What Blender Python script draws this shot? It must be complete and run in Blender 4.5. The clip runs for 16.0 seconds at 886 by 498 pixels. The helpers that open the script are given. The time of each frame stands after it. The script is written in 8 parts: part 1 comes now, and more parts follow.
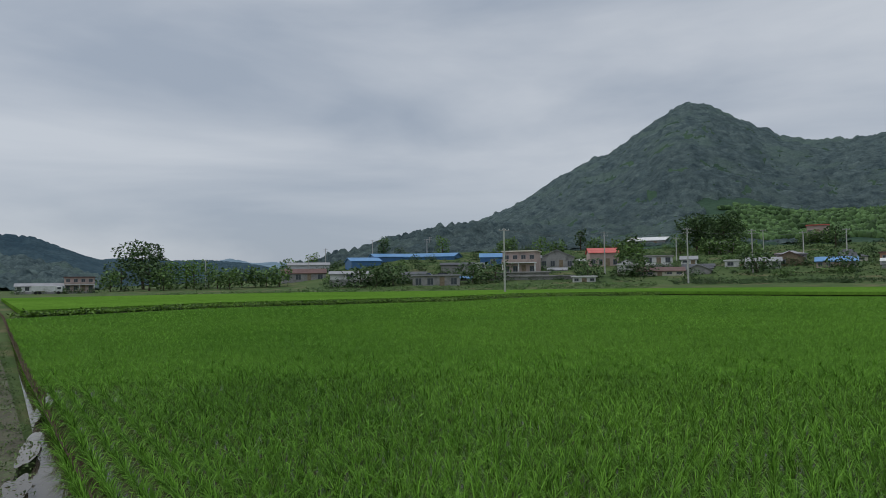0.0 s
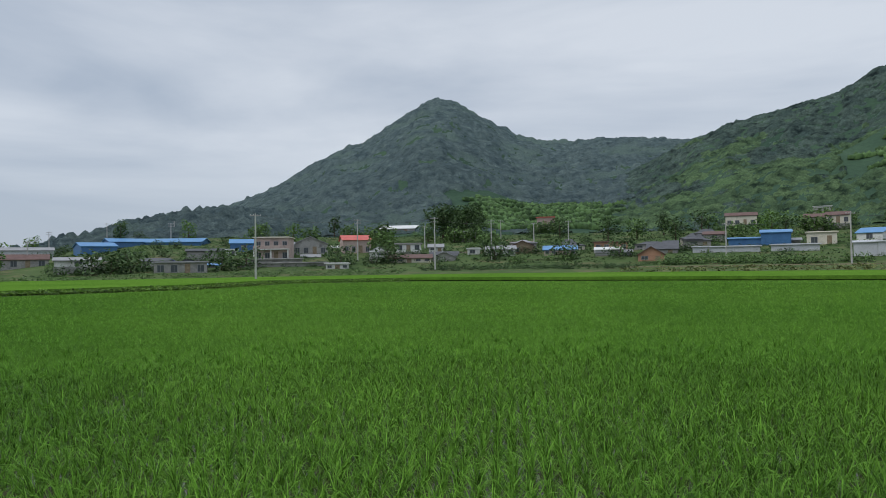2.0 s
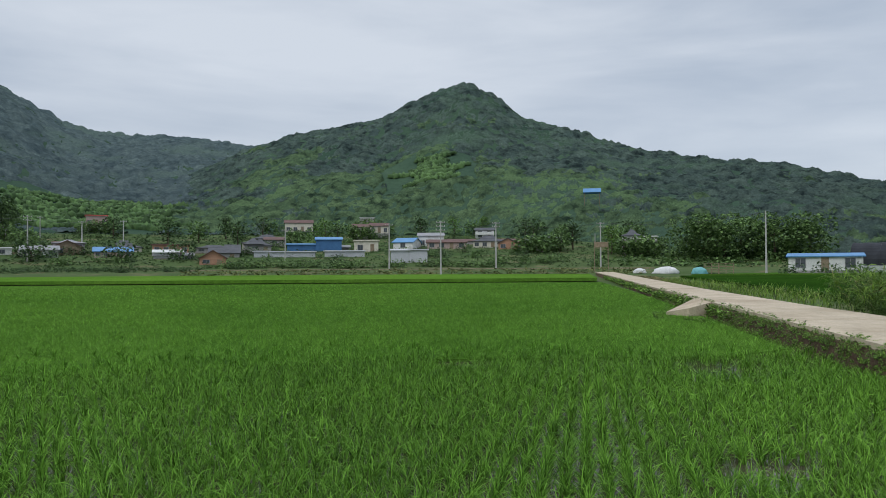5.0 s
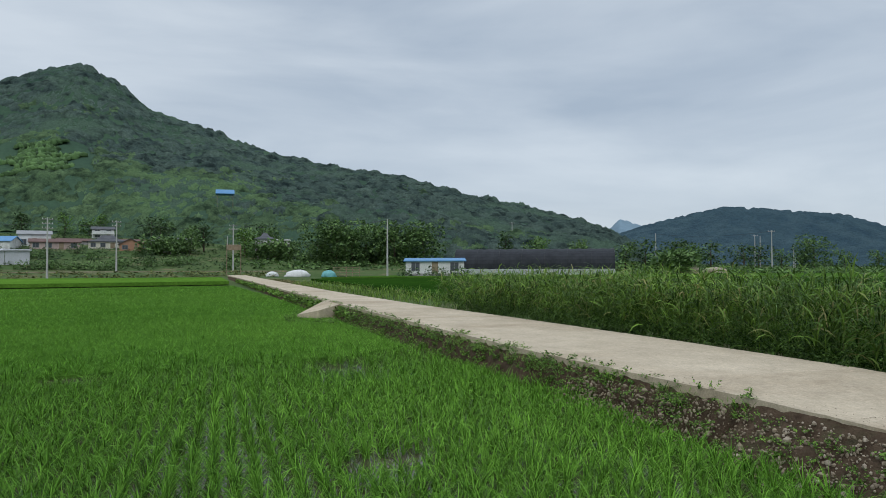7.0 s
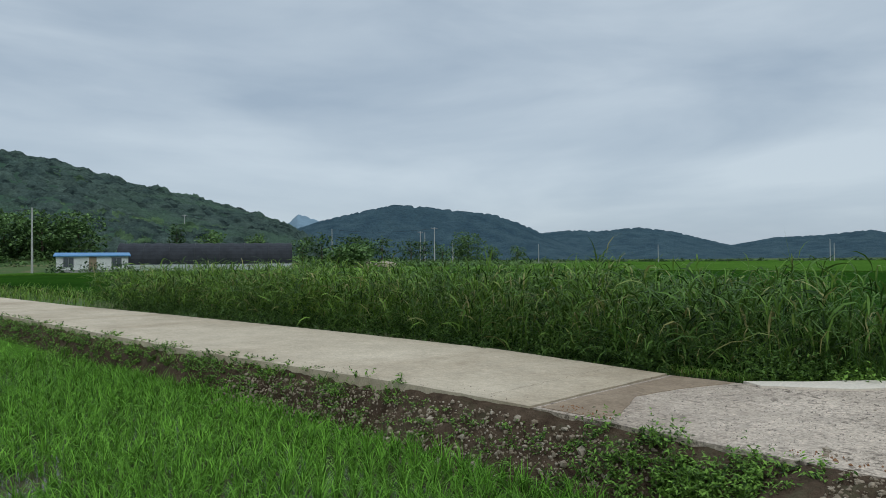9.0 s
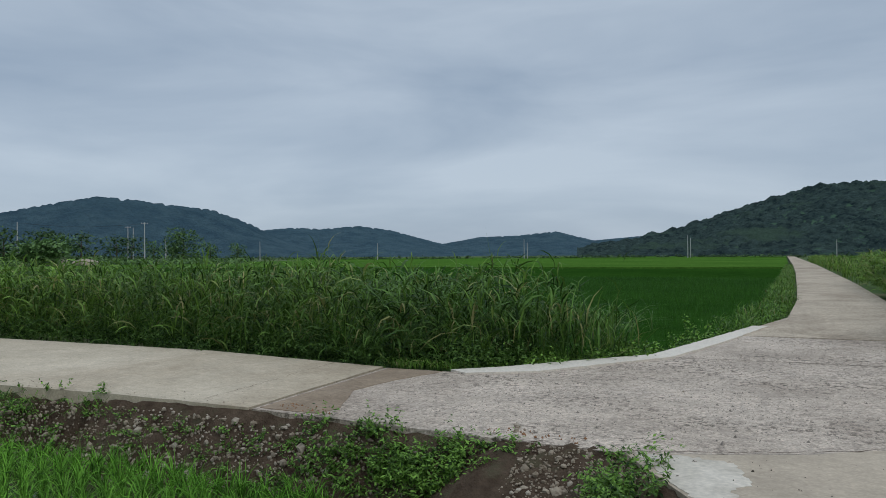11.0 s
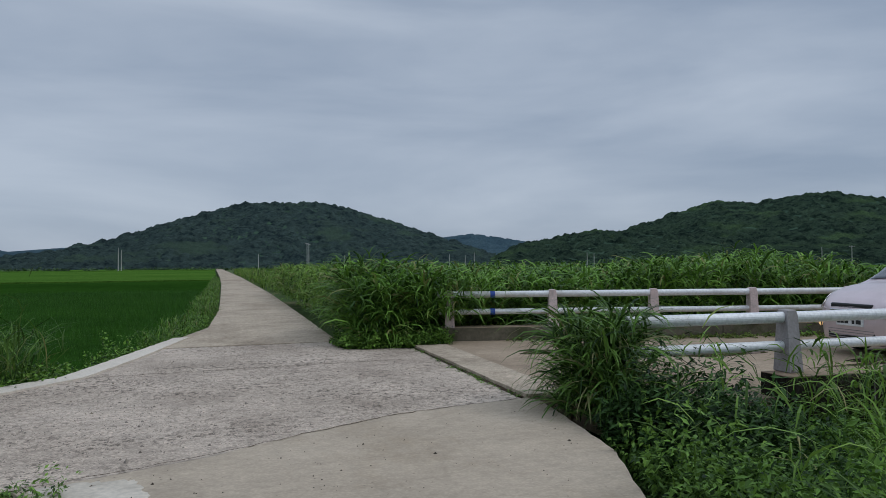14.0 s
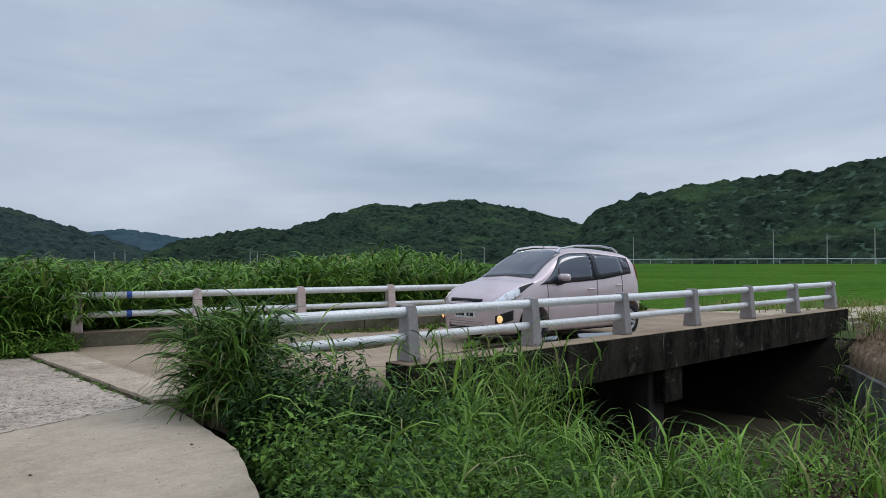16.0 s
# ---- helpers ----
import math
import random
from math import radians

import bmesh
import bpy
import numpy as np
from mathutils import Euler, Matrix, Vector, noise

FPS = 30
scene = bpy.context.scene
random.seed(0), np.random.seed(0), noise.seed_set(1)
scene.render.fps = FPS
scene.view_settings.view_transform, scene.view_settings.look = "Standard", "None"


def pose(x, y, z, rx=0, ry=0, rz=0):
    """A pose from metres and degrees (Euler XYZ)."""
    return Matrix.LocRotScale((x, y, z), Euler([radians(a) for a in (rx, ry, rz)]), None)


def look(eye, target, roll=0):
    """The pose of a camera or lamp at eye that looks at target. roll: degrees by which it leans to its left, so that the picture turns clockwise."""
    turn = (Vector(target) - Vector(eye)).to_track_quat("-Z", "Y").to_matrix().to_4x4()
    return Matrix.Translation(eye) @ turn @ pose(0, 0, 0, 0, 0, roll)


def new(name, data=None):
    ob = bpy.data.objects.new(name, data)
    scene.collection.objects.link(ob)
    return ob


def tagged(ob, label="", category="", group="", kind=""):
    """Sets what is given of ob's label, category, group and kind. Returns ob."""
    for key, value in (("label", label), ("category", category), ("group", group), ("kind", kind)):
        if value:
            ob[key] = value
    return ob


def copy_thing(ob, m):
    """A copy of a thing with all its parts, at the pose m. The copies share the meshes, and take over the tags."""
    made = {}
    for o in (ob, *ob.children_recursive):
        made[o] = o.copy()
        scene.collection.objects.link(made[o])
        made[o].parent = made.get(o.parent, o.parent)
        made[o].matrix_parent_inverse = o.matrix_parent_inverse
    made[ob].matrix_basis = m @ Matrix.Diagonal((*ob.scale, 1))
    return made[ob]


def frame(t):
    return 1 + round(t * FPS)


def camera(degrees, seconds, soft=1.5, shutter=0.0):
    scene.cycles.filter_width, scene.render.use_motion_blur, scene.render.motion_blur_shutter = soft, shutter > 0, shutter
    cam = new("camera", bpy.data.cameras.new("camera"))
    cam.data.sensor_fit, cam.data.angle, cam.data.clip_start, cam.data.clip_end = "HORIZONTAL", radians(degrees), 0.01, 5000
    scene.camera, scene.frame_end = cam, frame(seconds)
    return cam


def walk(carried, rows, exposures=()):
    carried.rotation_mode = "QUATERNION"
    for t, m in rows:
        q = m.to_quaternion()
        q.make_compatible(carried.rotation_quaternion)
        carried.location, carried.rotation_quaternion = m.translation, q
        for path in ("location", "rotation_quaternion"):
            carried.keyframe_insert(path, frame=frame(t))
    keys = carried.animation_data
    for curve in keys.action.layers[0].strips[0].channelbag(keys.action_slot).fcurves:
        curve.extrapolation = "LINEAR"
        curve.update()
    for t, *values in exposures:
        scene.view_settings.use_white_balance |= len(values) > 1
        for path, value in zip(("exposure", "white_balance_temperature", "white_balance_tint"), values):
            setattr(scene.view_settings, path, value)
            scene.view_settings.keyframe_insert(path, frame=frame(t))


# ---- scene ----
cam = camera(63.31, 16.0, soft=0.5)


def carried_pose(x, y, z, heading, tilt, roll):
    """Camera pose from its place, its heading clockwise from +y, its tilt and its lean to the left, in degrees."""
    a, e = radians(heading), radians(tilt)
    way = Vector((math.sin(a) * math.cos(e), math.cos(a) * math.cos(e), math.sin(e)))
    eye = Vector((x, y, z))
    return look(eye, eye + way, roll)


PATH = [
    # seconds, x, y, z, heading (clockwise from +y), tilt, lean
    (0.0, 0.278, 0.041, 1.301, -154.67, 2.70, -0.76),
    (0.5, 0.274, 0.022, 1.299, -149.69, 2.31, -0.81),
    (1.0, 0.222, -0.005, 1.303, -144.74, 1.85, -0.83),
    (1.5, 0.123, -0.032, 1.303, -139.96, 1.51, -0.86),
    (2.0, 0.046, -0.035, 1.301, -135.26, 1.37, -0.87),
    (2.5, -0.055, -0.031, 1.306, -130.70, 1.37, -0.68),
    (3.0, -0.125, -0.046, 1.309, -126.28, 1.38, -0.67),
    (3.2, -0.136, -0.057, 1.306, -124.47, 1.43, -0.70),
    (5.3, 0.053, -0.170, 1.304, -96.76, 1.32, -0.39),
    (5.5, 0.041, -0.176, 1.307, -93.71, 1.33, -0.45),
    (6.0, 0.015, -0.211, 1.326, -86.36, 1.31, -0.31),
    (6.5, -0.045, -0.192, 1.322, -79.43, 1.43, -0.17),
    (7.0, -0.107, -0.147, 1.316, -72.66, 1.43, -0.19),
    (7.5, -0.184, -0.050, 1.304, -65.90, 1.31, -0.21),
    (8.0, -0.234, 0.054, 1.292, -59.25, 1.11, -0.29),
    (8.5, -0.195, 0.091, 1.287, -53.01, 1.00, -0.32),
    (8.7, -0.171, 0.108, 1.292, -50.65, 0.96, -0.36),
    (10.8, -0.103, 0.077, 1.301, -28.54, 0.42, -0.59),
    (11.0, -0.112, 0.083, 1.300, -25.56, 0.52, -0.41),
    (11.5, -0.132, 0.108, 1.305, -17.45, 0.82, -0.16),
    (12.0, -0.114, 0.162, 1.300, -8.77, 1.07, -0.04),
    (12.5, -0.090, 0.183, 1.292, -0.87, 1.20, -0.01),
    (13.0, -0.051, 0.208, 1.293, 5.89, 1.20, -0.04),
    (13.5, -0.004, 0.165, 1.300, 11.87, 1.27, -0.22),
    (14.0, 0.057, 0.076, 1.307, 17.54, 1.22, -0.46),
    (14.5, 0.094, 0.008, 1.309, 23.10, 1.16, -0.62),
    (15.0, 0.131, -0.045, 1.308, 28.85, 1.11, -0.62),
    (15.5, 0.203, -0.115, 1.316, 35.71, 1.05, -0.37),
    (16.0, 0.260, -0.096, 1.310, 43.85, 0.95, -0.18),
]
walk(cam, [(r[0], carried_pose(*r[1:])) for r in PATH],
     exposures=[(0.0, -0.13, 6550, 10), (0.8, 0.02, 6520, 10), (3.0, 0.2, 6500, 10), (7.0, 0.13, 6350, 7), (8.5, 0.05, 6250, 4), (11.0, -0.17, 6000, 6), (13.0, -0.31, 5950, 9), (14.0, -0.33, 5970, 9), (14.5, -0.22, 6000, 9), (15.5, -0.12, 6050, 10), (16.0, 0.03, 6100, 10)])

# ---- sky and light: an overcast summer morning ----
world = bpy.data.worlds.new("overcast_sky")
scene.world = world
world.use_nodes = True
wn, wl = world.node_tree.nodes, world.node_tree.links
wn.clear()
w_out = wn.new("ShaderNodeOutputWorld")
w_bg = wn.new("ShaderNodeBackground")
w_bg.inputs["Strength"].default_value = 1.0
wl.new(w_bg.outputs[0], w_out.inputs[0])
w_sky = wn.new("ShaderNodeTexSky")
w_sky.sky_type, w_sky.sun_disc = "NISHITA", False
w_sky.sun_elevation, w_sky.sun_rotation = radians(48), radians(120)
w_dim = wn.new("ShaderNodeVectorMath")
w_dim.operation = "SCALE"
w_dim.inputs["Scale"].default_value = 0.10
wl.new(w_sky.outputs[0], w_dim.inputs[0])
w_co = wn.new("ShaderNodeTexCoord")
w_map = wn.new("ShaderNodeMapping")
w_map.inputs["Scale"].default_value = (1.0, 1.0, 4.5)
wl.new(w_co.outputs["Generated"], w_map.inputs[0])
w_n1 = wn.new("ShaderNodeTexNoise")
w_n1.inputs["Scale"].default_value, w_n1.inputs["Detail"].default_value = 1.9, 6.0
w_n1.inputs["Roughness"].default_value, w_n1.inputs["Distortion"].default_value = 0.5, 0.35
wl.new(w_map.outputs[0], w_n1.inputs["Vector"])
w_ramp = wn.new("ShaderNodeValToRGB")
w_ramp.color_ramp.elements[0].position, w_ramp.color_ramp.elements[0].color = 0.33, (0.375, 0.435, 0.525, 1)
w_ramp.color_ramp.elements[1].position, w_ramp.color_ramp.elements[1].color = 0.66, (0.60, 0.645, 0.71, 1)
wl.new(w_n1.outputs["Fac"], w_ramp.inputs[0])
w_mix = wn.new("ShaderNodeMix")
w_mix.data_type = "RGBA"
w_mix.inputs["Factor"].default_value = 0.90
wl.new(w_dim.outputs[0], w_mix.inputs["A"])
wl.new(w_ramp.outputs[0], w_mix.inputs["B"])
w_sep = wn.new("ShaderNodeSeparateXYZ")
wl.new(w_co.outputs["Generated"], w_sep.inputs[0])
w_up = wn.new("ShaderNodeMapRange")
w_up.inputs["From Min"].default_value, w_up.inputs["From Max"].default_value = 0.36, 0.95
w_up.inputs["To Min"].default_value, w_up.inputs["To Max"].default_value = 1.0, 1.9
wl.new(w_sep.outputs["Z"], w_up.inputs["Value"])
w_zen = wn.new("ShaderNodeVectorMath")
w_zen.operation = "SCALE"
wl.new(w_mix.outputs["Result"], w_zen.inputs[0])
wl.new(w_up.outputs[0], w_zen.inputs["Scale"])
wl.new(w_zen.outputs[0], w_bg.inputs["Color"])

sun = new("sun", bpy.data.lights.new("sun", "SUN"))
sun.data.energy, sun.data.angle, sun.data.color = 0.8, radians(25), (1.0, 0.96, 0.9)
sun.matrix_world = look((60, -35, 77), (0, 0, 0))


# ---- materials ----
def shader(name):
    m = bpy.data.materials.new(name)
    m.use_nodes = True
    nt = m.node_tree
    return m, nt.nodes, nt.links, nt.nodes["Principled BSDF"]


def noise_node(n, l, scale, detail=4.0, rough=0.55, stretch=None):
    """Noise in world-sized coordinates."""
    co = n.new("ShaderNodeNewGeometry")
    t = n.new("ShaderNodeTexNoise")
    t.inputs["Scale"].default_value, t.inputs["Detail"].default_value, t.inputs["Roughness"].default_value = scale, detail, rough
    if stretch:
        mp = n.new("ShaderNodeMapping")
        mp.inputs["Scale"].default_value = stretch
        l.new(co.outputs["Position"], mp.inputs[0])
        l.new(mp.outputs[0], t.inputs["Vector"])
    else:
        l.new(co.outputs["Position"], t.inputs["Vector"])
    return t.outputs["Fac"]


def ramp(n, l, fac, *stops):
    r = n.new("ShaderNodeValToRGB")
    e = r.color_ramp.elements
    while len(e) < len(stops):
        e.new(0.5)
    for el, (p, c) in zip(e, stops):
        el.position, el.color = p, (*c, 1)
    l.new(fac, r.inputs[0])
    return r.outputs[0]


def mix(n, l, fac, a, b, blend="MIX"):
    m = n.new("ShaderNodeMix")
    m.data_type, m.blend_type = "RGBA", blend
    for socket, v in (("Factor", fac), ("A", a), ("B", b)):
        if isinstance(v, (int, float)):
            m.inputs[socket].default_value = v
        elif isinstance(v, tuple):
            m.inputs[socket].default_value = (*v, 1)
        else:
            l.new(v, m.inputs[socket])
    return m.outputs["Result"]


def bump(n, l, p, height, strength, dist):
    b = n.new("ShaderNodeBump")
    b.inputs["Strength"].default_value, b.inputs["Distance"].default_value = strength, dist
    l.new(height, b.inputs["Height"])
    l.new(b.outputs[0], p.inputs["Normal"])


def island(n):
    return n.new("ShaderNodeNewGeometry").outputs["Random Per Island"]


def foliage(name, dark, light, patch=0.15, rough=0.55, through_light=0.25, dry=None, gloss=0.16):
    """Leaves or grass: colour varies leaf by leaf and in broad patches; some light passes through."""
    m, n, l, p = shader(name)
    dark, light = tuple(0.62 * v for v in dark), tuple(1.36 * v for v in light)
    c = ramp(n, l, island(n), (0.0, dark), (1.0, light))
    if dry:
        c = ramp(n, l, island(n), (0.0, dark), (0.9, light), (0.96, dry))
    broad = ramp(n, l, noise_node(n, l, patch, 3), (0.3, (0.72, 0.76, 0.72)), (0.7, (1.12, 1.1, 1.0)))
    c = mix(n, l, 1.0, c, broad, "MULTIPLY")
    l.new(c, p.inputs["Base Color"])
    p.inputs["Roughness"].default_value = rough
    p.inputs["Specular IOR Level"].default_value = gloss
    if through_light:
        t = n.new("ShaderNodeBsdfTranslucent")
        l.new(c, t.inputs["Color"])
        mx = n.new("ShaderNodeMixShader")
        mx.inputs[0].default_value = through_light
        l.new(p.outputs[0], mx.inputs[1])
        l.new(t.outputs[0], mx.inputs[2])
        l.new(mx.outputs[0], n["Material Output"].inputs[0])
    return m


def surface(name, a, b, scale=1.0, rough=0.8, fine=25.0, relief=0.3, depth=0.01, metal=0.0, stain=None, stretch=None):
    """A painted, mineral or metal surface: two tones in patches, fine grain, relief, stains."""
    m, n, l, p = shader(name)
    c = ramp(n, l, noise_node(n, l, scale, 5, 0.6, stretch), (0.3, a), (0.7, b))
    g = ramp(n, l, noise_node(n, l, fine, 3), (0.3, (0.84, 0.84, 0.84)), (0.7, (1.1, 1.1, 1.1)))
    c = mix(n, l, 1.0, c, g, "MULTIPLY")
    if stain:
        s = ramp(n, l, noise_node(n, l, scale * 0.45 + 0.13, 6, 0.7, stretch), (0.52, (0, 0, 0)), (0.66, (1, 1, 1)))
        c = mix(n, l, s, c, stain)
    l.new(c, p.inputs["Base Color"])
    p.inputs["Roughness"].default_value, p.inputs["Metallic"].default_value = rough, metal
    p.inputs["Specular IOR Level"].default_value = 0.08 if rough > 0.88 else 0.4
    if relief:
        bump(n, l, p, noise_node(n, l, fine, 6, 0.65), relief, depth)
    return m


def crown_mat(name, dark, light, scrub, odd=0.62):
    """A wood from afar: tree by tree colour, brighter scrub in broad patches, leaf clusters as fine relief."""
    m, n, l, p = shader(name)
    c = ramp(n, l, noise_node(n, l, 0.21, 3, 0.6), (0.33, tuple(odd * v for v in dark)), (0.52, tuple(0.9 * v for v in light)), (0.68, tuple(1.12 * v for v in light)))
    c = mix(n, l, 1.0, c, ramp(n, l, noise_node(n, l, 0.10, 3), (0.34, (0.74, 0.77, 0.80)), (0.64, (1.2, 1.17, 1.1))), "MULTIPLY")
    c = mix(n, l, ramp(n, l, noise_node(n, l, 0.020, 5, 0.65, (1, 1, 2.5)), (0.54, (0, 0, 0)), (0.64, (0.85, 0.85, 0.85))), c, scrub)
    c = mix(n, l, 1.0, c, ramp(n, l, noise_node(n, l, 1.1, 5, 0.75), (0.34, (0.62, 0.64, 0.66)), (0.66, (1.25, 1.24, 1.18))), "MULTIPLY")
    l.new(c, p.inputs["Base Color"])
    p.inputs["Roughness"].default_value, p.inputs["Specular IOR Level"].default_value = 0.95, 0.03
    bump(n, l, p, noise_node(n, l, 0.8, 5, 0.8), 1.0, 2.2)
    return m


RICE = foliage("rice_leaf", (0.042, 0.120, 0.014), (0.180, 0.372, 0.050), 0.12, 0.55, 0.3, None, 0.06)
def crop(name, a, b):
    """The closed top of a crop seen from afar: broad patches, rows' unevenness, tufts."""
    m, n, l, p = shader(name)
    c = ramp(n, l, noise_node(n, l, 0.05, 4), (0.35, a), (0.65, b))
    c = mix(n, l, 1.0, c, ramp(n, l, noise_node(n, l, 0.9, 5, 0.7), (0.3, (0.70, 0.72, 0.7)), (0.7, (1.22, 1.2, 1.2))), "MULTIPLY")
    c = mix(n, l, 1.0, c, ramp(n, l, noise_node(n, l, 7.0, 3, 0.7), (0.35, (0.62, 0.64, 0.62)), (0.65, (1.2, 1.18, 1.15))), "MULTIPLY")
    l.new(c, p.inputs["Base Color"])
    p.inputs["Roughness"].default_value, p.inputs["Specular IOR Level"].default_value = 1.0, 0.0
    return m


RICE_FAR = crop("rice_leaf_far", (0.092, 0.20, 0.026), (0.125, 0.245, 0.036))
RICE_MID = crop("rice_leaf_plain", (0.060, 0.135, 0.020), (0.088, 0.175, 0.028))
REED = foliage("reed_leaf", (0.024, 0.060, 0.012), (0.115, 0.205, 0.040), 0.6, 0.5, 0.25, (0.32, 0.30, 0.12))
GRASS = foliage("coarse_grass", (0.05, 0.12, 0.016), (0.17, 0.30, 0.05), 0.7, 0.45, 0.25, (0.30, 0.27, 0.12))
WEED = foliage("weed_leaf", (0.022, 0.062, 0.011), (0.195, 0.335, 0.060), 0.8, 0.5, 0.2)
# pine crowns with the haze of distance put into the colour: paler, bluer
HAZED_PINE = crown_mat("hazed_pine_crown", (0.095, 0.140, 0.155), (0.145, 0.198, 0.205), (0.155, 0.218, 0.19), 0.85)
# darker pine for the far ridge, distance haze kept in its blue
FAR_PINE = crown_mat("hazed_far_pine_crown", (0.038, 0.062, 0.066), (0.062, 0.094, 0.088), (0.074, 0.115, 0.080))
# upper pines, blued to carry the air haze
UPPER = crown_mat("hazed_upper_pine_crown", (0.060, 0.094, 0.092), (0.118, 0.170, 0.150), (0.130, 0.205, 0.142), 0.52)
DUSKY = crown_mat("dusky_crown", (0.022, 0.042, 0.036), (0.052, 0.086, 0.056), (0.090, 0.150, 0.066))
# broadleaf wood, lifted and blued for haze as well
BROAD = crown_mat("hazed_broadleaf_crown", (0.066, 0.120, 0.076), (0.150, 0.235, 0.122), (0.178, 0.290, 0.132), 0.52)
WATER_M, n_, l_, p_ = shader("muddy_water")
p_.inputs["IOR"].default_value = 1.33
p_.inputs["Base Color"].default_value, p_.inputs["Roughness"].default_value = (0.085, 0.07, 0.048, 1), 0.06
bump(n_, l_, p_, noise_node(n_, l_, 6.0), 0.06, 0.02)
EARTH = surface("field_earth", (0.060, 0.039, 0.025), (0.135, 0.095, 0.064), 7.0, 0.95, 45, 1.0, 0.03, stain=(0.10, 0.085, 0.05))
GROUND = surface("meadow_ground", (0.050, 0.092, 0.026), (0.095, 0.135, 0.048), 0.06, 0.95, 3.0, 0.5, 0.05, stain=(0.16, 0.145, 0.075))
FOREST = surface("forest_floor", (0.03, 0.062, 0.042), (0.062, 0.108, 0.062), 0.02, 0.95, 0.5, 0.6, 0.6)
def concrete(name, a, b, stain, pebble, pits, crack, relief, rubble=0.0):
    """Weathered road concrete: broad stains, trowel blotches, exposed pebbles, dark pits and fine cracks."""
    m, n, l, p = shader(name)
    pos = n.new("ShaderNodeNewGeometry").outputs["Position"]
    c = ramp(n, l, noise_node(n, l, 0.55, 6, 0.65), (0.32, a), (0.68, b))
    s1 = ramp(n, l, noise_node(n, l, 0.23, 7, 0.72, (1, 0.5, 1)), (0.50, (0, 0, 0)), (0.66, (0.85, 0.85, 0.85)))
    c = mix(n, l, s1, c, stain)
    c = mix(n, l, 1.0, c, ramp(n, l, noise_node(n, l, 13.0, 6, 0.8, (0.9, 1.15, 1)), (0.36, (1 - 0.04 - 0.8 * pebble,) * 3), (0.64, (1.03 + 0.3 * pebble,) * 3)), "MULTIPLY")
    c = mix(n, l, 1.0, c, ramp(n, l, noise_node(n, l, 1.6, 8, 0.8, (0.9, 1.2, 1)), (0.36, (1 - 0.08 - 0.45 * pebble,) * 3), (0.60, (1.04,) * 3)), "MULTIPLY")
    peb = n.new("ShaderNodeTexVoronoi")
    peb.inputs["Scale"].default_value = 42
    l.new(pos, peb.inputs["Vector"])
    k = 1 - pebble
    c = mix(n, l, 1.0, c, ramp(n, l, peb.outputs["Distance"], (0.05, (1 + 0.3 * pebble,) * 3), (0.62, (k, k, k))), "MULTIPLY")
    pit = n.new("ShaderNodeTexVoronoi")
    pit.inputs["Scale"].default_value, pit.inputs["Randomness"].default_value = 9.0, 1.0
    l.new(pos, pit.inputs["Vector"])
    c = mix(n, l, 1.0, c, ramp(n, l, pit.outputs["Distance"], (0.045, (1 - pits,) * 3), (0.085, (1, 1, 1))), "MULTIPLY")
    if rubble:
        # coarse pockets where the cement has worn away, in patches
        where = ramp(n, l, noise_node(n, l, 0.6, 4, 0.7, (0.7, 1.3, 1)), (0.42, (0.15, 0.15, 0.15)), (0.62, (1, 1, 1)))
        pock = ramp(n, l, noise_node(n, l, 13.0, 5, 0.75, (1.1, 0.8, 1)), (0.40, (rubble, rubble * 0.95, rubble * 0.9)), (0.49, (1, 1, 1)))
        c = mix(n, l, where, c, mix(n, l, 1.0, c, pock, "MULTIPLY"))
        pin = ramp(n, l, noise_node(n, l, 38.0, 3, 0.7), (0.35, (0.2 + rubble,) * 3), (0.45, (1.05, 1.05, 1.05)))
        c = mix(n, l, ramp(n, l, noise_node(n, l, 1.1, 5, 0.75, (0.6, 1.6, 1)), (0.38, (0.2, 0.2, 0.2)), (0.62, (1, 1, 1))), c, mix(n, l, 1.0, c, pin, "MULTIPLY"))
    warp = n.new("ShaderNodeTexNoise")
    warp.inputs["Scale"].default_value, warp.inputs["Detail"].default_value = 1.6, 5
    l.new(pos, warp.inputs["Vector"])
    add = n.new("ShaderNodeVectorMath")
    add.operation = "MULTIPLY_ADD"
    add.inputs[1].default_value = (0.9, 0.9, 0.9)
    l.new(warp.outputs["Color"], add.inputs[0])
    l.new(pos, add.inputs[2])
    cr = n.new("ShaderNodeTexVoronoi")
    cr.feature = "DISTANCE_TO_EDGE"
    cr.inputs["Scale"].default_value = 0.38
    l.new(add.outputs[0], cr.inputs["Vector"])
    c = mix(n, l, 1.0, c, ramp(n, l, cr.outputs["Distance"], (0.0, (1 - crack,) * 3), (0.012, (1, 1, 1))), "MULTIPLY")
    l.new(c, p.inputs["Base Color"])
    p.inputs["Roughness"].default_value, p.inputs["Specular IOR Level"].default_value = 0.9, 0.2
    bump(n, l, p, mix(n, l, 0.5, peb.outputs["Distance"], noise_node(n, l, 30, 5, 0.7)), relief, 0.012)
    return m


CONC = concrete("pale_concrete", (0.54, 0.445, 0.32), (0.69, 0.58, 0.43), (0.44, 0.345, 0.235), 0.14, 0.55, 0.10, 0.35)
CONC_ROUGH = concrete("worn_gravelly_concrete", (0.565, 0.46, 0.358), (0.785, 0.65, 0.52), (0.37, 0.29, 0.22), 0.24, 0.0, 0.14, 1.0, 0.24)
CONC_APRON = concrete("smooth_apron_concrete", (0.44, 0.358, 0.262), (0.57, 0.468, 0.35), (0.38, 0.285, 0.18), 0.10, 0.4, 0.08, 0.3)
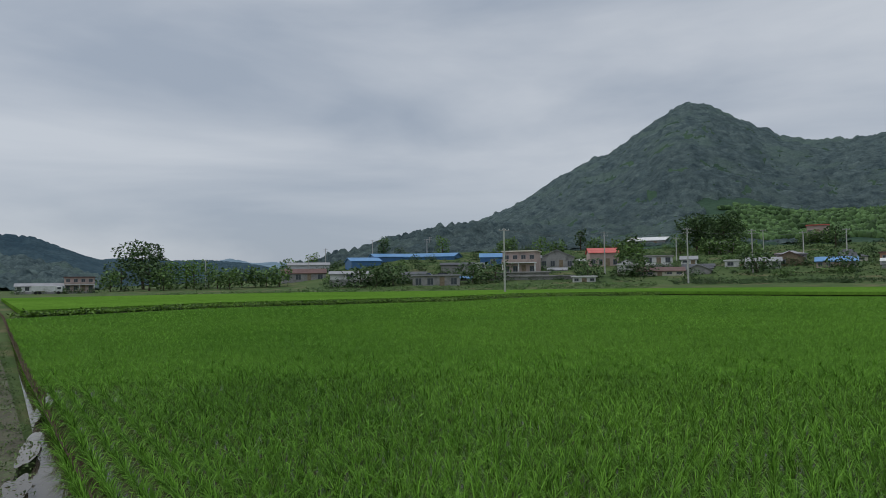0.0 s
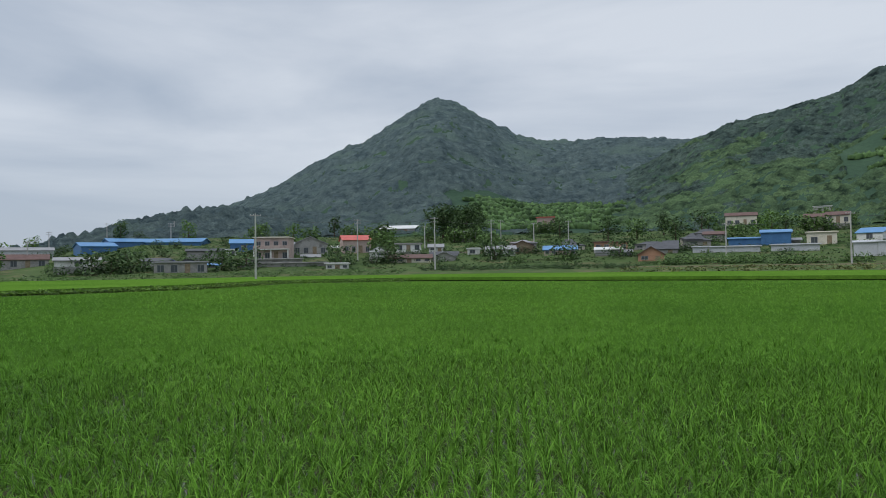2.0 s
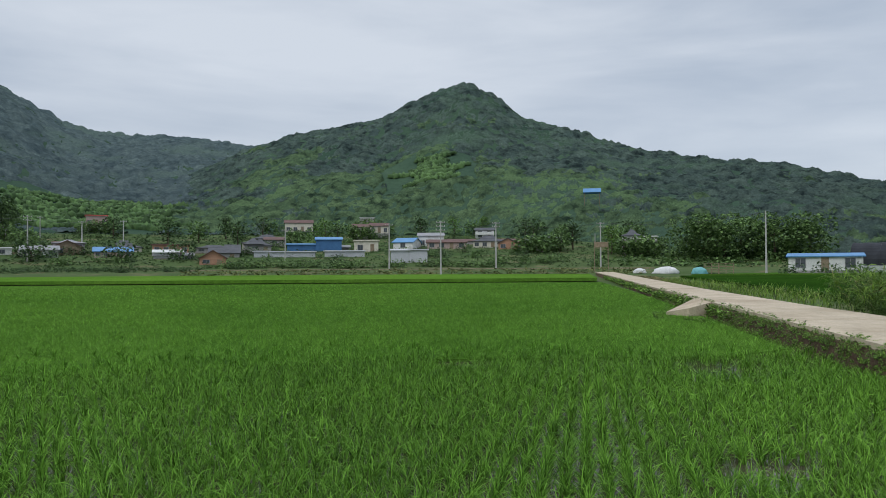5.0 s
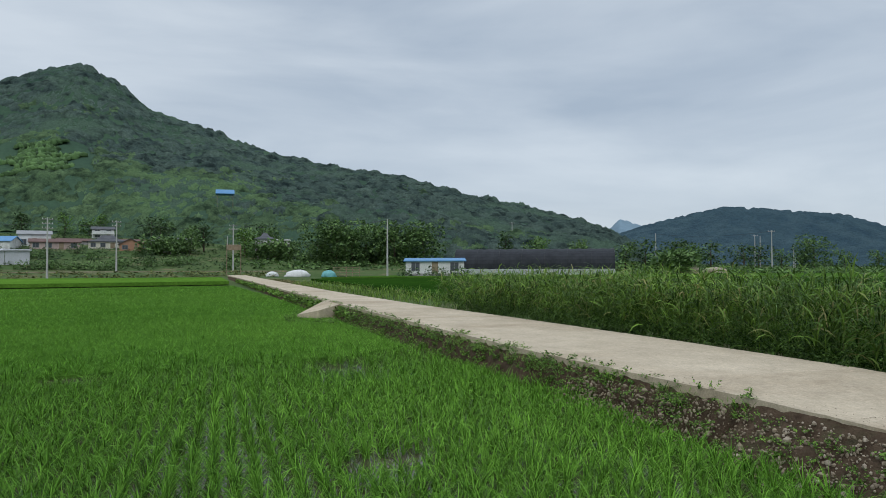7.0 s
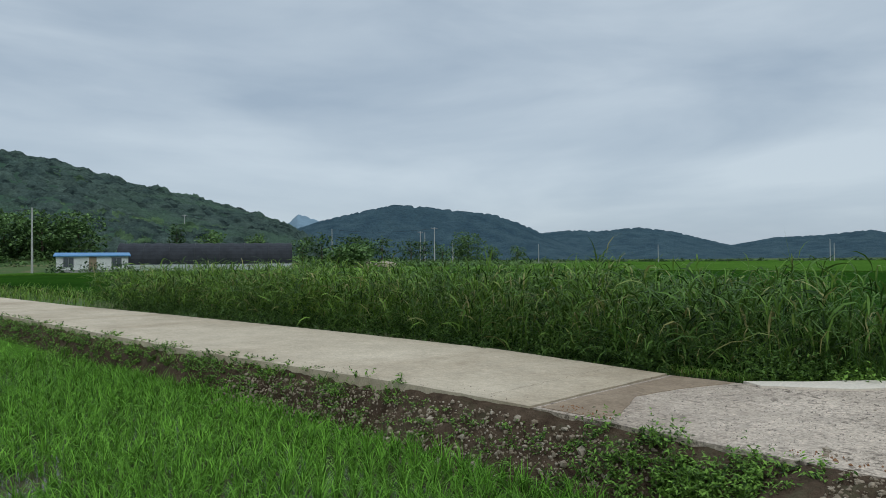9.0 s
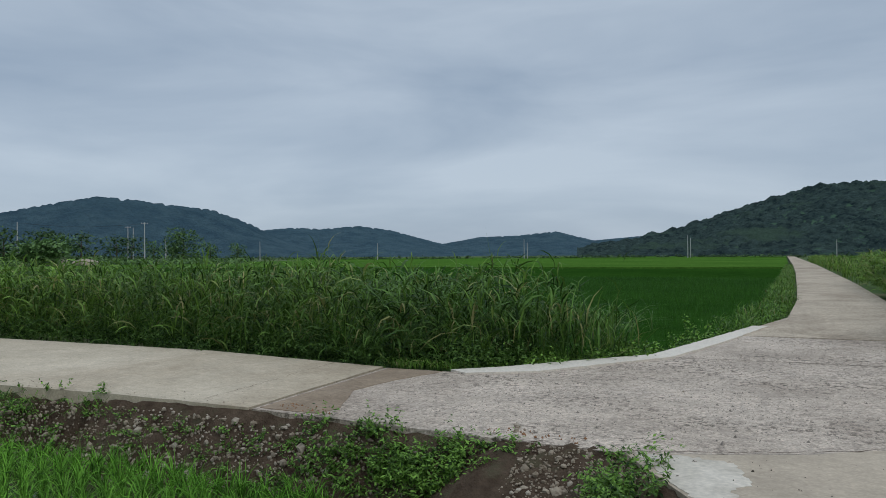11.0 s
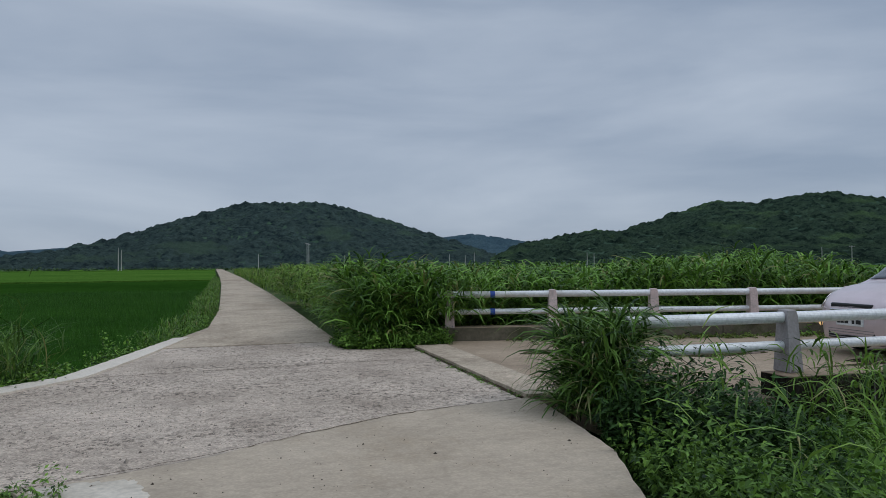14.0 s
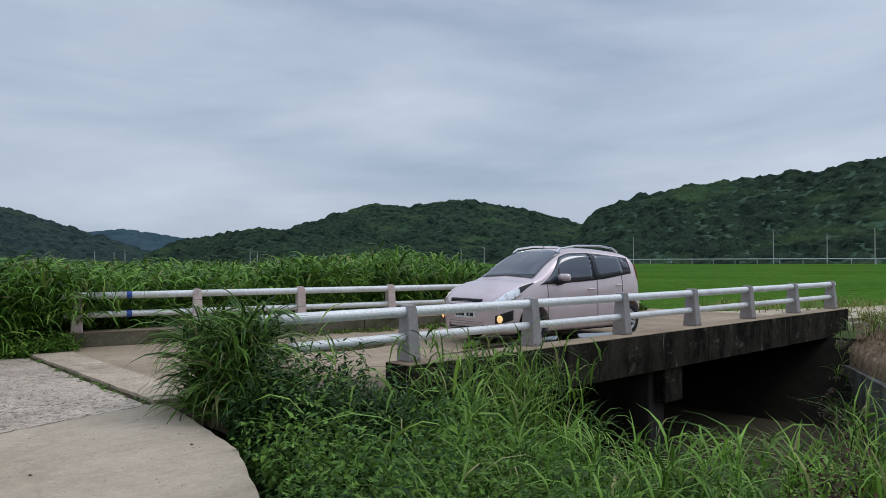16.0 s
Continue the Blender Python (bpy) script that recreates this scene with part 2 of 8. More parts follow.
CONC_WORN = concrete("worn_patchy_concrete", (0.525, 0.425, 0.31), (0.735, 0.60, 0.445), (0.34, 0.26, 0.18), 0.26, 0.3, 0.15, 0.6, 0.6)
CONC_DIRTY = concrete("muddy_concrete", (0.335, 0.25, 0.168), (0.495, 0.385, 0.272), (0.20, 0.138, 0.09), 0.14, 0.4, 0.12, 0.4)
CONC_NEW = surface("smooth_new_concrete", (0.60, 0.52, 0.42), (0.74, 0.66, 0.55), 0.4, 0.8, 40, 0.2, 0.004)
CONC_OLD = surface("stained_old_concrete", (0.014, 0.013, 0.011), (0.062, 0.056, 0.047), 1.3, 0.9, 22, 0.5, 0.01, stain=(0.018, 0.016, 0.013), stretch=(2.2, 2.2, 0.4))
GALV = surface("galvanised_pipe", (0.74, 0.74, 0.73), (0.84, 0.84, 0.83), 2.0, 0.4, 30, 0.1, 0.003, 0.12, stain=(0.60, 0.58, 0.54))
POST_PINK = surface("faded_pink_post", (0.60, 0.46, 0.42), (0.70, 0.57, 0.53), 3.0, 0.7, 40, 0.2, 0.004, stain=(0.36, 0.30, 0.26))
POST_GREY = surface("grey_cast_post", (0.27, 0.245, 0.24), (0.40, 0.365, 0.355), 3.0, 0.6, 40, 0.2, 0.004, 0.05, stain=(0.28, 0.25, 0.23))
DARK = surface("dark_rubber", (0.012, 0.012, 0.013), (0.022, 0.022, 0.022), 5, 0.75, 60, 0.1, 0.002)


# ---- mesh helpers ----
def part(name, bm, material, parent=None, label=""):
    me = bpy.data.meshes.new(name)
    bm.normal_update()
    bm.to_mesh(me)
    bm.free()
    me.materials.append(material)
    ob = new(name, me)
    ob.parent = parent
    if label:
        ob["label"] = label
    return ob


def raw(name, verts, faces, material, parent=None, smooth=False):
    """A mesh from numpy vertices (n, 3) and triangles or quads (m, k)."""
    verts, faces = np.asarray(verts, np.float32), np.asarray(faces, np.int32)
    me = bpy.data.meshes.new(name)
    me.vertices.add(len(verts))
    me.vertices.foreach_set("co", verts.ravel())
    k = faces.shape[1]
    me.loops.add(faces.size)
    me.loops.foreach_set("vertex_index", faces.ravel())
    me.polygons.add(len(faces))
    me.polygons.foreach_set("loop_start", np.arange(0, faces.size, k, dtype=np.int32))
    me.polygons.foreach_set("use_smooth", np.full(len(faces), smooth))
    me.update(calc_edges=True)
    me.validate()
    me.materials.append(material)
    ob = new(name, me)
    ob.parent = parent
    return ob


def box(bm, lo, hi, bev=0.0):
    """An axis-aligned box between two corners, its edges rounded by bev."""
    m = Matrix.Translation([(a + b) / 2 for a, b in zip(lo, hi)]) @ Matrix.Diagonal([b - a for a, b in zip(lo, hi)] + [1])
    r = bmesh.ops.create_cube(bm, size=1, matrix=m)
    if bev:
        es = {e for v in r["verts"] for e in v.link_edges}
        bmesh.ops.bevel(bm, geom=list(es), offset=bev, segments=2, affect="EDGES", profile=0.5)
    return bm


def boxed(lo, hi, bev=0.0):
    return box(bmesh.new(), lo, hi, bev)


def tube(bm, a, b, r1, r2=None, seg=12, caps=True):
    a, b = Vector(a), Vector(b)
    d = b - a
    m = Matrix.Translation((a + b) / 2) @ d.to_track_quat("Z", "Y").to_matrix().to_4x4()
    bmesh.ops.create_cone(bm, cap_ends=caps, segments=seg, radius1=r1, radius2=r1 if r2 is None else r2, depth=d.length, matrix=m)
    return bm


def prism(bm, outline, z0, z1):
    """A slab with a polygonal outline between two heights."""
    lo = [bm.verts.new((x, y, z0)) for x, y in outline]
    hi = [bm.verts.new((x, y, z1)) for x, y in outline]
    bm.faces.new(hi)
    bm.faces.new(lo[::-1])
    for i in range(len(lo)):
        j = (i + 1) % len(lo)
        bm.faces.new((lo[i], lo[j], hi[j], hi[i]))
    bmesh.ops.recalc_face_normals(bm, faces=bm.faces)
    return bm


def empty(name, x=0, y=0, z=0, rz=0):
    ob = new(name)
    ob.matrix_basis = pose(x, y, z, 0, 0, rz)
    return ob


def polar(az, dist):
    return dist * math.sin(radians(az)), dist * math.cos(radians(az))


def inside(px, py, outline):
    """Which points lie in the polygon."""
    hit = np.zeros(len(px), bool)
    x0, y0 = outline[-1]
    for x1, y1 in outline:
        with np.errstate(divide="ignore", invalid="ignore"):
            c = ((y1 > py) != (y0 > py)) & (px < (x0 - x1) * (py - y1) / (y0 - y1) + x1)
        hit ^= c
        x0, y0 = x1, y1
    return hit


def blades(name, root, height, width, bend, segs, material, parent=None, rng=None, az=None):
    """Grass blades: each a tapered strip that rises from its root and arches over."""
    n = len(root)
    az = rng.uniform(0, 2 * np.pi, n) if az is None else az
    d = np.stack([np.cos(az), np.sin(az), 0 * az], 1)
    tw = az + np.pi / 2 + rng.uniform(-0.6, 0.6, n)
    side = np.stack([np.cos(tw), np.sin(tw), 0 * tw], 1)
    vs = []
    for k in range(segs):
        s = k / segs
        mid = root + d * (height * bend * s ** 2 * 0.9)[:, None]
        mid[:, 2] += height * (s - 0.45 * bend * s ** 2.2)
        w = (width * (0.3 + 0.7 * np.sin(np.pi * min(1, s * 1.1 + 0.06))) * (1 - s ** 4) / 2)[:, None]
        vs += [mid - side * w, mid + side * w]
    tip = root + d * (height * bend * 0.9)[:, None]
    tip[:, 2] += height * (1 - 0.45 * bend)
    vs.append(tip)
    per = 2 * segs + 1
    v = np.stack(vs, 1).reshape(-1, 3)
    base = (np.arange(n) * per)[:, None]
    f = []
    for k in range(segs - 1):
        a = 2 * k
        f += [base + [a, a + 1, a + 3], base + [a, a + 3, a + 2]]
    a = 2 * (segs - 1)
    f.append(base + [a, a + 1, a + 2])
    return raw(name, v, np.concatenate(f), material, parent)


def arcs(name, root, length, width, e0, e1, segs, material, parent=None, rng=None, az=None):
    """Long leaves: each a tapered strip that leaves its root at elevation e0 and curls over to e1."""
    n = len(root)
    az = rng.uniform(0, 2 * np.pi, n) if az is None else az
    d = np.stack([np.cos(az), np.sin(az), 0 * az], 1)
    side = np.stack([-np.sin(az), np.cos(az), rng.normal(0, 0.35, n)], 1)
    az_twist = rng.normal(0, 0.25, n)
    mid, vs = root.astype(float).copy(), []
    for k in range(segs + 1):
        s = k / segs
        if k < segs:
            w = (width * min(1, 0.35 + 2.6 * s) * (1 - s ** 2.2) / 2)[:, None]
            vs += [mid - side * w, mid + side * w]
        else:
            vs.append(mid.copy())
        e = e0 + (e1 - e0) * ((k + 0.5) / segs) ** 1.2
        a2 = az + az_twist * s
        step = (length / segs)[:, None]
        mid = mid + np.stack([np.cos(a2) * np.cos(e), np.sin(a2) * np.cos(e), np.sin(e)], 1) * step
    per = 2 * segs + 1
    v = np.stack(vs, 1).reshape(-1, 3)
    base = (np.arange(n) * per)[:, None]
    f = []
    for k in range(segs - 1):
        a = 2 * k
        f += [base + [a, a + 1, a + 3], base + [a, a + 3, a + 2]]
    a = 2 * (segs - 1)
    f.append(base + [a, a + 1, a + 2])
    return raw(name, v, np.concatenate(f), material, parent)


def leaves(name, centre, size, material, parent=None, rng=None, droop=0.5, long=1.6, fine=False, az=None):
    """Single leaves, each a folded diamond of two triangles, turned at random or to a bearing."""
    n = len(centre)
    az = rng.uniform(0, 2 * np.pi, n) if az is None else az
    el = rng.normal(-0.15, droop, n)
    u = np.stack([np.cos(az) * np.cos(el), np.sin(az) * np.cos(el), np.sin(el)], 1)
    w = np.cross(u, np.stack([rng.normal(0, 0.35, n), rng.normal(0, 0.35, n), np.ones(n)], 1))
    w /= np.linalg.norm(w, axis=1)[:, None] + 1e-9
    s = size[:, None]
    up = np.cross(w, u)
    if fine:
        v = np.stack([centre, centre + u * s * long * 0.28 + w * s * 0.42 + up * s * 0.14, centre + u * s * long * 0.66 + w * s * 0.34 + up * s * 0.06, centre + (u - 0.25 * np.array([0, 0, 1])) * s * long,
                      centre + u * s * long * 0.66 - w * s * 0.34 + up * s * 0.06, centre + u * s * long * 0.28 - w * s * 0.42 + up * s * 0.14], 1).reshape(-1, 3)
        b = (np.arange(n) * 6)[:, None]
        return raw(name, v, np.concatenate([b + [0, 1, 2], b + [0, 2, 3], b + [0, 3, 4], b + [0, 4, 5]]), material, parent)
    v = np.stack([centre, centre + u * s * long * 0.45 + w * s * 0.5 + up * s * 0.12, centre + u * s * long, centre + u * s * long * 0.45 - w * s * 0.5 + up * s * 0.12], 1).reshape(-1, 3)
    b = (np.arange(n) * 4)[:, None]
    return raw(name, v, np.concatenate([b + [0, 1, 2], b + [0, 2, 3]]), material, parent)


# ---- the lie of the land ----
PADDY = -0.50


def smooth(a, b, v):
    t = np.clip((v - a) / (b - a), 0, 1)
    return t * t * (3 - 2 * t)


def ground_z(x, y):
    """Height of the natural ground: paddies, the stream's cut, and the slope under the village."""
    x, y = np.asarray(x, float), np.asarray(y, float)
    r, az = np.hypot(x, y), np.degrees(np.arctan2(x, y))
    z = np.full(x.shape, PADDY) - 0.06
    west = np.interp(az, [-180, -168, -158, -90, -62, -50, -30, 30], [0.15, 0.3, 1, 1, 0.45, 0.1, 0, 0]) * np.where(az > 150, 0.15, 1)
    z = z + west * (smooth(118, 148, r) * 1.3 + np.clip(r - 148, 0, 110) * 0.105)
    cx = np.interp(y, [-60, 5, 14, 60, 400], [10.2, 10.5, 10.0, 9.9, 11])
    cut = 1 - smooth(3.2, 6.0, np.abs(x - cx))
    cut = cut * np.where((y > -60) & (y < 380), 1, 0)
    return z - 1.7 * cut + 0.35 * smooth(5.2, 6.6, np.abs(x - cx)) * (np.abs(x - cx) < 10) * (np.abs(y) < 60) * (x > 12)


def axis(*stretches):
    v = np.concatenate([np.arange(a, b, s) for a, b, s in stretches])
    return v


gx = axis((-3000, -700, 230), (-700, -260, 22), (-260, -60, 8), (-60, -4, 4), (-4, 22, 0.5), (22, 60, 4), (60, 700, 40), (700, 3100, 240))
gy = axis((-3000, -700, 230), (-700, -260, 22), (-260, -60, 8), (-60, -6, 3), (-6, 40, 0.7), (40, 120, 5), (120, 700, 40), (700, 3100, 240))
GX, GY = np.meshgrid(gx, gy, indexing="ij")
GZ = ground_z(GX, GY)
idx = np.arange(GX.size).reshape(GX.shape)
quads = np.stack([idx[:-1, :-1], idx[1:, :-1], idx[1:, 1:], idx[:-1, 1:]], -1).reshape(-1, 4)
ground = raw("ground", np.stack([GX, GY, GZ], -1).reshape(-1, 3), quads, GROUND, smooth=True)
tagged(ground, "green valley floor of paddies and meadow", "ground", kind="structure")


# ---- hills ----
def hill(name, label, profile, ridge, foot, back, material, crowns, crown_mat, crown_size, seed, spur=0.10, clearing=None, upper=None, bulge=1.0):
    """A wooded hill: a ridge whose height follows a profile of bearing and elevation, with spurs and hollows on its face,
    clothed in a wood. crowns: bearing step of its canopy. ridge, foot: distances by bearing."""
    pa, pe = [p[0] for p in profile], [p[1] for p in profile]
    az = np.arange(pa[0], pa[-1] + 0.01, 0.4 if crowns else 0.16)
    rr = np.interp(az, [r[0] for r in ridge], [r[1] for r in ridge])
    rf = np.interp(az, [r[0] for r in foot], [r[1] for r in foot])
    s = np.concatenate([np.linspace(0, 1, 26), np.linspace(1.06, 1 + back, 7)])

    def height(a, q):
        """Height and distance at bearing a and way q up the slope."""
        r1 = np.interp(a, [r[0] for r in ridge], [r[1] for r in ridge])
        r0 = np.interp(a, [r[0] for r in foot], [r[1] for r in foot])
        top = np.tan(np.radians(np.interp(a, pa, pe))) * r1
        r = r0 + (r1 - r0) * q
        x, y = r * np.sin(np.radians(a)), r * np.cos(np.radians(a))
        g = ground_z(x, y)
        nz = np.array([noise.fractal(Vector((xx * 0.012, yy * 0.012, seed)), 0.8, 2.1, 4) for xx, yy in zip(x.ravel(), y.ravel())]).reshape(x.shape)
        up = np.where(q <= 1, q ** 1.15, 1 - 1.2 * (q - 1))
        wob = nz * spur * top * np.clip(q * (1.15 - q), 0, 1) * 2.2
        z = g * (1 - np.clip(q, 0, 1)) + (top + 1.3) * up + wob - 0.8 * (1 - np.clip(q * 8, 0, 1))
        cap = np.tan(np.radians(np.interp(a, pa, pe))) * r + 1.3
        if not crowns:
            # treetops along the far ridge
            cap = cap + top * 0.06 * np.array([noise.fractal(Vector((aa * 3.1, qq * 9.0, seed)), 0.6, 2.2, 4) for aa, qq in zip(a.ravel(), q.ravel())]).reshape(a.shape)
        return x, y, np.minimum(z, cap)

    A, Q = np.meshgrid(az, s, indexing="ij")
    x, y, z = height(A, Q)
    idx = np.arange(A.size).reshape(A.shape)
    quads = np.stack([idx[:-1, :-1], idx[:-1, 1:], idx[1:, 1:], idx[1:, :-1]], -1).reshape(-1, 4)
    ob = raw(name, np.stack([x, y, z], -1).reshape(-1, 3), quads, material, smooth=True)
    tagged(ob, label, "hill", kind="structure")
    if crowns:
        canopy(height, label, az[0], az[-1], crowns, crown_size, crown_mat, seed, clearing, upper, bulge)
    return height


def canopy(height, label, az0, az1, fine, cell, material, seed, clearing=None, upper=None, bulge=1.0):
    """The closed roof of a wood: domed broadleaf and pointed pine crowns of uneven size, side by side over the slope."""
    nq = 140 if upper else 100
    A, Q = np.meshgrid(np.arange(az0, az1, fine), 0.02 + 1.03 * np.linspace(0, 1, nq) ** 0.95, indexing="ij")
    x, y, z = height(A, Q)
    top = np.full(A.shape, -1.2)
    tint = np.zeros(A.shape)
    for layer, (size, share) in enumerate(((1.0, 1.0), (0.62, 0.8), (1.5, 0.22))):
        c = cell * size
        ci, cj = np.floor(x / c), np.floor(y / c)
        for di in (-1, 0, 1):
            for dj in (-1, 0, 1):
                i, j = ci + di, cj + dj
                h = np.sin(i * 127.1 + j * 311.7 + seed * 7.3 + layer * 19.1) * 43758.5453
                h1, h2, h3 = h - np.floor(h), h * 1.37 - np.floor(h * 1.37), h * 2.71 - np.floor(h * 2.71)
                d = np.hypot(x - (i + 0.15 + 0.7 * h1) * c, y - (j + 0.15 + 0.7 * h2) * c) / (c * (0.55 + 0.3 * h3))
                dome = np.where(h3 > 0.82, np.clip(1 - d, 0, 1) ** 0.8 * 1.15, np.sqrt(np.clip(1 - d * d, 0, 1)))
                rise = np.where(h2 < share, bulge * c * (0.48 + 0.50 * h1) * dome, 0) - 1.2
                tint = np.where(rise > top, h3, tint)
                top = np.maximum(top, rise)
    g = np.random.default_rng(seed)
    top = top * np.clip(Q * 6, 0.35, 1) + g.normal(0, 0.05 * cell, A.shape)
    if clearing:
        a0, a1, q0, q1 = clearing
        away = np.maximum(np.maximum(a0 - A, A - a1) / 1.2, np.maximum(q0 - Q, Q - q1) / 0.05)
        rag = np.array([noise.noise(Vector((xx * 0.05, yy * 0.05, 2.0))) for xx, yy in zip(x.ravel(), y.ravel())]).reshape(A.shape)
        top = np.where(away + rag * 1.1 < 0, -2.5, top)
    idx = np.arange(A.size).reshape(A.shape)
    quads = np.stack([idx[:-1, :-1], idx[:-1, 1:], idx[1:, 1:], idx[1:, :-1]], -1).reshape(-1, 4)
    ob = raw("hill_wood", np.stack([x, y, z + top], -1).reshape(-1, 3), quads, material, smooth=True)
    if upper is not None:
        # darker pines on the upper slope and in scattered stands below
        ob.data.materials.append(upper)
        nz = np.array([noise.fractal(Vector((xx * 0.030, yy * 0.030, 7.0)), 0.7, 2.1, 3) for xx, yy in zip(x.ravel(), y.ravel())]).reshape(A.shape)
        pine = (Q + nz * 0.62 + (tint - 0.5) * 0.30 > np.interp(A, [-100, -84, -74], [0.50, 0.28, 0.06])).astype(np.int32)
        ob.data.polygons.foreach_set("material_index", pine[:-1, :-1].ravel())
    return tagged(ob, label, "trees", kind="stuff")


def wood(name, at, size, material, rng, label=""):
    """Many uneven tree crowns, joined: each a lumpy mass of its own outline."""
    bm = bmesh.new()
    bmesh.ops.create_icosphere(bm, subdivisions=1, radius=1)
    unit = np.array([v.co[:] for v in bm.verts])
    tri = np.array([[v.index for v in f.verts] for f in bm.faces])
    bm.free()
    n, k = len(at), len(unit)
    lump = rng.normal(1.0, 0.24, (n, k, 1)).clip(0.5, 1.5)
    v = unit[None] * lump * size[:, None, None] * 0.62
    a = rng.uniform(0, 2 * np.pi, n)
    ca, sa = np.cos(a)[:, None], np.sin(a)[:, None]
    v = np.stack([v[:, :, 0] * ca - v[:, :, 1] * sa, v[:, :, 0] * sa + v[:, :, 1] * ca, v[:, :, 2] * rng.uniform(0.7, 1.35, n)[:, None]], -1)
    v += at[:, None, :]
    tri = tri[(unit[tri][:, :, 2] > -0.5).all(1)]
    f = (np.arange(n) * k)[:, None, None] + tri[None]
    ob = raw(name, v.reshape(-1, 3), f.reshape(-1, 3), material, None, True)
    return tagged(ob, label or "dense green woodland", "trees", kind="stuff")


FLAT = lambda d: [(-200, d), (200, d)]
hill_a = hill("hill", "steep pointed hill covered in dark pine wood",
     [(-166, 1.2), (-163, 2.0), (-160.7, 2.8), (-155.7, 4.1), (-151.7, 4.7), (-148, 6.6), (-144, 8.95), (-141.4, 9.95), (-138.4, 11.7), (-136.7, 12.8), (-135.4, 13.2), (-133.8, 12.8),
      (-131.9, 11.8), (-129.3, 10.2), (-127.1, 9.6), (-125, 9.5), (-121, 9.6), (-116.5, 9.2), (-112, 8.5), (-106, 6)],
     FLAT(640), FLAT(255), 0.25, FOREST, 0.13, HAZED_PINE, 4.6, 3, bulge=0.75, clearing=(-135, -120, 0.04, 0.25))
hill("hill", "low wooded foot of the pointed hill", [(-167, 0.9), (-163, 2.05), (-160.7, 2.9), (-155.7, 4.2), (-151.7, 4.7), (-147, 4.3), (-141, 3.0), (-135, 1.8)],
     FLAT(340), FLAT(255), 0.3, FOREST, 0.15, HAZED_PINE, 4.0, 5)
hill_b = hill("hill", "broad wooded hill with scrub and old terraces above the village",
     [(-131, 2.2), (-126, 3.8), (-122, 6.4), (-118, 8.4), (-116.5, 9.0), (-113.5, 10.15), (-111, 10.5), (-108.8, 11.0), (-106.3, 11.45), (-104.5, 12.4), (-101.9, 13.65), (-99.6, 14.3), (-97.4, 13.35),
      (-94.7, 11.55), (-90.2, 10.2), (-85.7, 8.85), (-81.4, 7.85), (-75.9, 7.1), (-71.5, 5.85), (-66.3, 4.85), (-62, 3.6), (-59.5, 2.7), (-57, 1.0)],
     [(-131, 420), (-110, 430), (-99, 440), (-80, 380), (-57, 300)], [(-131, 270), (-118, 262), (-100, 252), (-90, 215), (-82, 180), (-70, 165), (-57, 200)], 0.3, FOREST, 0.11, BROAD, 4.2, 8, 0.13, upper=UPPER, bulge=0.62, clearing=(-106, -99, 0.29, 0.53))
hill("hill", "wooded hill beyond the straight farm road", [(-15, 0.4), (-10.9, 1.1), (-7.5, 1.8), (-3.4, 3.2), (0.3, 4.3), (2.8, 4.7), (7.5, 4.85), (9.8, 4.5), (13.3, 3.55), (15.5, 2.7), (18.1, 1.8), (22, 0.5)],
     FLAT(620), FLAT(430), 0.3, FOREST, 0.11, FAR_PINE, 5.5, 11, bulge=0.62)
hill("hill", "low dark wooded rise beyond the fields", [(21.3, 0.3), (23.6, 1.45), (27.2, 2.1), (29.5, 2.5), (32, 2.35), (36, 2.0), (42, 1.6), (50, 1.2)],
     FLAT(400), FLAT(300), 0.3, FOREST, 0.13, DUSKY, 4.6, 13, bulge=0.62)
hill("hill", "rounded wooded hill", [(28, 0.8), (32.1, 2.5), (35, 3.5), (38.4, 4.5), (41.3, 4.2), (44.9, 4.85), (49, 4.35), (53.5, 3.2), (57, 2.2), (62, 1.0)],
     FLAT(600), FLAT(430), 0.3, FOREST, 0.12, DUSKY, 5.5, 17, bulge=0.62)
hill("hill", "near wooded hillside", [(53, 0.5), (54.8, 2.6), (55.5, 3.4), (57.8, 4.5), (62, 5.4), (66, 5.8), (68.3, 6.0), (71.2, 6.1), (75.3, 6.8), (82, 7.0), (88, 5)],
     FLAT(400), FLAT(270), 0.3, FOREST, 0.18, DUSKY, 5.0, 19, bulge=0.62)
# air haze is put into these two colours, bluer and paler with distance
FAR_HILL = surface("hazed_distant_hills", (0.045, 0.090, 0.122), (0.092, 0.152, 0.178), 0.03, 1.0, 0.16, 1.0, 14.0)
FARTHEST = surface("hazed_farthest_hills", (0.17, 0.245, 0.30), (0.185, 0.26, 0.315), 0.003, 1.0, 0.02, 0.0)
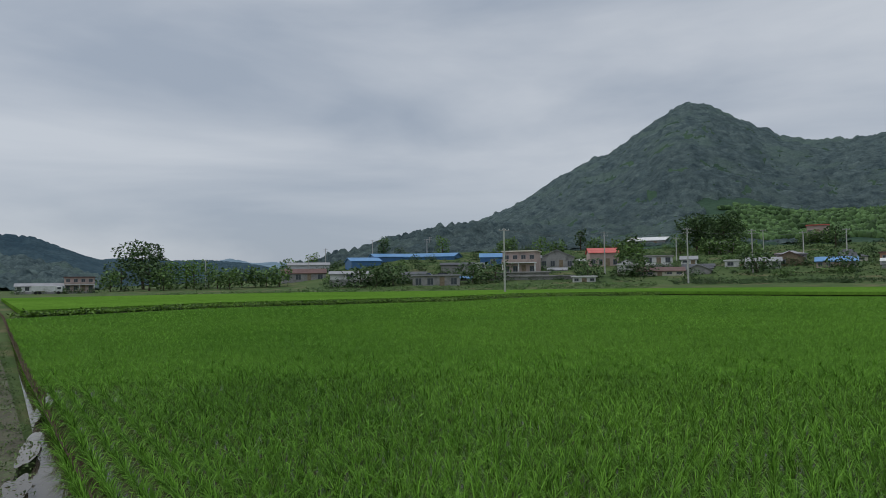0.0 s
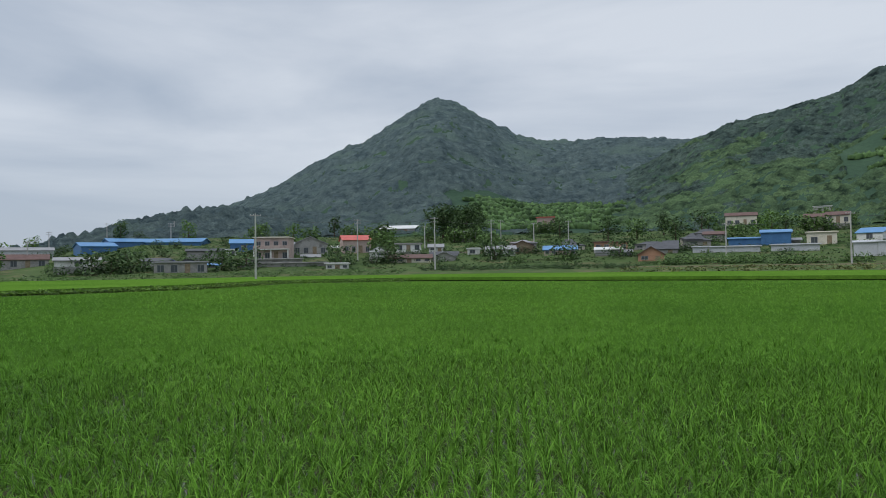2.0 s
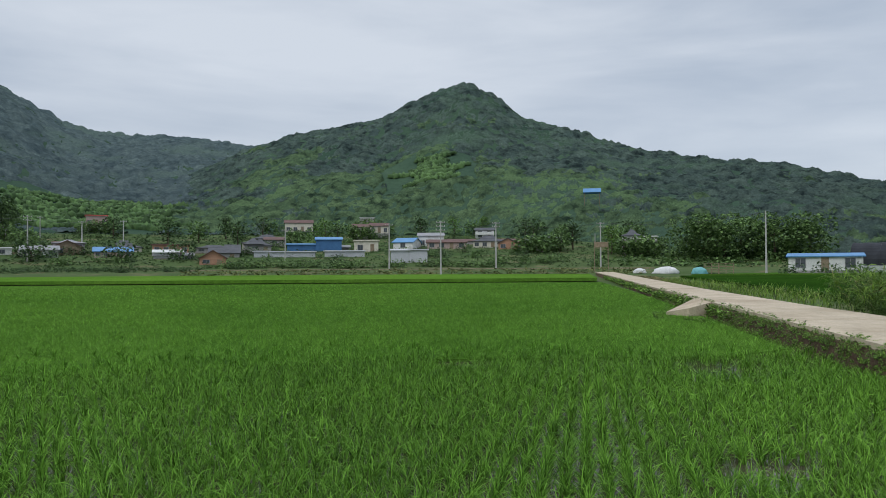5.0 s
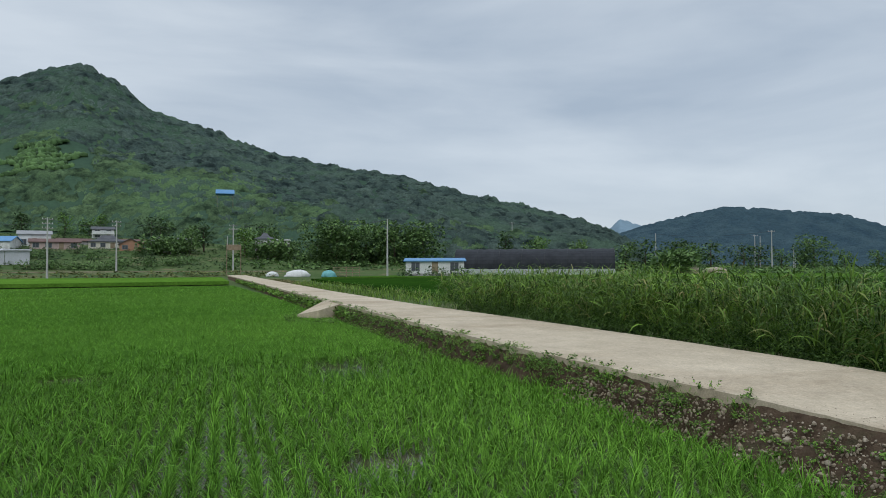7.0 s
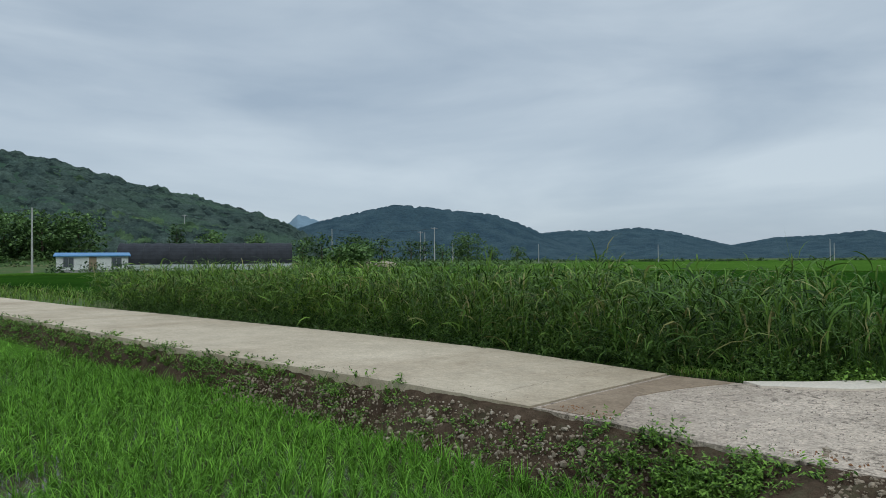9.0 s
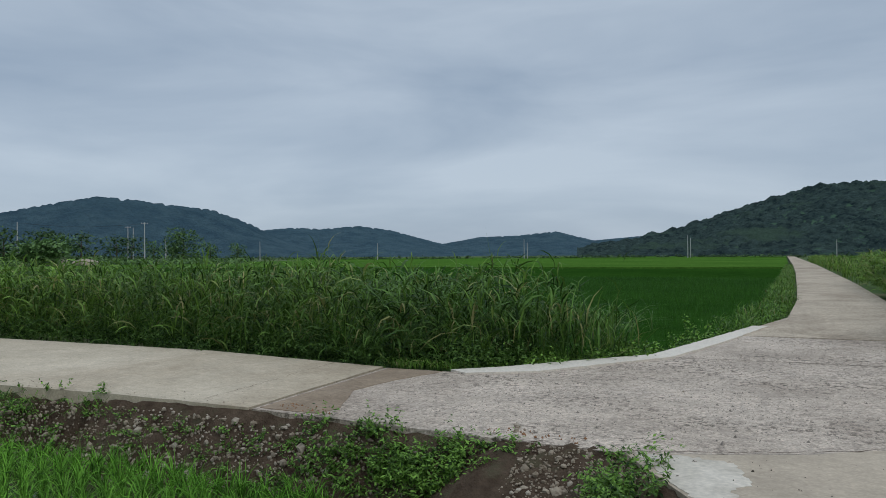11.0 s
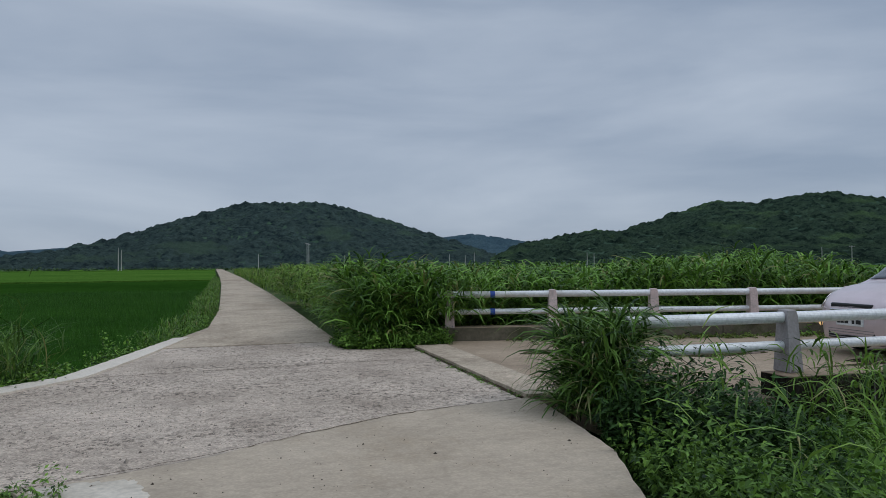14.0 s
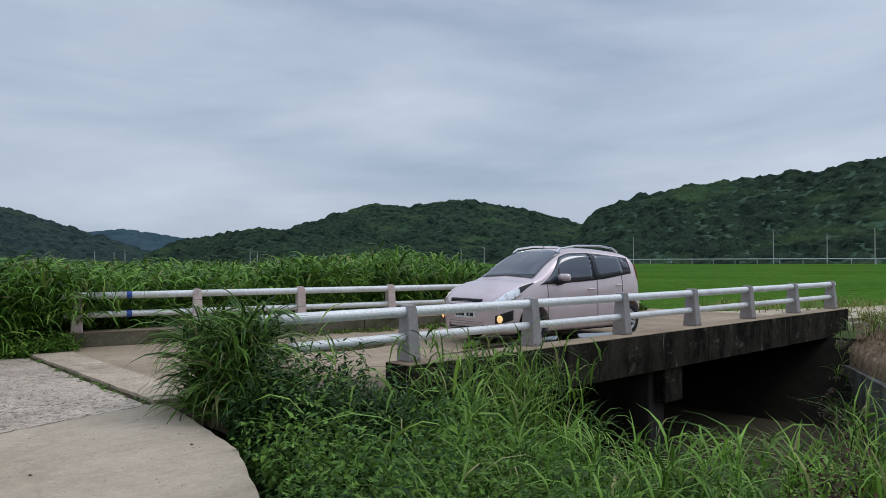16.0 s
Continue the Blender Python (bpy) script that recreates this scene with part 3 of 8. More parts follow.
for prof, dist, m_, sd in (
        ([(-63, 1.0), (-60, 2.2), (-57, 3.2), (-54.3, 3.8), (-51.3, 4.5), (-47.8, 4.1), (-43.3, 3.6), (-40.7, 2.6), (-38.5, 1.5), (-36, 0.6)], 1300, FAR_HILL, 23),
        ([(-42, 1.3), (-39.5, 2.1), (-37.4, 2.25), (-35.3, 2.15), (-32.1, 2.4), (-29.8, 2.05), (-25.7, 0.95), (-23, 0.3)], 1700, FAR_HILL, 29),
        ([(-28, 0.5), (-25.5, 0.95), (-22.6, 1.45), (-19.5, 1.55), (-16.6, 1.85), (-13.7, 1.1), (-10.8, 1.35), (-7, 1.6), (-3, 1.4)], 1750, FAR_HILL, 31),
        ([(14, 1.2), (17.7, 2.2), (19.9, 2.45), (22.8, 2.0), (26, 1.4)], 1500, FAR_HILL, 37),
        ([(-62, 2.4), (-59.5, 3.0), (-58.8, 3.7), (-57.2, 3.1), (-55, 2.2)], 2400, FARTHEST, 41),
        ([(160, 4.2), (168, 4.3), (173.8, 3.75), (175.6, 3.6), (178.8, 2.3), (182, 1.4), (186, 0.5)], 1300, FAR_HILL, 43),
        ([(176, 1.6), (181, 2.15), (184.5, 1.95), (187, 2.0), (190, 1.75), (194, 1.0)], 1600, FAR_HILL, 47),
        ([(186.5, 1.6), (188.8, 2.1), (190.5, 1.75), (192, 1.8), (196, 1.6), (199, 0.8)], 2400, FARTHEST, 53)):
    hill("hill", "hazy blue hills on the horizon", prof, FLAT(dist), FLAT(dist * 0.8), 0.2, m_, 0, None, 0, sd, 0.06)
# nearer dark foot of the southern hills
hill("hill", "dark wooded foot of a distant hill", [(160, 2.6), (170, 2.3), (174, 2.0), (177, 1.4), (180, 0.5)], FLAT(800), FLAT(600), 0.3, FOREST, 0.2, HAZED_PINE, 8, 59)

# ---- roads and slabs ----
def slab(name, outline, z0, z1, material, label, cat="road", jag=0.006):
    """A concrete slab; its edges near the crossing are chipped and wavy."""
    g = random.Random(len(label))
    worn = []
    for (ax, ay), (bx, by) in zip(outline, outline[1:] + outline[:1]):
        long = math.hypot(bx - ax, by - ay)
        k = max(1, min(60, int(long / (0.16 if jag < 0.01 else 0.03)))) if name != "water" and min(math.hypot(ax, ay), math.hypot(bx, by)) < 26 and z1 > -0.2 else 1
        for i in range(k):
            t, j = i / k, (g.gauss(0, jag) if 0 < i else 0.0)
            worn.append((ax + (bx - ax) * t - (by - ay) / (long + 1e-6) * j, ay + (by - ay) * t + (bx - ax) / (long + 1e-6) * j))
    return tagged(part(name, prism(bmesh.new(), worn, z0, z1), material), label, cat, kind="structure")


slab("road", [(-4.32, 4.96), (-6, 4.93), (-10.7, 4.5), (-20, 4.2), (-40, 3.6), (-90, 2.4), (-141, 1.0), (-141, 4.2), (-90, 4.9), (-39, 5.9), (-24, 6.6), (-19, 7.05), (-15, 7.35), (-11, 7.6), (-7.3, 7.72), (-4.4, 7.4)],
     -0.22, 0.0, CONC, "narrow pale concrete farm road towards the village")
slab("road", [(-4.28, 4.96), (-4.36, 7.38), (-3.5, 7.42), (-3.0, 7.9), (-1.6, 9.55), (-1.2, 11.2), (-0.95, 12.38), (2.05, 12.45), (2.1, 11.2), (3.02, 11.1), (2.92, 8.0), (2.9, 6.56), (1.55, 6.27), (0.78, 5.85), (0, 5.3), (-0.7, 5.0), (-1.1, 4.86)],
     -0.24, -0.008, CONC_ROUGH, "worn gravelly concrete crossing with exposed stones")
slab("road", [(-0.94, 12.4), (-0.6, 14), (-0.1, 16.2), (0.15, 22.6), (0.4, 50), (0.5, 84), (0.2, 255), (0.0, 420), (2.6, 420), (2.6, 255), (2.8, 84), (2.5, 35), (2.2, 19), (2.06, 12.46)],
     -0.22, 0.0, CONC_WORN, "long straight pale concrete farm road")
slab("road", [(-1.08, 4.84), (-0.68, 4.97), (0.02, 5.27), (0.8, 5.82), (1.57, 6.24), (2.95, 6.53), (3.0, 6.3), (2.7, 4.5), (2.25, 3.4), (1.7, 2.0), (1.6, -3), (-0.9, -3), (-0.75, 1.5), (-0.6, 4.1), (-0.8, 4.4)],
     -0.25, 0.004, CONC_APRON, "smooth newer concrete apron")
slab("kerb", [(-3.55, 7.45), (-3.1, 7.85), (-1.68, 9.6), (-1.3, 11.2), (-0.66, 14.0), (-0.42, 14.0), (-1.0, 11.1), (-1.42, 9.45), (-2.6, 7.75), (-3.3, 7.3)], -0.3, 0.014, CONC_NEW, "smooth pale new concrete edging", "kerb")
slab("road", [(-4.24, 5.02), (-4.30, 7.36), (-3.62, 7.38), (-3.84, 6.69), (-3.93, 6.02), (-3.6, 5.3), (-3.63, 5.03)], -0.2, -0.003, CONC_DIRTY, "brownish wet-looking wedge of concrete at the joint")
CEMENT = surface("pale_cement", (0.46, 0.40, 0.315), (0.68, 0.60, 0.49), 3.0, 0.85, 30, 0.4, 0.006)
slab("road", [(-1.02, 4.83), (-0.72, 4.9), (-0.42, 4.86), (-0.36, 4.7), (-0.30, 4.5), (-0.40, 4.3), (-0.34, 4.1), (-0.45, 3.7), (-0.57, 4.1), (-0.76, 4.42)], -0.2, 0.008, CEMENT, "smear of white cement at the apron's corner", "road", 0.016)


def crack(points, wide, z, label):
    """A dark open crack that wanders from point to point."""
    g2 = random.Random(len(points) + int(wide * 1e4))
    line = []
    for (x0, y0), (x1, y1) in zip(points, points[1:]):
        k = max(3, int(math.hypot(x1 - x0, y1 - y0) / 0.07))
        line += [(x0 + (x1 - x0) * i / k + g2.gauss(0, 0.012), y0 + (y1 - y0) * i / k + g2.gauss(0, 0.012), wide * g2.uniform(0.4, 1.2)) for i in range(k)]
    bm = bmesh.new()
    d = Vector((points[-1][0] - points[0][0], points[-1][1] - points[0][1])).normalized()
    lanes = [(bm.verts.new((x - d.y * w, y + d.x * w, z)), bm.verts.new((x + d.y * w, y - d.x * w, z))) for x, y, w in line]
    for p, q in zip(lanes, lanes[1:]):
        bm.faces.new((p[0], p[1], q[1], q[0]))
    bmesh.ops.recalc_face_normals(bm, faces=bm.faces)
    if bm.faces[0].normal.z < 0:
        bmesh.ops.reverse_faces(bm, faces=bm.faces)
    return tagged(part("crack", bm, EARTH), label, "crack", kind="structure")


crack([(-1.5, 9.46), (-0.48, 9.58), (0.63, 9.65), (2.6, 9.79)], 0.010, -0.003, "thin dirt-filled crack across the crossing")
crack([(-4.95, 5.1), (-4.99, 5.87), (-5.12, 7.53)], 0.0025, 0.004, "hairline crack across the farm road")
crack([(-1.05, 4.87), (-0.49, 5.10), (0.1, 5.36), (0.76, 5.76), (1.55, 6.2), (2.2, 6.36), (2.9, 6.5)], 0.006, 0.008, "thin dark line along the newer apron's edge")
crack([(2.93, 6.6), (2.96, 8.0), (3.0, 9.6), (3.03, 11.0)], 0.028, 0.001, "dark broken joint before the bridge")
slab("road", [(3.04, 11.08), (2.94, 6.54), (3.4, 6.5), (3.55, 11.0)], -0.3, 0.035, CONC_WORN, "raised pale concrete bridge approach strip")

# bank of soil and stones under the roads
def bank(name, line, out, z_top, z_foot, label, material=EARTH):
    """A sloping soil bank along a line of points; out: how far its foot lies from its top."""
    rng = np.random.default_rng(len(line))
    pts = []
    for (x0, y0), (x1, y1) in zip(line, line[1:]):
        k = max(2, int(math.hypot(x1 - x0, y1 - y0) / 0.12))
        k = min(k, 60)
        pts += [(x0 + (x1 - x0) * i / k, y0 + (y1 - y0) * i / k) for i in range(k)]
    pts.append(line[-1])
    p = np.array(pts)
    t = np.gradient(p, axis=0)
    t /= np.linalg.norm(t, axis=1)[:, None] + 1e-9
    nrm = np.stack([t[:, 1], -t[:, 0]], 1)
    rows = []
    for s in np.linspace(0, 1, 13):
        q = p + nrm * out * s
        z = z_top + (z_foot - z_top) * s ** 1.1 + rng.normal(0, 0.028, len(p)) * min(1, s * 5)
        rows.append(np.column_stack([q, z]))
    v = np.stack(rows, 1)
    idx = np.arange(v.shape[0] * 13).reshape(-1, 13)
    f = np.stack([idx[:-1, :-1], idx[1:, :-1], idx[1:, 1:], idx[:-1, 1:]], -1).reshape(-1, 4)
    return tagged(raw(name, v.reshape(-1, 3), f, material, smooth=True), label, "bank", kind="structure")


bank("bank", [(-141, 1.1), (-90, 2.45), (-40, 3.65), (-20, 4.25), (-10.7, 4.55), (-6, 4.97)], 0.3, -0.018, -0.55, "brown soil edge of the farm road")
bank("bank", [(-6, 4.97), (-3, 4.97), (-1.05, 4.9), (-0.6, 4.15), (-0.72, 1.5), (-0.85, -3)], 0.62, -0.018, -0.58, "brown soil bank strewn with stones under the road")


def fill_z(x, y):
    """Height of the gravel filled in against the slab's corner."""
    d = np.minimum(np.minimum(4.90 - y, (-1.05 - x) * 0.857 + (4.9 - y) * 0.514), -0.58 - x)
    return -0.012 - 0.30 * np.clip(d / 1.0, 0, 1.5) ** 1.25


fx, fy = np.meshgrid(np.arange(-2.6, -0.55, 0.05), np.arange(3.0, 4.92, 0.05), indexing="ij")
fz = fill_z(fx, fy) - 0.5 * np.clip((-1.9 - fx) / 0.7, 0, 1) ** 1.5 - 0.35 * np.clip((3.6 - fy) / 0.6, 0, 1) + np.random.default_rng(6).normal(0, 0.010, fx.shape)
fi = np.arange(fx.size).reshape(fx.shape)
fill = raw("bank", np.stack([fx, fy, fz], -1).reshape(-1, 3), np.stack([fi[:-1, :-1], fi[1:, :-1], fi[1:, 1:], fi[:-1, 1:]], -1).reshape(-1, 4), EARTH, smooth=True)
tagged(fill, "brown gravel filled in beside the slab's corner", "bank", kind="structure")
bank("bank", [(0.7, -3), (0.3, -6), (0.75, -9.3), (1.75, -17), (5.6, -49), (9, -75)], 0.25, -0.36, -0.55, "mossy mud margin of the paddy")
slab("paddy_water", [(0.9, -3), (0.9, -9), (5.4, -49), (-9, -60), (-45, -72), (-66, -33), (-74, 1.2), (-40, 3.4), (-20, 4.0), (-10, 4.3), (-5.5, 4.2), (-1.5, 4.0), (-0.5, 2)], PADDY - 0.12, PADDY - 0.012, WATER_M, "shallow muddy water between rice rows", "water")

MUDFLAT = surface("mossy_mud", (0.055, 0.048, 0.028), (0.10, 0.095, 0.050), 3.0, 0.85, 14, 0.8, 0.03, stain=(0.085, 0.115, 0.04))
slab("mud_margin", [(0.92, -5), (1.05, -9.3), (2.05, -17), (3.4, -27), (5.9, -49), (20, -49), (12, -20), (6, -5)], -0.62, -0.425, MUDFLAT, "mottled mud margin of the paddy", "mud")
RICE_DEEP = crop("deep_green_rice", (0.018, 0.052, 0.007), (0.029, 0.078, 0.010))
RICE_STRIP = foliage("deep_green_rice_leaf", (0.024, 0.080, 0.010), (0.062, 0.155, 0.024), 0.15, 0.6, 0.2)

# ---- rice ----
MAIN = [(0.32, -5.2), (0.72, -9.0), (1.7, -17), (5.4, -49), (-9, -60), (-30, -61), (-45, -71), (-58, -64), (-66, -33), (-72, -9), (-74, 1.2), (-40, 3.3), (-20, 4.0), (-10.7, 4.32), (-7, 4.44), (-5.2, 4.52), (-4.2, 4.5), (-3.2, 4.38), (-2.6, 3.95), (-2.0, 2.8), (-1.7, 1.5), (-1.4, 0.5), (-1.3, -2)]
rng = np.random.default_rng(7)
# planted in a slanting lattice: along the rows, and from row to row
row = np.array([math.sin(radians(173.2)), math.cos(radians(173.2))])
cross = np.array([row[1], -row[0]])
I, J = np.meshgrid(np.arange(-60, 700), np.arange(-10, 460), indexing="ij")
hills_at = (I - 0.152 * J).reshape(-1, 1) * 0.175 * row + J.reshape(-1, 1) * 0.226 * cross + np.array([0.30, 0.0])
hills_at = hills_at + rng.normal(0, 0.010, hills_at.shape)
hills_at = hills_at[inside(hills_at[:, 0], hills_at[:, 1], MAIN)]
far = np.hypot(hills_at[:, 0], hills_at[:, 1]) * rng.normal(1, 0.10, len(hills_at))
thin = np.array([noise.noise(Vector((x * 0.35, y * 0.35, 3.1))) for x, y in hills_at])


def rice(name, at, count, height, width, bend, segs, spread, seed, material=RICE, base=PADDY):
    g = np.random.default_rng(seed)
    k = len(at)
    root = np.repeat(np.column_stack([at, np.full(k, base)]), count, 0)
    root[:, :2] += g.normal(0, spread, (k * count, 2))
    vig = np.repeat(g.uniform(0.82, 1.12, k), count)
    h = height * vig * g.uniform(0.7, 1.1, k * count)
    ob = blades(name, root, h, np.full(k * count, width) * g.uniform(0.8, 1.2, k * count), g.uniform(0.4, 1.0, k * count) * bend, segs, material, None, g)
    return tagged(ob, "young green rice plants in rows", "rice", kind="stuff")


def tufts(at, count, length, width, segs, seed):
    """Rice tufts near at hand: each a sheaf of long leaves, upright at its heart and arching over all round."""
    g = np.random.default_rng(seed)
    k = len(at)
    n = k * count
    root = np.repeat(np.column_stack([at, np.full(k, PADDY - 0.02)]), count, 0)
    root[:, :2] += g.normal(0, 0.024, (n, 1)) * row + g.normal(0, 0.010, (n, 1)) * cross
    vig = np.repeat(g.uniform(0.78, 1.12, k), count)
    up = g.uniform(0, 1, n)
    ob = arcs("rice", root, length * vig * g.uniform(0.6, 1.1, n), width * g.uniform(0.7, 1.25, n), np.radians(88 - 20 * up), np.radians(46 - 125 * up * g.uniform(0.5, 1.1, n)), segs, RICE, None, g)
    return tagged(ob, "young green rice plants in rows", "rice", kind="stuff")


gaps = thin > -0.5
tufts(hills_at[(far < 7.5) & gaps], 42, 0.32, 0.0095, 3, 1)
tufts(hills_at[(far >= 7.5) & (far < 14) & gaps], 26, 0.32, 0.0135, 2, 2)
for k, (r0, r1, count, wide, lean) in enumerate(((14, 24, 9, 0.024, 1.6), (24, 40, 4, 0.038, 1.8), (40, 400, 1, 0.11, 2.0))):
    rice("rice", hills_at[(far >= r0) & (far < r1)], count, 0.29, wide, lean, 1, 0.02 if r1 < 30 else 0.04, k + 3)


def field(outline, z, label, material=RICE_FAR):
    """A far paddy seen edge-on: the closed top of the crop, slightly uneven, down to the ground."""
    bm = prism(bmesh.new(), outline, z - 0.35, z)
    ob = part("rice_field", bm, material)
    return tagged(ob, label, "rice", kind="stuff")


field([(5.0, -53), (-9, -64), (-30, -66), (-47, -78), (-62, -70), (-70, -34), (-76, -9), (-79, 0.9), (-112, 0.2), (-112, -30), (-100, -75), (-80, -120), (-40, -135), (14, -125)], -0.10, "far green rice paddy before the village")
field([(-1.5, 10.6), (-1.1, 14.6), (-0.45, 19), (-0.2, 41), (0.1, 78), (-60, 76), (-100, 60), (-100, 12), (-45, 11.5), (-20, 12)], -0.22, "deep green rice paddy beyond the reeds", material=RICE_DEEP)
field([(0.1, 80), (-0.2, 250), (-160, 250), (-170, 70), (-104, 14), (-103, 62), (-60, 78)], -0.12, "bright green rice paddies beyond the deep green one", material=RICE_MID)
field([(-0.2, 253), (-0.5, 420), (-300, 420), (-330, 90), (-175, 75), (-164, 252)], -0.05, "distant bright green rice paddies", material=RICE_MID)
field([(17.5, 12), (19, 250), (250, 250), (260, 40), (120, 0), (60, -12), (24, -4), (20, 5)], -0.12, "green rice paddy across the stream", material=RICE_MID)
field([(17.5, 252), (19, 400), (330, 330), (330, 60), (262, 42), (252, 252)], 0.02, "distant green rice paddies", material=RICE_MID)
strip = np.stack(np.meshgrid(np.arange(-14, -0.3, 0.22), np.arange(10.6, 46, 0.25), indexing="ij"), -1).reshape(-1, 2)
strip = strip[inside(strip[:, 0], strip[:, 1], [(-2.0, 10.2), (-1.2, 14.6), (-0.6, 19), (-0.3, 46), (-14, 46), (-10, 11.5)])]
rice("rice", strip + rng.normal(0, 0.03, strip.shape), 6, 0.45, 0.02, 0.6, 1, 0.05, 5, RICE_STRIP, -0.36)
# added sheet under the far rice; its colour stands in for bright leaf tops
field([(1.5, -15), (5.4, -49), (-9, -60), (-30, -61), (-45, -71), (-58, -64), (-66, -33), (-72, -9), (-74, 1.2), (-40, 3.2), (-20, 3.8), (-16, 3.9), (-14.5, 2.5), (-14, 0.0), (-13, -4), (-11, -8), (-8, -11), (-4, -13.2), (-0.5, -14.5)], -0.46, "added green sheet standing in for bright leaf tops of the far rice", material=crop("far_rice_fill", (0.052, 0.126, 0.016), (0.084, 0.176, 0.025)))

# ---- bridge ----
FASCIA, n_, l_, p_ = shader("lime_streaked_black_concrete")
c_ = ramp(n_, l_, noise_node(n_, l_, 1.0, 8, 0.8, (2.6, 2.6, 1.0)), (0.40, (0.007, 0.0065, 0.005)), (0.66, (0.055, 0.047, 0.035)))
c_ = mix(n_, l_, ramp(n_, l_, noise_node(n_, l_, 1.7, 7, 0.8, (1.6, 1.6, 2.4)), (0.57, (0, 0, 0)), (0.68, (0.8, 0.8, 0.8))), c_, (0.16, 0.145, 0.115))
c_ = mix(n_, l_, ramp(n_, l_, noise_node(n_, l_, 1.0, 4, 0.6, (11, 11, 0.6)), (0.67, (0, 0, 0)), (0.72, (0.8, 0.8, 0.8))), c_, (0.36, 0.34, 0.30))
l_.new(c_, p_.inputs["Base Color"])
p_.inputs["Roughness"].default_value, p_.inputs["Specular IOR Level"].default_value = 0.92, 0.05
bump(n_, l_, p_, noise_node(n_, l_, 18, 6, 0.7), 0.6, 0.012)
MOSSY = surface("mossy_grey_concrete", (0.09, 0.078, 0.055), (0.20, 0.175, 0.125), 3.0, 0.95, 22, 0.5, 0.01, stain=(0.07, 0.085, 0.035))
WET, n_, l_, p_ = shader("standing_rainwater")
p_.inputs["Base Color"].default_value, p_.inputs["Roughness"].default_value = (0.10, 0.075, 0.05, 1), 0.04
bridge = empty("bridge")
tagged(bridge, "small weathered concrete farm bridge over a stream", "bridge")
# deck: its near side is straight, its far side flares towards the crossing
deck = [(3.42, 5.9), (5.2, 5.62), (17.45, 5.28), (17.6, 9.9), (13, 10.1), (9.2, 10.35), (3.8, 11.5), (3.56, 11.2)]
part("deck", prism(bmesh.new(), deck, -0.28, 0.02), CONC_DIRTY, bridge, "pale concrete deck")
for a, b, n_p in (((5.1, 5.64), (17.5, 5.30), "edge_beam"), ((3.7, 11.75), (13.2, 9.6), "edge_beam")):
    a, b = Vector((*a, 0)), Vector((*b, 0))
    d = (b - a).normalized()
    s = Vector((-d.y, d.x, 0))
    part("beam_top", prism(bmesh.new(), [(q_ + s * o)[:2] for q_, o in ((a, -0.19), (b, -0.19), (b, 0.19), (a, 0.19))], 0.236, 0.243), CONC_DIRTY, bridge, "dirty pale top of the edge beam")
    # stained fascia in lengths with open joints
    k = 4
    for i in range(k):
        p0, p1 = a + (b - a) * (i / k) + d * 0.008, a + (b - a) * ((i + 1) / k) - d * 0.008
        o = [(p0 - s * 0.2)[:2], (p1 - s * 0.2)[:2], (p1 + s * 0.2)[:2], (p0 + s * 0.2)[:2]]
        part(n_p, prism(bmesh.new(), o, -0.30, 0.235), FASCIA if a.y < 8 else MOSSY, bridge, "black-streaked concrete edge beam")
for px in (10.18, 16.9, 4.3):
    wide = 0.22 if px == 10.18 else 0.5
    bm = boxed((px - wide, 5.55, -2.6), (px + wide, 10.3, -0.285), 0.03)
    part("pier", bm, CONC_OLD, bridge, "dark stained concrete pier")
WING = surface("grey_wing_wall", (0.10, 0.095, 0.085), (0.21, 0.20, 0.18), 1.4, 0.9, 20, 0.4, 0.01, stain=(0.05, 0.048, 0.04), stretch=(1.5, 1.5, 0.6))
wing = empty("wing_wall")
tagged(wing, "grey concrete wing wall holding the bank at the bridge's end", "wall")
part("wall_face", prism(bmesh.new(), [(16.30, 5.12), (16.42, 4.88), (15.5, 4.2), (13.2, 2.9), (13.05, 3.1), (15.35, 4.42)], -2.3, -0.76), WING, wing)
part("corner_post", boxed((17.30, 5.00, -1.0), (17.44, 5.09, -0.05), 0.015), CEMENT, wing, "pale grey concrete post at the bridge's corner")
LITTER = surface("dry_brown_litter", (0.10, 0.068, 0.042), (0.26, 0.19, 0.125), 7.0, 0.95, 30, 0.8, 0.02)
tx, ty = np.meshgrid(np.linspace(0, 1, 40), np.linspace(0, 1, 20), indexing="ij")
ex, ey = 16.46 - 3.2 * tx + 3.2 * ty, 5.02 - 1.95 * tx - 0.5 * ty * tx + 0.9 * ty
ez = -0.78 + 0.72 * ty ** 0.4 + np.random.default_rng(9).normal(0, 0.03, ex.shape)
ei = np.arange(ex.size).reshape(ex.shape)
tagged(raw("bank", np.stack([ex, ey, ez], -1).reshape(-1, 3), np.stack([ei[:-1, :-1], ei[1:, :-1], ei[1:, 1:], ei[:-1, 1:]], -1).reshape(-1, 4), LITTER, smooth=True), "brown bank of dry litter behind the wing wall", "bank", kind="structure")
slab("stream_water", [(6.0, -40), (6.0, 30), (14.5, 30), (14.5, -40)], -2.2, -1.78, WATER_M, "dark still stream water", "water")
part("pier_cap", boxed((10.08, 5.36, -0.83), (10.62, 10.35, -0.305), 0.02), FASCIA, bridge)


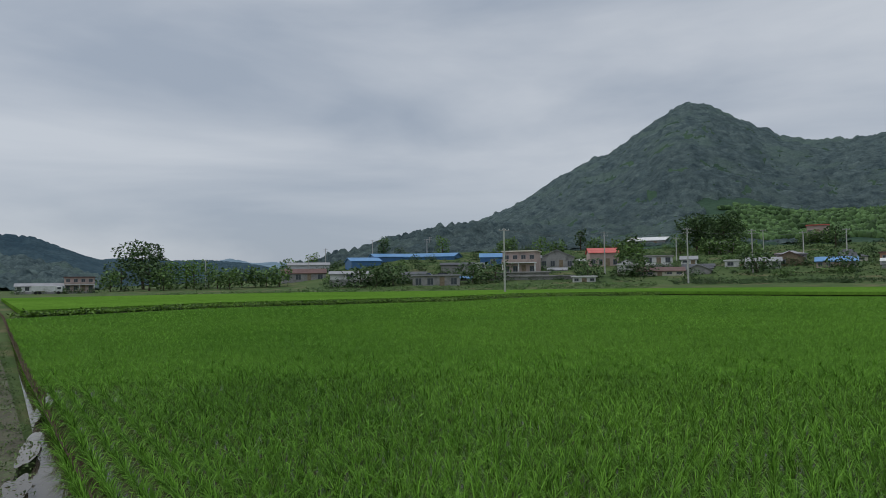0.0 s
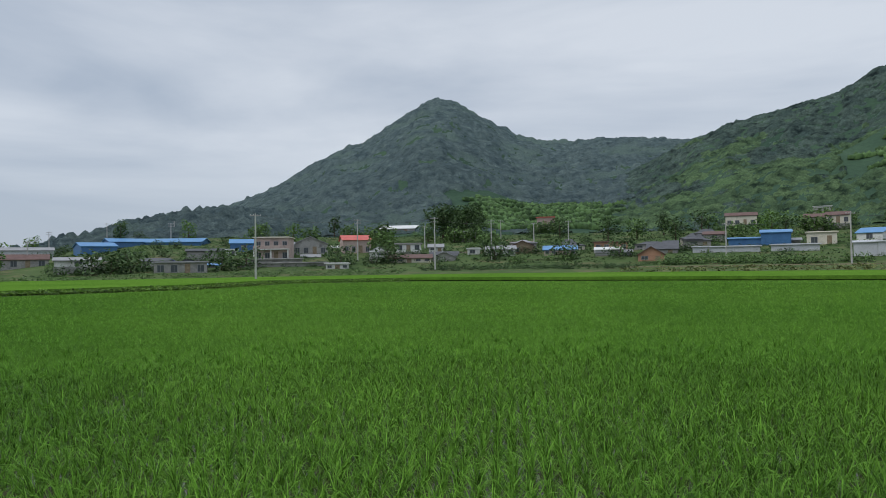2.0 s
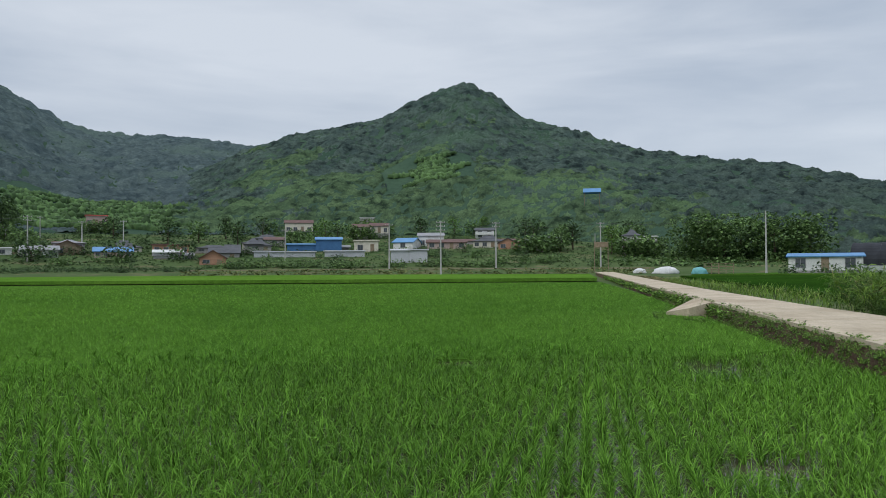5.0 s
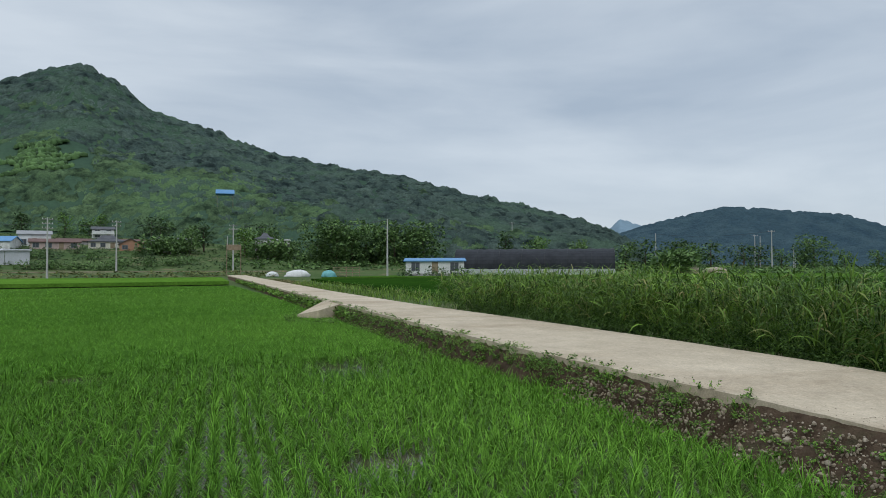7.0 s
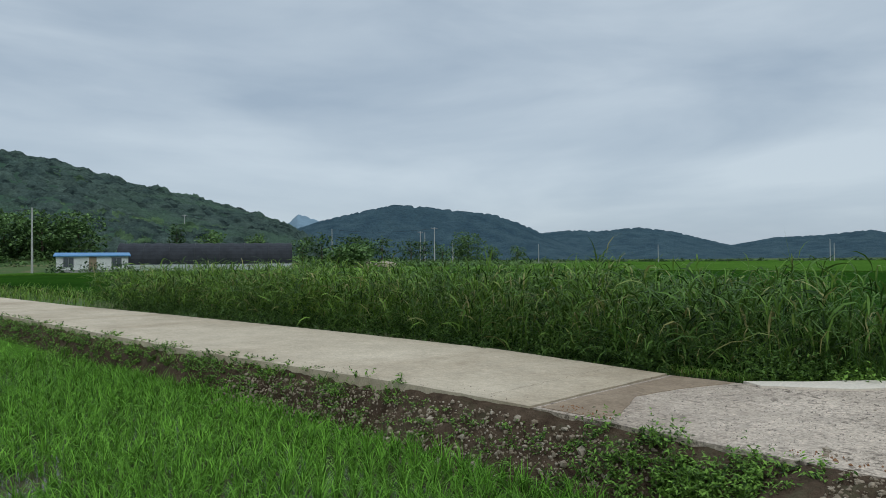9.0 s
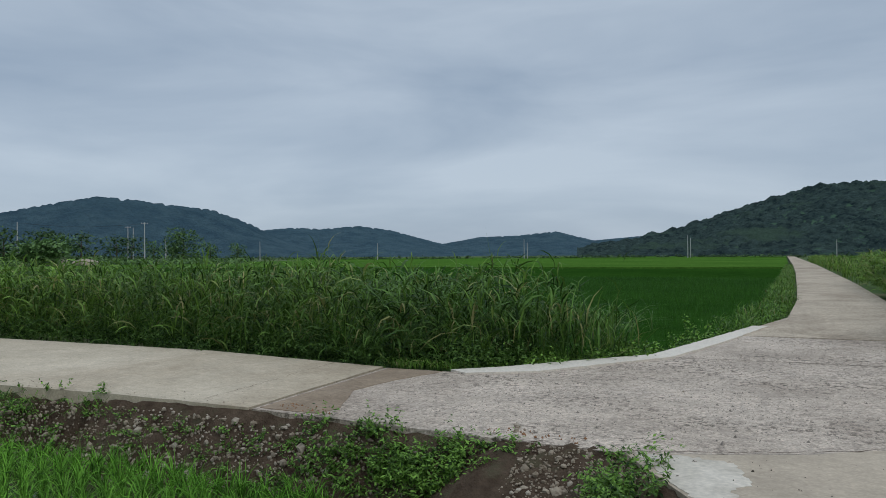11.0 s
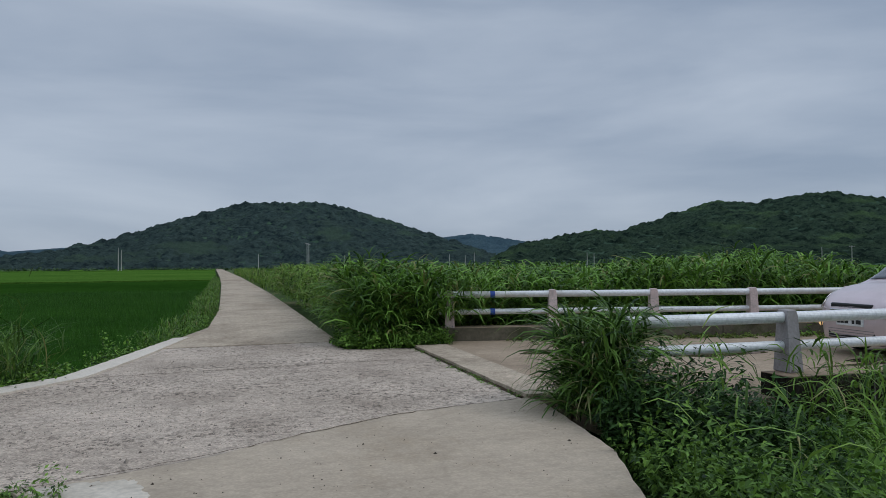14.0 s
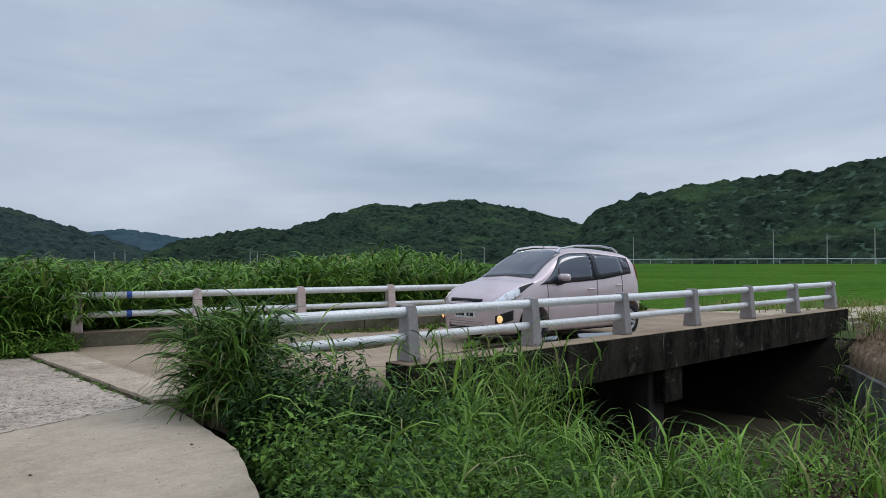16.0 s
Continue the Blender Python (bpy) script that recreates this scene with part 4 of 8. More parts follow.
def puddle(cx, cy, lx, ly, z, seed, material=None, label="shallow brown puddle on the concrete deck", kind_="puddle"):
    bm = bmesh.new()
    o = []
    for i in range(36):
        a = 2 * math.pi * i / 36
        k = 1 + 0.55 * noise.noise(Vector((math.cos(a) * 1.3, math.sin(a) * 1.3, seed)))
        o.append((cx + lx * k * math.cos(a), cy + ly * k * math.sin(a)))
    tagged(part(kind_, prism(bm, o, z - 0.002, z + 0.003), material or WET), label, kind_)


for cx, cy, lx, ly in ((0.98, -9.0, 0.10, 0.9), (1.05, -12.0, 0.08, 1.2), (0.95, -7.2, 0.10, 0.5), (1.35, -8.2, 0.12, 0.3)):
    puddle(cx, cy, lx, ly, -0.422, cy, WATER_M, "thin puddle on the mud margin")
puddle(9.4, 7.0, 2.4, 0.5, 0.02, 1.0), puddle(6.9, 8.6, 0.9, 0.3, 0.02, 2.0), puddle(5.2, 9.6, 1.0, 0.28, 0.02, 4.0)
MUD = surface("dried_mud", (0.22, 0.155, 0.105), (0.38, 0.29, 0.205), 5.0, 0.95, 25, 0.6, 0.01)
puddle(-3.98, 6.9, 0.10, 0.35, -0.007, 5.0, MUD, "brown dried mud on the road's joint", "mud")
slab("road", [(17.62, 5.35), (17.62, 8.5), (22, 6.5), (34, 2.6), (60, -5), (60, -7.5), (34, -0.2), (22, 3.6)], -0.3, 0.0, CONC, "pale concrete lane beyond the bridge")


# wet stream bed and banks; shade under the bridge is in their colour
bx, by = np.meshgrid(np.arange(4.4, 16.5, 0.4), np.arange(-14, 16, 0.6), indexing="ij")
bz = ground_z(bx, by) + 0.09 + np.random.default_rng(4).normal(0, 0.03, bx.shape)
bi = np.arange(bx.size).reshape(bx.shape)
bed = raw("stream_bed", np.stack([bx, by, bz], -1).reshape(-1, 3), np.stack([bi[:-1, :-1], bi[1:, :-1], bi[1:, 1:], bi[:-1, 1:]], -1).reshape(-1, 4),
          surface("wet_mud_shade", (0.008, 0.007, 0.005), (0.02, 0.017, 0.012), 0.8, 0.9, 12, 0.6, 0.03), smooth=True)
tagged(bed, "wet stream bed mud coloured near black for the bridge's shade", "ground", kind="structure")


def rail(label, start, turn, gap, count, post_mat, h, base, over):
    """A low guard rail: flared cast posts and two round pipes."""
    r = empty("guard_rail", start[0], start[1], base, math.degrees(turn))
    tagged(r, label, "guard rail", "guard rails of the bridge")
    for i in range(count):
        bm = bmesh.new()
        prof = [(-0.085, 0), (0.085, 0), (0.075, 0.3), (0.07, h - 0.06), (0.05, h), (-0.05, h), (-0.07, h - 0.06), (-0.075, 0.3)]
        lean = 0.05
        a = [bm.verts.new((x + i * gap, -0.07 - lean * (1 - z / h), z)) for x, z in prof]
        b = [bm.verts.new((x * 0.75 + i * gap, 0.08 + lean * (1 - z / h), z)) for x, z in prof]
        bm.faces.new(a), bm.faces.new(b[::-1])
        for k in range(len(prof)):
            j = (k + 1) % len(prof)
            bm.faces.new((a[j], a[k], b[k], b[j]))
        bmesh.ops.recalc_face_normals(bm, faces=bm.faces)
        bmesh.ops.bevel(bm, geom=list(bm.edges), offset=0.008, segments=1, affect="EDGES")
        post = part("post", bm, post_mat, r)
        for sx in (-0.045, 0.045):
            part("bolt", tube(bmesh.new(), (i * gap + sx, -0.135, 0.03), (i * gap + sx, -0.118, 0.03), 0.014, seg=6), POST_GREY, post)
    for z, rad in ((h - 0.075, 0.055), (h * 0.42, 0.048)):
        for i in range(-1, count):
            a, b = (i * gap if i >= 0 else -over), ((i + 1) * gap if i >= 0 else 0)
            if i == count - 1:
                b = a + 0.18
            part("pipe", tube(bmesh.new(), (a + 0.003, 0, z), (b - 0.003, 0, z), rad, seg=20), GALV, r)
    return r


rail("galvanised guard rail with two pipes on grey posts", (5.337, 5.731), -0.0277, 2.0, 7, POST_GREY, 0.60, 0.243, 1.75)
far_rail = rail("galvanised guard rail with two pipes on faded pink posts", (3.816, 11.657), -0.2335, 1.768, 6, POST_PINK, 0.63, 0.235, 0.2)

TAPE = surface("blue_tape", (0.03, 0.07, 0.32), (0.04, 0.10, 0.42), 4, 0.5, 60, 0.1)
for z in (0.63 - 0.075, 0.63 * 0.42):
    part("blue_tape", tube(bmesh.new(), (0.70, 0, z), (0.78, 0, z), 0.057, seg=16), TAPE, far_rail, "blue tape wound round the pipe")

# ---- plants ----
def scatter(outline, density, seed):
    g = np.random.default_rng(seed)
    xs, ys = [p[0] for p in outline], [p[1] for p in outline]
    n = int((max(xs) - min(xs)) * (max(ys) - min(ys)) * density)
    p = np.column_stack([g.uniform(min(xs), max(xs), n), g.uniform(min(ys), max(ys), n)])
    return p[inside(p[:, 0], p[:, 1], outline)], g


def reeds(label, outline, density, height, base, seed, leaf=0.6, per=7, width=0.022, material=None, stem_bend=0.12, name="reeds", segs=3):
    """A stand of reeds or tall grass: upright stems with long leaves that arch over."""
    at, g = scatter(outline, density, seed)
    n = len(at)
    b = base(at[:, 0], at[:, 1]) if callable(base) else np.full(n, base)
    clump = np.array([noise.noise(Vector((x * 0.9, y * 0.9, seed * 1.7))) for x, y in at])
    h = height * (0.85 + 0.28 * clump) * g.uniform(0.75, 1.1, n)
    root = np.column_stack([at, b])
    az = g.uniform(0, 2 * np.pi, n)
    lr = np.repeat(np.arange(n), per)
    s = g.uniform(0.12, 0.92, n * per)
    d = np.stack([np.cos(az), np.sin(az), 0 * az], 1)[lr]
    r2 = root[lr] + d * (h[lr] * stem_bend * s ** 2 * 0.9)[:, None]
    r2[:, 2] += h[lr] * s * (1 - 0.45 * stem_bend * s)
    length = leaf * g.uniform(0.55, 1.15, n * per) * (1.15 - 0.35 * s)
    roots = np.concatenate([root, r2])
    hs = np.concatenate([h, length])
    ws = np.concatenate([np.full(n, width * 0.55), width * g.uniform(0.7, 1.25, n * per)])
    bends = np.concatenate([np.full(n, stem_bend), g.uniform(0.45, 1.35, n * per)])
    azs = np.concatenate([az, g.uniform(0, 2 * np.pi, n * per)])
    ob = blades(name, roots, hs, ws, bends, segs, material or REED, None, g, azs)
    return tagged(ob, label, "grass", kind="stuff")


def maize(label, outline, density, height, base, seed, leaf=0.6, per=12, width=0.04, material=None, name="reeds", segs=4, low=0.2, hump=None):
    """A dense stand of broad-leaved grass: upright stems whose leaves arch out and hang."""
    at, g = scatter(outline, density, seed)
    n = len(at)
    b = base(at[:, 0], at[:, 1]) if callable(base) else np.full(n, base)
    clump = np.array([noise.noise(Vector((x * 0.8, y * 0.8, seed * 1.7))) for x, y in at])
    h = height * (0.95 + 0.2 * clump) * g.uniform(0.85, 1.05, n)
    if hump:
        h = h * hump(at[:, 0], at[:, 1])
    k = np.repeat(np.arange(n), per)
    s = g.uniform(low, 1.0, n * per)
    root = np.column_stack([at[k] + g.normal(0, 0.03, (n * per, 2)), b[k] + h[k] * s])
    top = s > 0.88
    e0 = np.radians(g.uniform(35, 80, n * per) + 8 * top)
    e1 = np.radians(g.uniform(-85, -25, n * per) + 12 * top)
    ob = arcs(name, root, leaf * g.uniform(0.55, 1.15, n * per) * np.where(top, 0.8, 1), width * g.uniform(0.6, 1.2, n * per), e0, e1, segs, material or REED, None, g)
    return tagged(ob, label, "grass", kind="stuff")


def weeds(label, outline, density, height, base, seed, leaf=0.07, per=26, material=None, name="weeds", spread=0.16, long=1.7, fine=False, hump=None):
    """Leafy weeds: plants of several leaning sprigs, with leaves in pairs along each sprig."""
    at, g = scatter(outline, density, seed)
    n = len(at)
    b = base(at[:, 0], at[:, 1]) if callable(base) else np.full(n, base)
    h = height * g.uniform(0.4, 1.15, n) * (hump(at[:, 0], at[:, 1]) if hump else 1.0)
    sprigs = max(3, per // 13)
    way = g.uniform(0, 2 * np.pi, (n, sprigs))
    lean = np.sqrt(g.uniform(0.02, 1, (n, sprigs)))
    tall = g.uniform(0.45, 1.0, (n, sprigs)) * (1.1 - 0.35 * lean)
    k = np.repeat(np.arange(n), per)
    j = g.integers(0, sprigs, n * per)
    s = g.uniform(0.12, 1.0, n * per) ** 0.75
    out = spread * 1.25 * lean[k, j] * s ** 1.2
    a = way[k, j] + g.normal(0, 0.12, n * per)
    c = np.column_stack([at[k, 0] + out * np.cos(a), at[k, 1] + out * np.sin(a), b[k] + h[k] * s * tall[k, j]])
    turn = a + np.where(g.uniform(0, 1, n * per) < 0.5, 1.15, -1.15) * np.where(s > 0.93, 0.3, 1) + g.normal(0, 0.45, n * per)
    ob = leaves(name, c, leaf * g.uniform(0.55, 1.25, n * per) * (1.15 - 0.35 * s), material or WEED, None, g, 0.5, long, fine, turn)
    return tagged(ob, label, "weeds", kind="stuff")


slope = lambda x, y: np.interp(y - np.interp(x, [-20, -10.7, -6, -3], [4.2, 4.5, 4.93, 4.93]), [-0.62, 0], [-0.57, -0.02])
lift = lambda dz: (lambda x, y: ground_z(x, y) + dz)
PALE_REED = foliage("pale_reed_leaf", (0.034, 0.088, 0.015), (0.205, 0.33, 0.058), 0.5, 0.5, 0.3, (0.36, 0.33, 0.15))
MAIZE_GRASS = foliage("broad_grass_leaf", (0.028, 0.08, 0.012), (0.175, 0.32, 0.05), 0.5, 0.45, 0.22, (0.28, 0.28, 0.10))

# reeds along the village road
BED = [(-5.5, 7.75), (-7.3, 7.95), (-11, 7.85), (-15, 7.6), (-19, 7.3), (-24, 6.95), (-24, 9.5), (-14, 11.2), (-5.5, 11.3)]
maize("tall green reeds with arching leaves beside the road", [(-11, 7.85), (-15, 7.6), (-19, 7.3), (-24, 6.95), (-24, 9.5), (-14, 11.2), (-11, 11.25)], 22, 1.45, -0.3, 31, 0.6, 9, 0.026, PALE_REED, low=0.3)
ROAD_REED = foliage("road_reed_leaf", (0.026, 0.066, 0.012), (0.15, 0.25, 0.044), 0.5, 0.5, 0.3, (0.34, 0.31, 0.14))
maize("tall green reeds with arching leaves beside the road", [(-5.5, 7.75), (-7.3, 7.95), (-11, 7.85), (-11, 11.25), (-5.5, 11.3)], 15, 1.45, -0.3, 122, 0.6, 9, 0.026, ROAD_REED, low=0.3)
maize("tall green reeds with arching leaves beside the road", BED, 20, 1.36, -0.3, 114, 0.6, 9, 0.026, REED, low=0.1)
maize("dark tangle of reeds at the corner of the crossing", [(-3.7, 7.75), (-4.6, 7.62), (-5.5, 7.75), (-5.5, 11.2), (-5, 11.3), (-2.6, 9.9)], 36, 1.36, -0.3, 110, 0.6, 10, 0.028, REED, low=0.12)
reeds("tall green reeds with arching leaves beside the road", [(-3.2, 8.2), (-5, 7.9), (-12, 8.0), (-20, 7.6), (-20, 9.5), (-12, 10.8), (-5, 10.8), (-2.2, 9.9)], 10, 1.9, -0.3, 33, 0.5, 8, 0.024, ROAD_REED)
weeds("leafy green roadside weeds", [(-3.4, 7.6), (-4.5, 7.5), (-7.3, 7.82), (-11, 7.7), (-15, 7.45), (-22, 6.95), (-22, 7.6), (-11, 8.3), (-7, 8.45), (-4.5, 8.2), (-2.9, 8.6)], 42, 0.66, -0.1, 35, 0.028, 66, foliage("dusky_weed_leaf", (0.020, 0.052, 0.012), (0.105, 0.185, 0.042), 0.8), "weeds", 0.2, 2.4)
weeds("leafy green roadside weeds", [(-2.3, 8.6), (-3.4, 7.75), (-4.0, 8.2), (-3.0, 9.4), (-1.9, 10.4), (-1.55, 9.9)], 34, 0.40, -0.2, 36, 0.042, 90)
reeds("leaning tall grass at the corner of the paddy", [(-3.5, 8.3), (-2.4, 9.0), (-1.8, 10.0), (-2.6, 11.0), (-4.2, 10.6)], 30, 1.15, -0.3, 37, 0.75, 6, 0.022, REED, 0.7)
reeds("short roadside grass", [(-3.55, 7.42), (-4.3, 7.42), (-4.5, 7.62), (-3.4, 7.72)], 700, 0.13, -0.03, 38, 0.1, 3, 0.008, GRASS, 0.4, "grass", 2)
reeds("sparse dry grass and weeds beside the road", [(-24, 7.0), (-34, 6.3), (-60, 5.6), (-60, 7.2), (-34, 9.2), (-24, 9.6)], 9, 0.75, -0.35, 39, 0.45, 5, 0.022, PALE_REED, 0.3)
weeds("sparse dry grass and weeds beside the road", [(-60, 5.7), (-95, 5.1), (-95, 8.0), (-60, 8.5)], 4, 0.35, -0.4, 40, 0.12, 10, foliage("dry_weed", (0.12, 0.13, 0.05), (0.28, 0.24, 0.12), 0.4))

# edge of the northern paddy and the verge of the straight road
weeds("low weeds on the paddy's edge", [(-1.9, 9.7), (-1.3, 11.3), (-0.65, 14.1), (-0.25, 16.2), (0.1, 22), (-0.35, 22), (-0.9, 16), (-1.5, 13), (-2.2, 10.4)], 26, 0.34, -0.25, 41, 0.034, 60)
reeds("grass verge of the farm road", [(-0.95, 13), (-0.22, 16.2), (0.1, 22.6), (0.32, 50), (0.4, 90), (-0.25, 90), (-0.45, 50), (-0.8, 22), (-1.4, 15)], 26, 0.42, -0.28, 42, 0.32, 4, 0.018, GRASS, 0.4, "grass", 2)
weeds("tall single weed plants in the paddy's edge", [(-1.5, 11.8), (-1.3, 11.8), (-1.25, 12.2), (-1.5, 12.2)], 60, 0.85, -0.35, 43, 0.038, 160, None, "weeds", 0.2)
weeds("tall single weed plants in the paddy's edge", [(-2.35, 10.3), (-2.1, 10.3), (-2.1, 10.6), (-2.35, 10.6)], 60, 0.75, -0.35, 44, 0.034, 140, None, "weeds", 0.16)

# rank grass between the straight road and the stream, and in the stream's bed
maize("tall broad-leaved grass spilling over the road's edge", [(2.2, 11.5), (2.2, 14.5), (4.2, 14.5), (4.3, 12.1), (3.6, 11.8), (3.0, 11.35)], 75, 1.38, -0.1, 45, 0.72, 13, 0.04, MAIZE_GRASS, low=0.12)
weeds("leafy creepers over the end of the beam", [(2.75, 11.05), (3.0, 11.5), (3.75, 11.75), (3.75, 11.25), (3.4, 11.0)], 90, 0.4, -0.02, 123, 0.036, 70)
weeds("leafy creepers under the tall grass", [(1.95, 11.2), (2.05, 12.6), (2.5, 12.6), (3.2, 11.4), (3.05, 11.1)], 110, 0.3, -0.02, 46, 0.045, 60)
maize("dense grass hedge along the farm road", [(2.3, 14.2), (2.5, 24), (2.65, 36), (4.6, 36), (4.6, 14.2)], 30, 1.36, -0.15, 47, 0.6, 10, 0.035, PALE_REED, low=0.15)
reeds("dense grass hedge along the farm road", [(2.65, 36), (2.95, 84), (3.0, 130), (6, 130), (5.4, 36)], 9, 1.35, -0.2, 48, 0.45, 5, 0.045, PALE_REED, 0.2, "reeds", 2)
bed_z = lambda x, y: np.maximum(ground_z(x, y), -1.35)
swell = lambda x, y: np.interp(np.degrees(np.arctan2(x, y)), [17, 27, 31, 37.5, 40, 43, 46, 50], [0.9, 0.9, 0.95, 1.1, 1.16, 1.14, 1.05, 0.78])
BEHIND = [(4.0, 12.15), (9.2, 11.0), (13.4, 10.1), (14.2, 11.6), (9.6, 12.6), (4.6, 13.8)]
maize("dense broad-leaved reeds filling the stream bed", BEHIND, 48, 1.35, -0.2, 49, 0.75, 14, 0.045, MAIZE_GRASS, low=0.1, hump=swell)
maize("dense broad-leaved reeds filling the stream bed", [(4.6, 13.8), (9.6, 12.6), (14.2, 11.6), (15.4, 17), (4.4, 17)], 26, 1.42, -0.2, 91, 0.75, 10, 0.05, MAIZE_GRASS, segs=3, low=0.35, hump=swell)
maize("dense broad-leaved reeds filling the stream bed", [(4.4, 17), (15.4, 17), (16, 30), (16, 70), (5.2, 70)], 5, 1.35, -0.1, 50, 0.8, 7, 0.075, MAIZE_GRASS, segs=2, low=0.4, hump=lambda x, y: 0.5 + 0.5 * swell(x, y))

# tussock and weeds on the near bank by the bridge
maize("large overhanging grass tussock at the corner of the slab", [(3.05, 5.55), (3.05, 6.1), (3.3, 6.4), (3.7, 6.25), (3.8, 5.8), (3.5, 5.4), (3.15, 5.3)], 170, 0.92, -0.14, 51, 0.7, 14, 0.026, foliage("tussock_leaf", (0.018, 0.052, 0.010), (0.125, 0.225, 0.042), 0.6, 0.45, 0.2, (0.30, 0.28, 0.14)), "grass", 6, 0.05)
maize("tall grass spilling over the end of the rail", [(3.15, 11.4), (3.4, 12.3), (4.9, 12.0), (4.75, 11.5), (4.0, 11.5)], 60, 1.15, -0.1, 89, 0.95, 10, 0.034, MAIZE_GRASS, low=0.4)
weeds("dark red-brown weed by the stream", [(4.55, 1.28), (4.9, 1.22), (5.05, 1.45), (4.7, 1.52)], 130, 1.1, -0.55, 90, 0.022, 240, foliage("red_brown_leaf", (0.03, 0.015, 0.011), (0.085, 0.036, 0.024), 0.9), "weeds", 0.2)
weeds("dark leafy bush beside the tussock", [(3.0, 4.75), (3.12, 5.3), (3.7, 5.65), (4.5, 5.4), (4.6, 4.8), (4.2, 4.4), (3.3, 4.3)], 60, 1.0, -0.25, 52, 0.032, 170, foliage("dark_weed_leaf", (0.010, 0.030, 0.008), (0.060, 0.125, 0.030), 0.8, 0.5, 0.15), "weeds", 0.24, 2.8, False, lambda x, y: np.interp(x, [3.6, 4.3], [1.0, 0.55]))
# low skirt of the bush; its dark leaves also stand for the hollow's shade
weeds("dark leafy bush beside the tussock", [(2.95, 3.9), (3.3, 4.9), (4.4, 4.8), (4.4, 3.9), (3.6, 3.5)], 26, 0.50, -0.28, 96, 0.030, 150, bpy.data.materials["dark_weed_leaf"], "weeds", 0.22, 2.8)
weeds("thick mixed green weeds on the stream bank", [(4.5, 5.1), (4.9, 5.5), (5.4, 4.6), (4.6, 4.0)], 14, 0.42, -0.30, 92, 0.036, 130, None, "weeds", 0.2, 2.3, True)
weeds("low mixed green weeds beside the concrete apron", [(2.3, 3.1), (2.74, 4.4), (3.02, 5.35), (3.7, 5.2), (3.6, 3.8), (2.6, 3.0)], 34, 0.34, -0.25, 105, 0.020, 130, bpy.data.materials["dusky_weed_leaf"], "weeds", 0.2, 2.4, True)
NEAR = [(2.35, 3.2), (2.78, 4.45), (3.1, 4.3), (3.4, 3.7), (4.4, 4.2), (4.6, 5.3), (7.2, 5.2), (6.6, 4.2), (6.6, 2.5), (7.5, 0.5), (5, -1.0), (2.4, 0.5), (1.95, 2.2)]
ebb = lambda x, y: np.interp(np.degrees(np.arctan2(x, y)), [48, 57, 66, 70, 72.5, 80], [1.0, 0.5, 0.5, 0.7, 0.25, 0.25])
shelf = lambda x, y: np.interp(x, [1.8, 3.2, 5.2, 6.2, 9], [-0.06, -0.30, -0.58, -0.95, -1.7])
weeds("thick mixed green weeds on the stream bank", NEAR, 20, 1.0, shelf, 53, 0.024, 130, foliage("bank_weed_leaf", (0.024, 0.064, 0.012), (0.155, 0.275, 0.052), 0.8, 0.5, 0.2), "weeds", 0.24, 2.6, False, ebb)
weeds("pale broad-leaved weeds on the stream bank", NEAR, 11, 0.95, shelf, 54, 0.038, 60, foliage("pale_weed_leaf", (0.07, 0.15, 0.025), (0.20, 0.33, 0.06), 0.8, 0.5, 0.3), "weeds", 0.2, 1.5, True, ebb)
maize("leafy reeds standing before the bridge", [(5.0, 5.35), (6.7, 5.25), (6.5, 4.4), (5.2, 4.4)], 17, 1.35, lambda x, y: shelf(x, y) - 0.1, 93, 0.42, 12, 0.026, PALE_REED, low=0.25)
maize("leafy reeds standing before the bridge", [(5.3, 2.5), (5.9, 2.5), (5.9, 2.05), (5.3, 2.0)], 16, 0.75, -0.7, 94, 0.5, 12, 0.03, PALE_REED, low=0.2)
# lower layer of the reeds, added to keep daylight from under the bridge
maize("low reeds added beyond the bridge to shut light out from under it", [(5.0, 11.6), (9.2, 10.8), (13.4, 10.0), (14.2, 11.6), (9.6, 12.2), (4.8, 13.0)], 16, 1.4, bed_z, 95, 0.8, 10, 0.07, MAIZE_GRASS, segs=2, low=0.05)
BRIGHT_GRASS = foliage("fresh_grass_blade", (0.06, 0.15, 0.02), (0.24, 0.42, 0.07), 0.6, 0.45, 0.3, (0.36, 0.36, 0.14))
maize("tall thin grasses among the bank's weeds", NEAR, 9, 1.15, shelf, 55, 0.45, 8, 0.015, PALE_REED, low=0.1, hump=ebb)
reeds("bright upright grass blades on the stream bank", [(3.6, 3.4), (4.6, 4.4), (6.4, 4.2), (6.9, 2.6), (7.6, 1.0), (5.6, 0.6), (4.2, 1.8)], 7, 0.8, shelf, 115, 0.5, 5, 0.022, BRIGHT_GRASS, 0.3, "reeds", 4)
reeds("bright upright grass blades on the stream bank", [(5.0, 2.6), (6.6, 2.8), (7.8, 1.8), (6.4, 1.8), (5.2, 1.75)], 11, 0.9, shelf, 116, 0.6, 6, 0.028, BRIGHT_GRASS, 0.25, "reeds", 4)
weeds("fresh pale weeds with pointed leaves on the bank", [(6.6, 2.1), (7.6, 2.5), (8.2, 2.0), (7.4, 1.5)], 16, 1.25, shelf, 117, 0.05, 80, bpy.data.materials["pale_weed_leaf"], "weeds", 0.25, 2.8, True)
reeds("tall thin grasses among the bank's weeds", [(5.0, 5.3), (6.9, 5.2), (6.6, 4.2), (5.0, 4.2)], 34, 1.6, shelf, 56, 0.6, 6, 0.024, PALE_REED, 0.25)
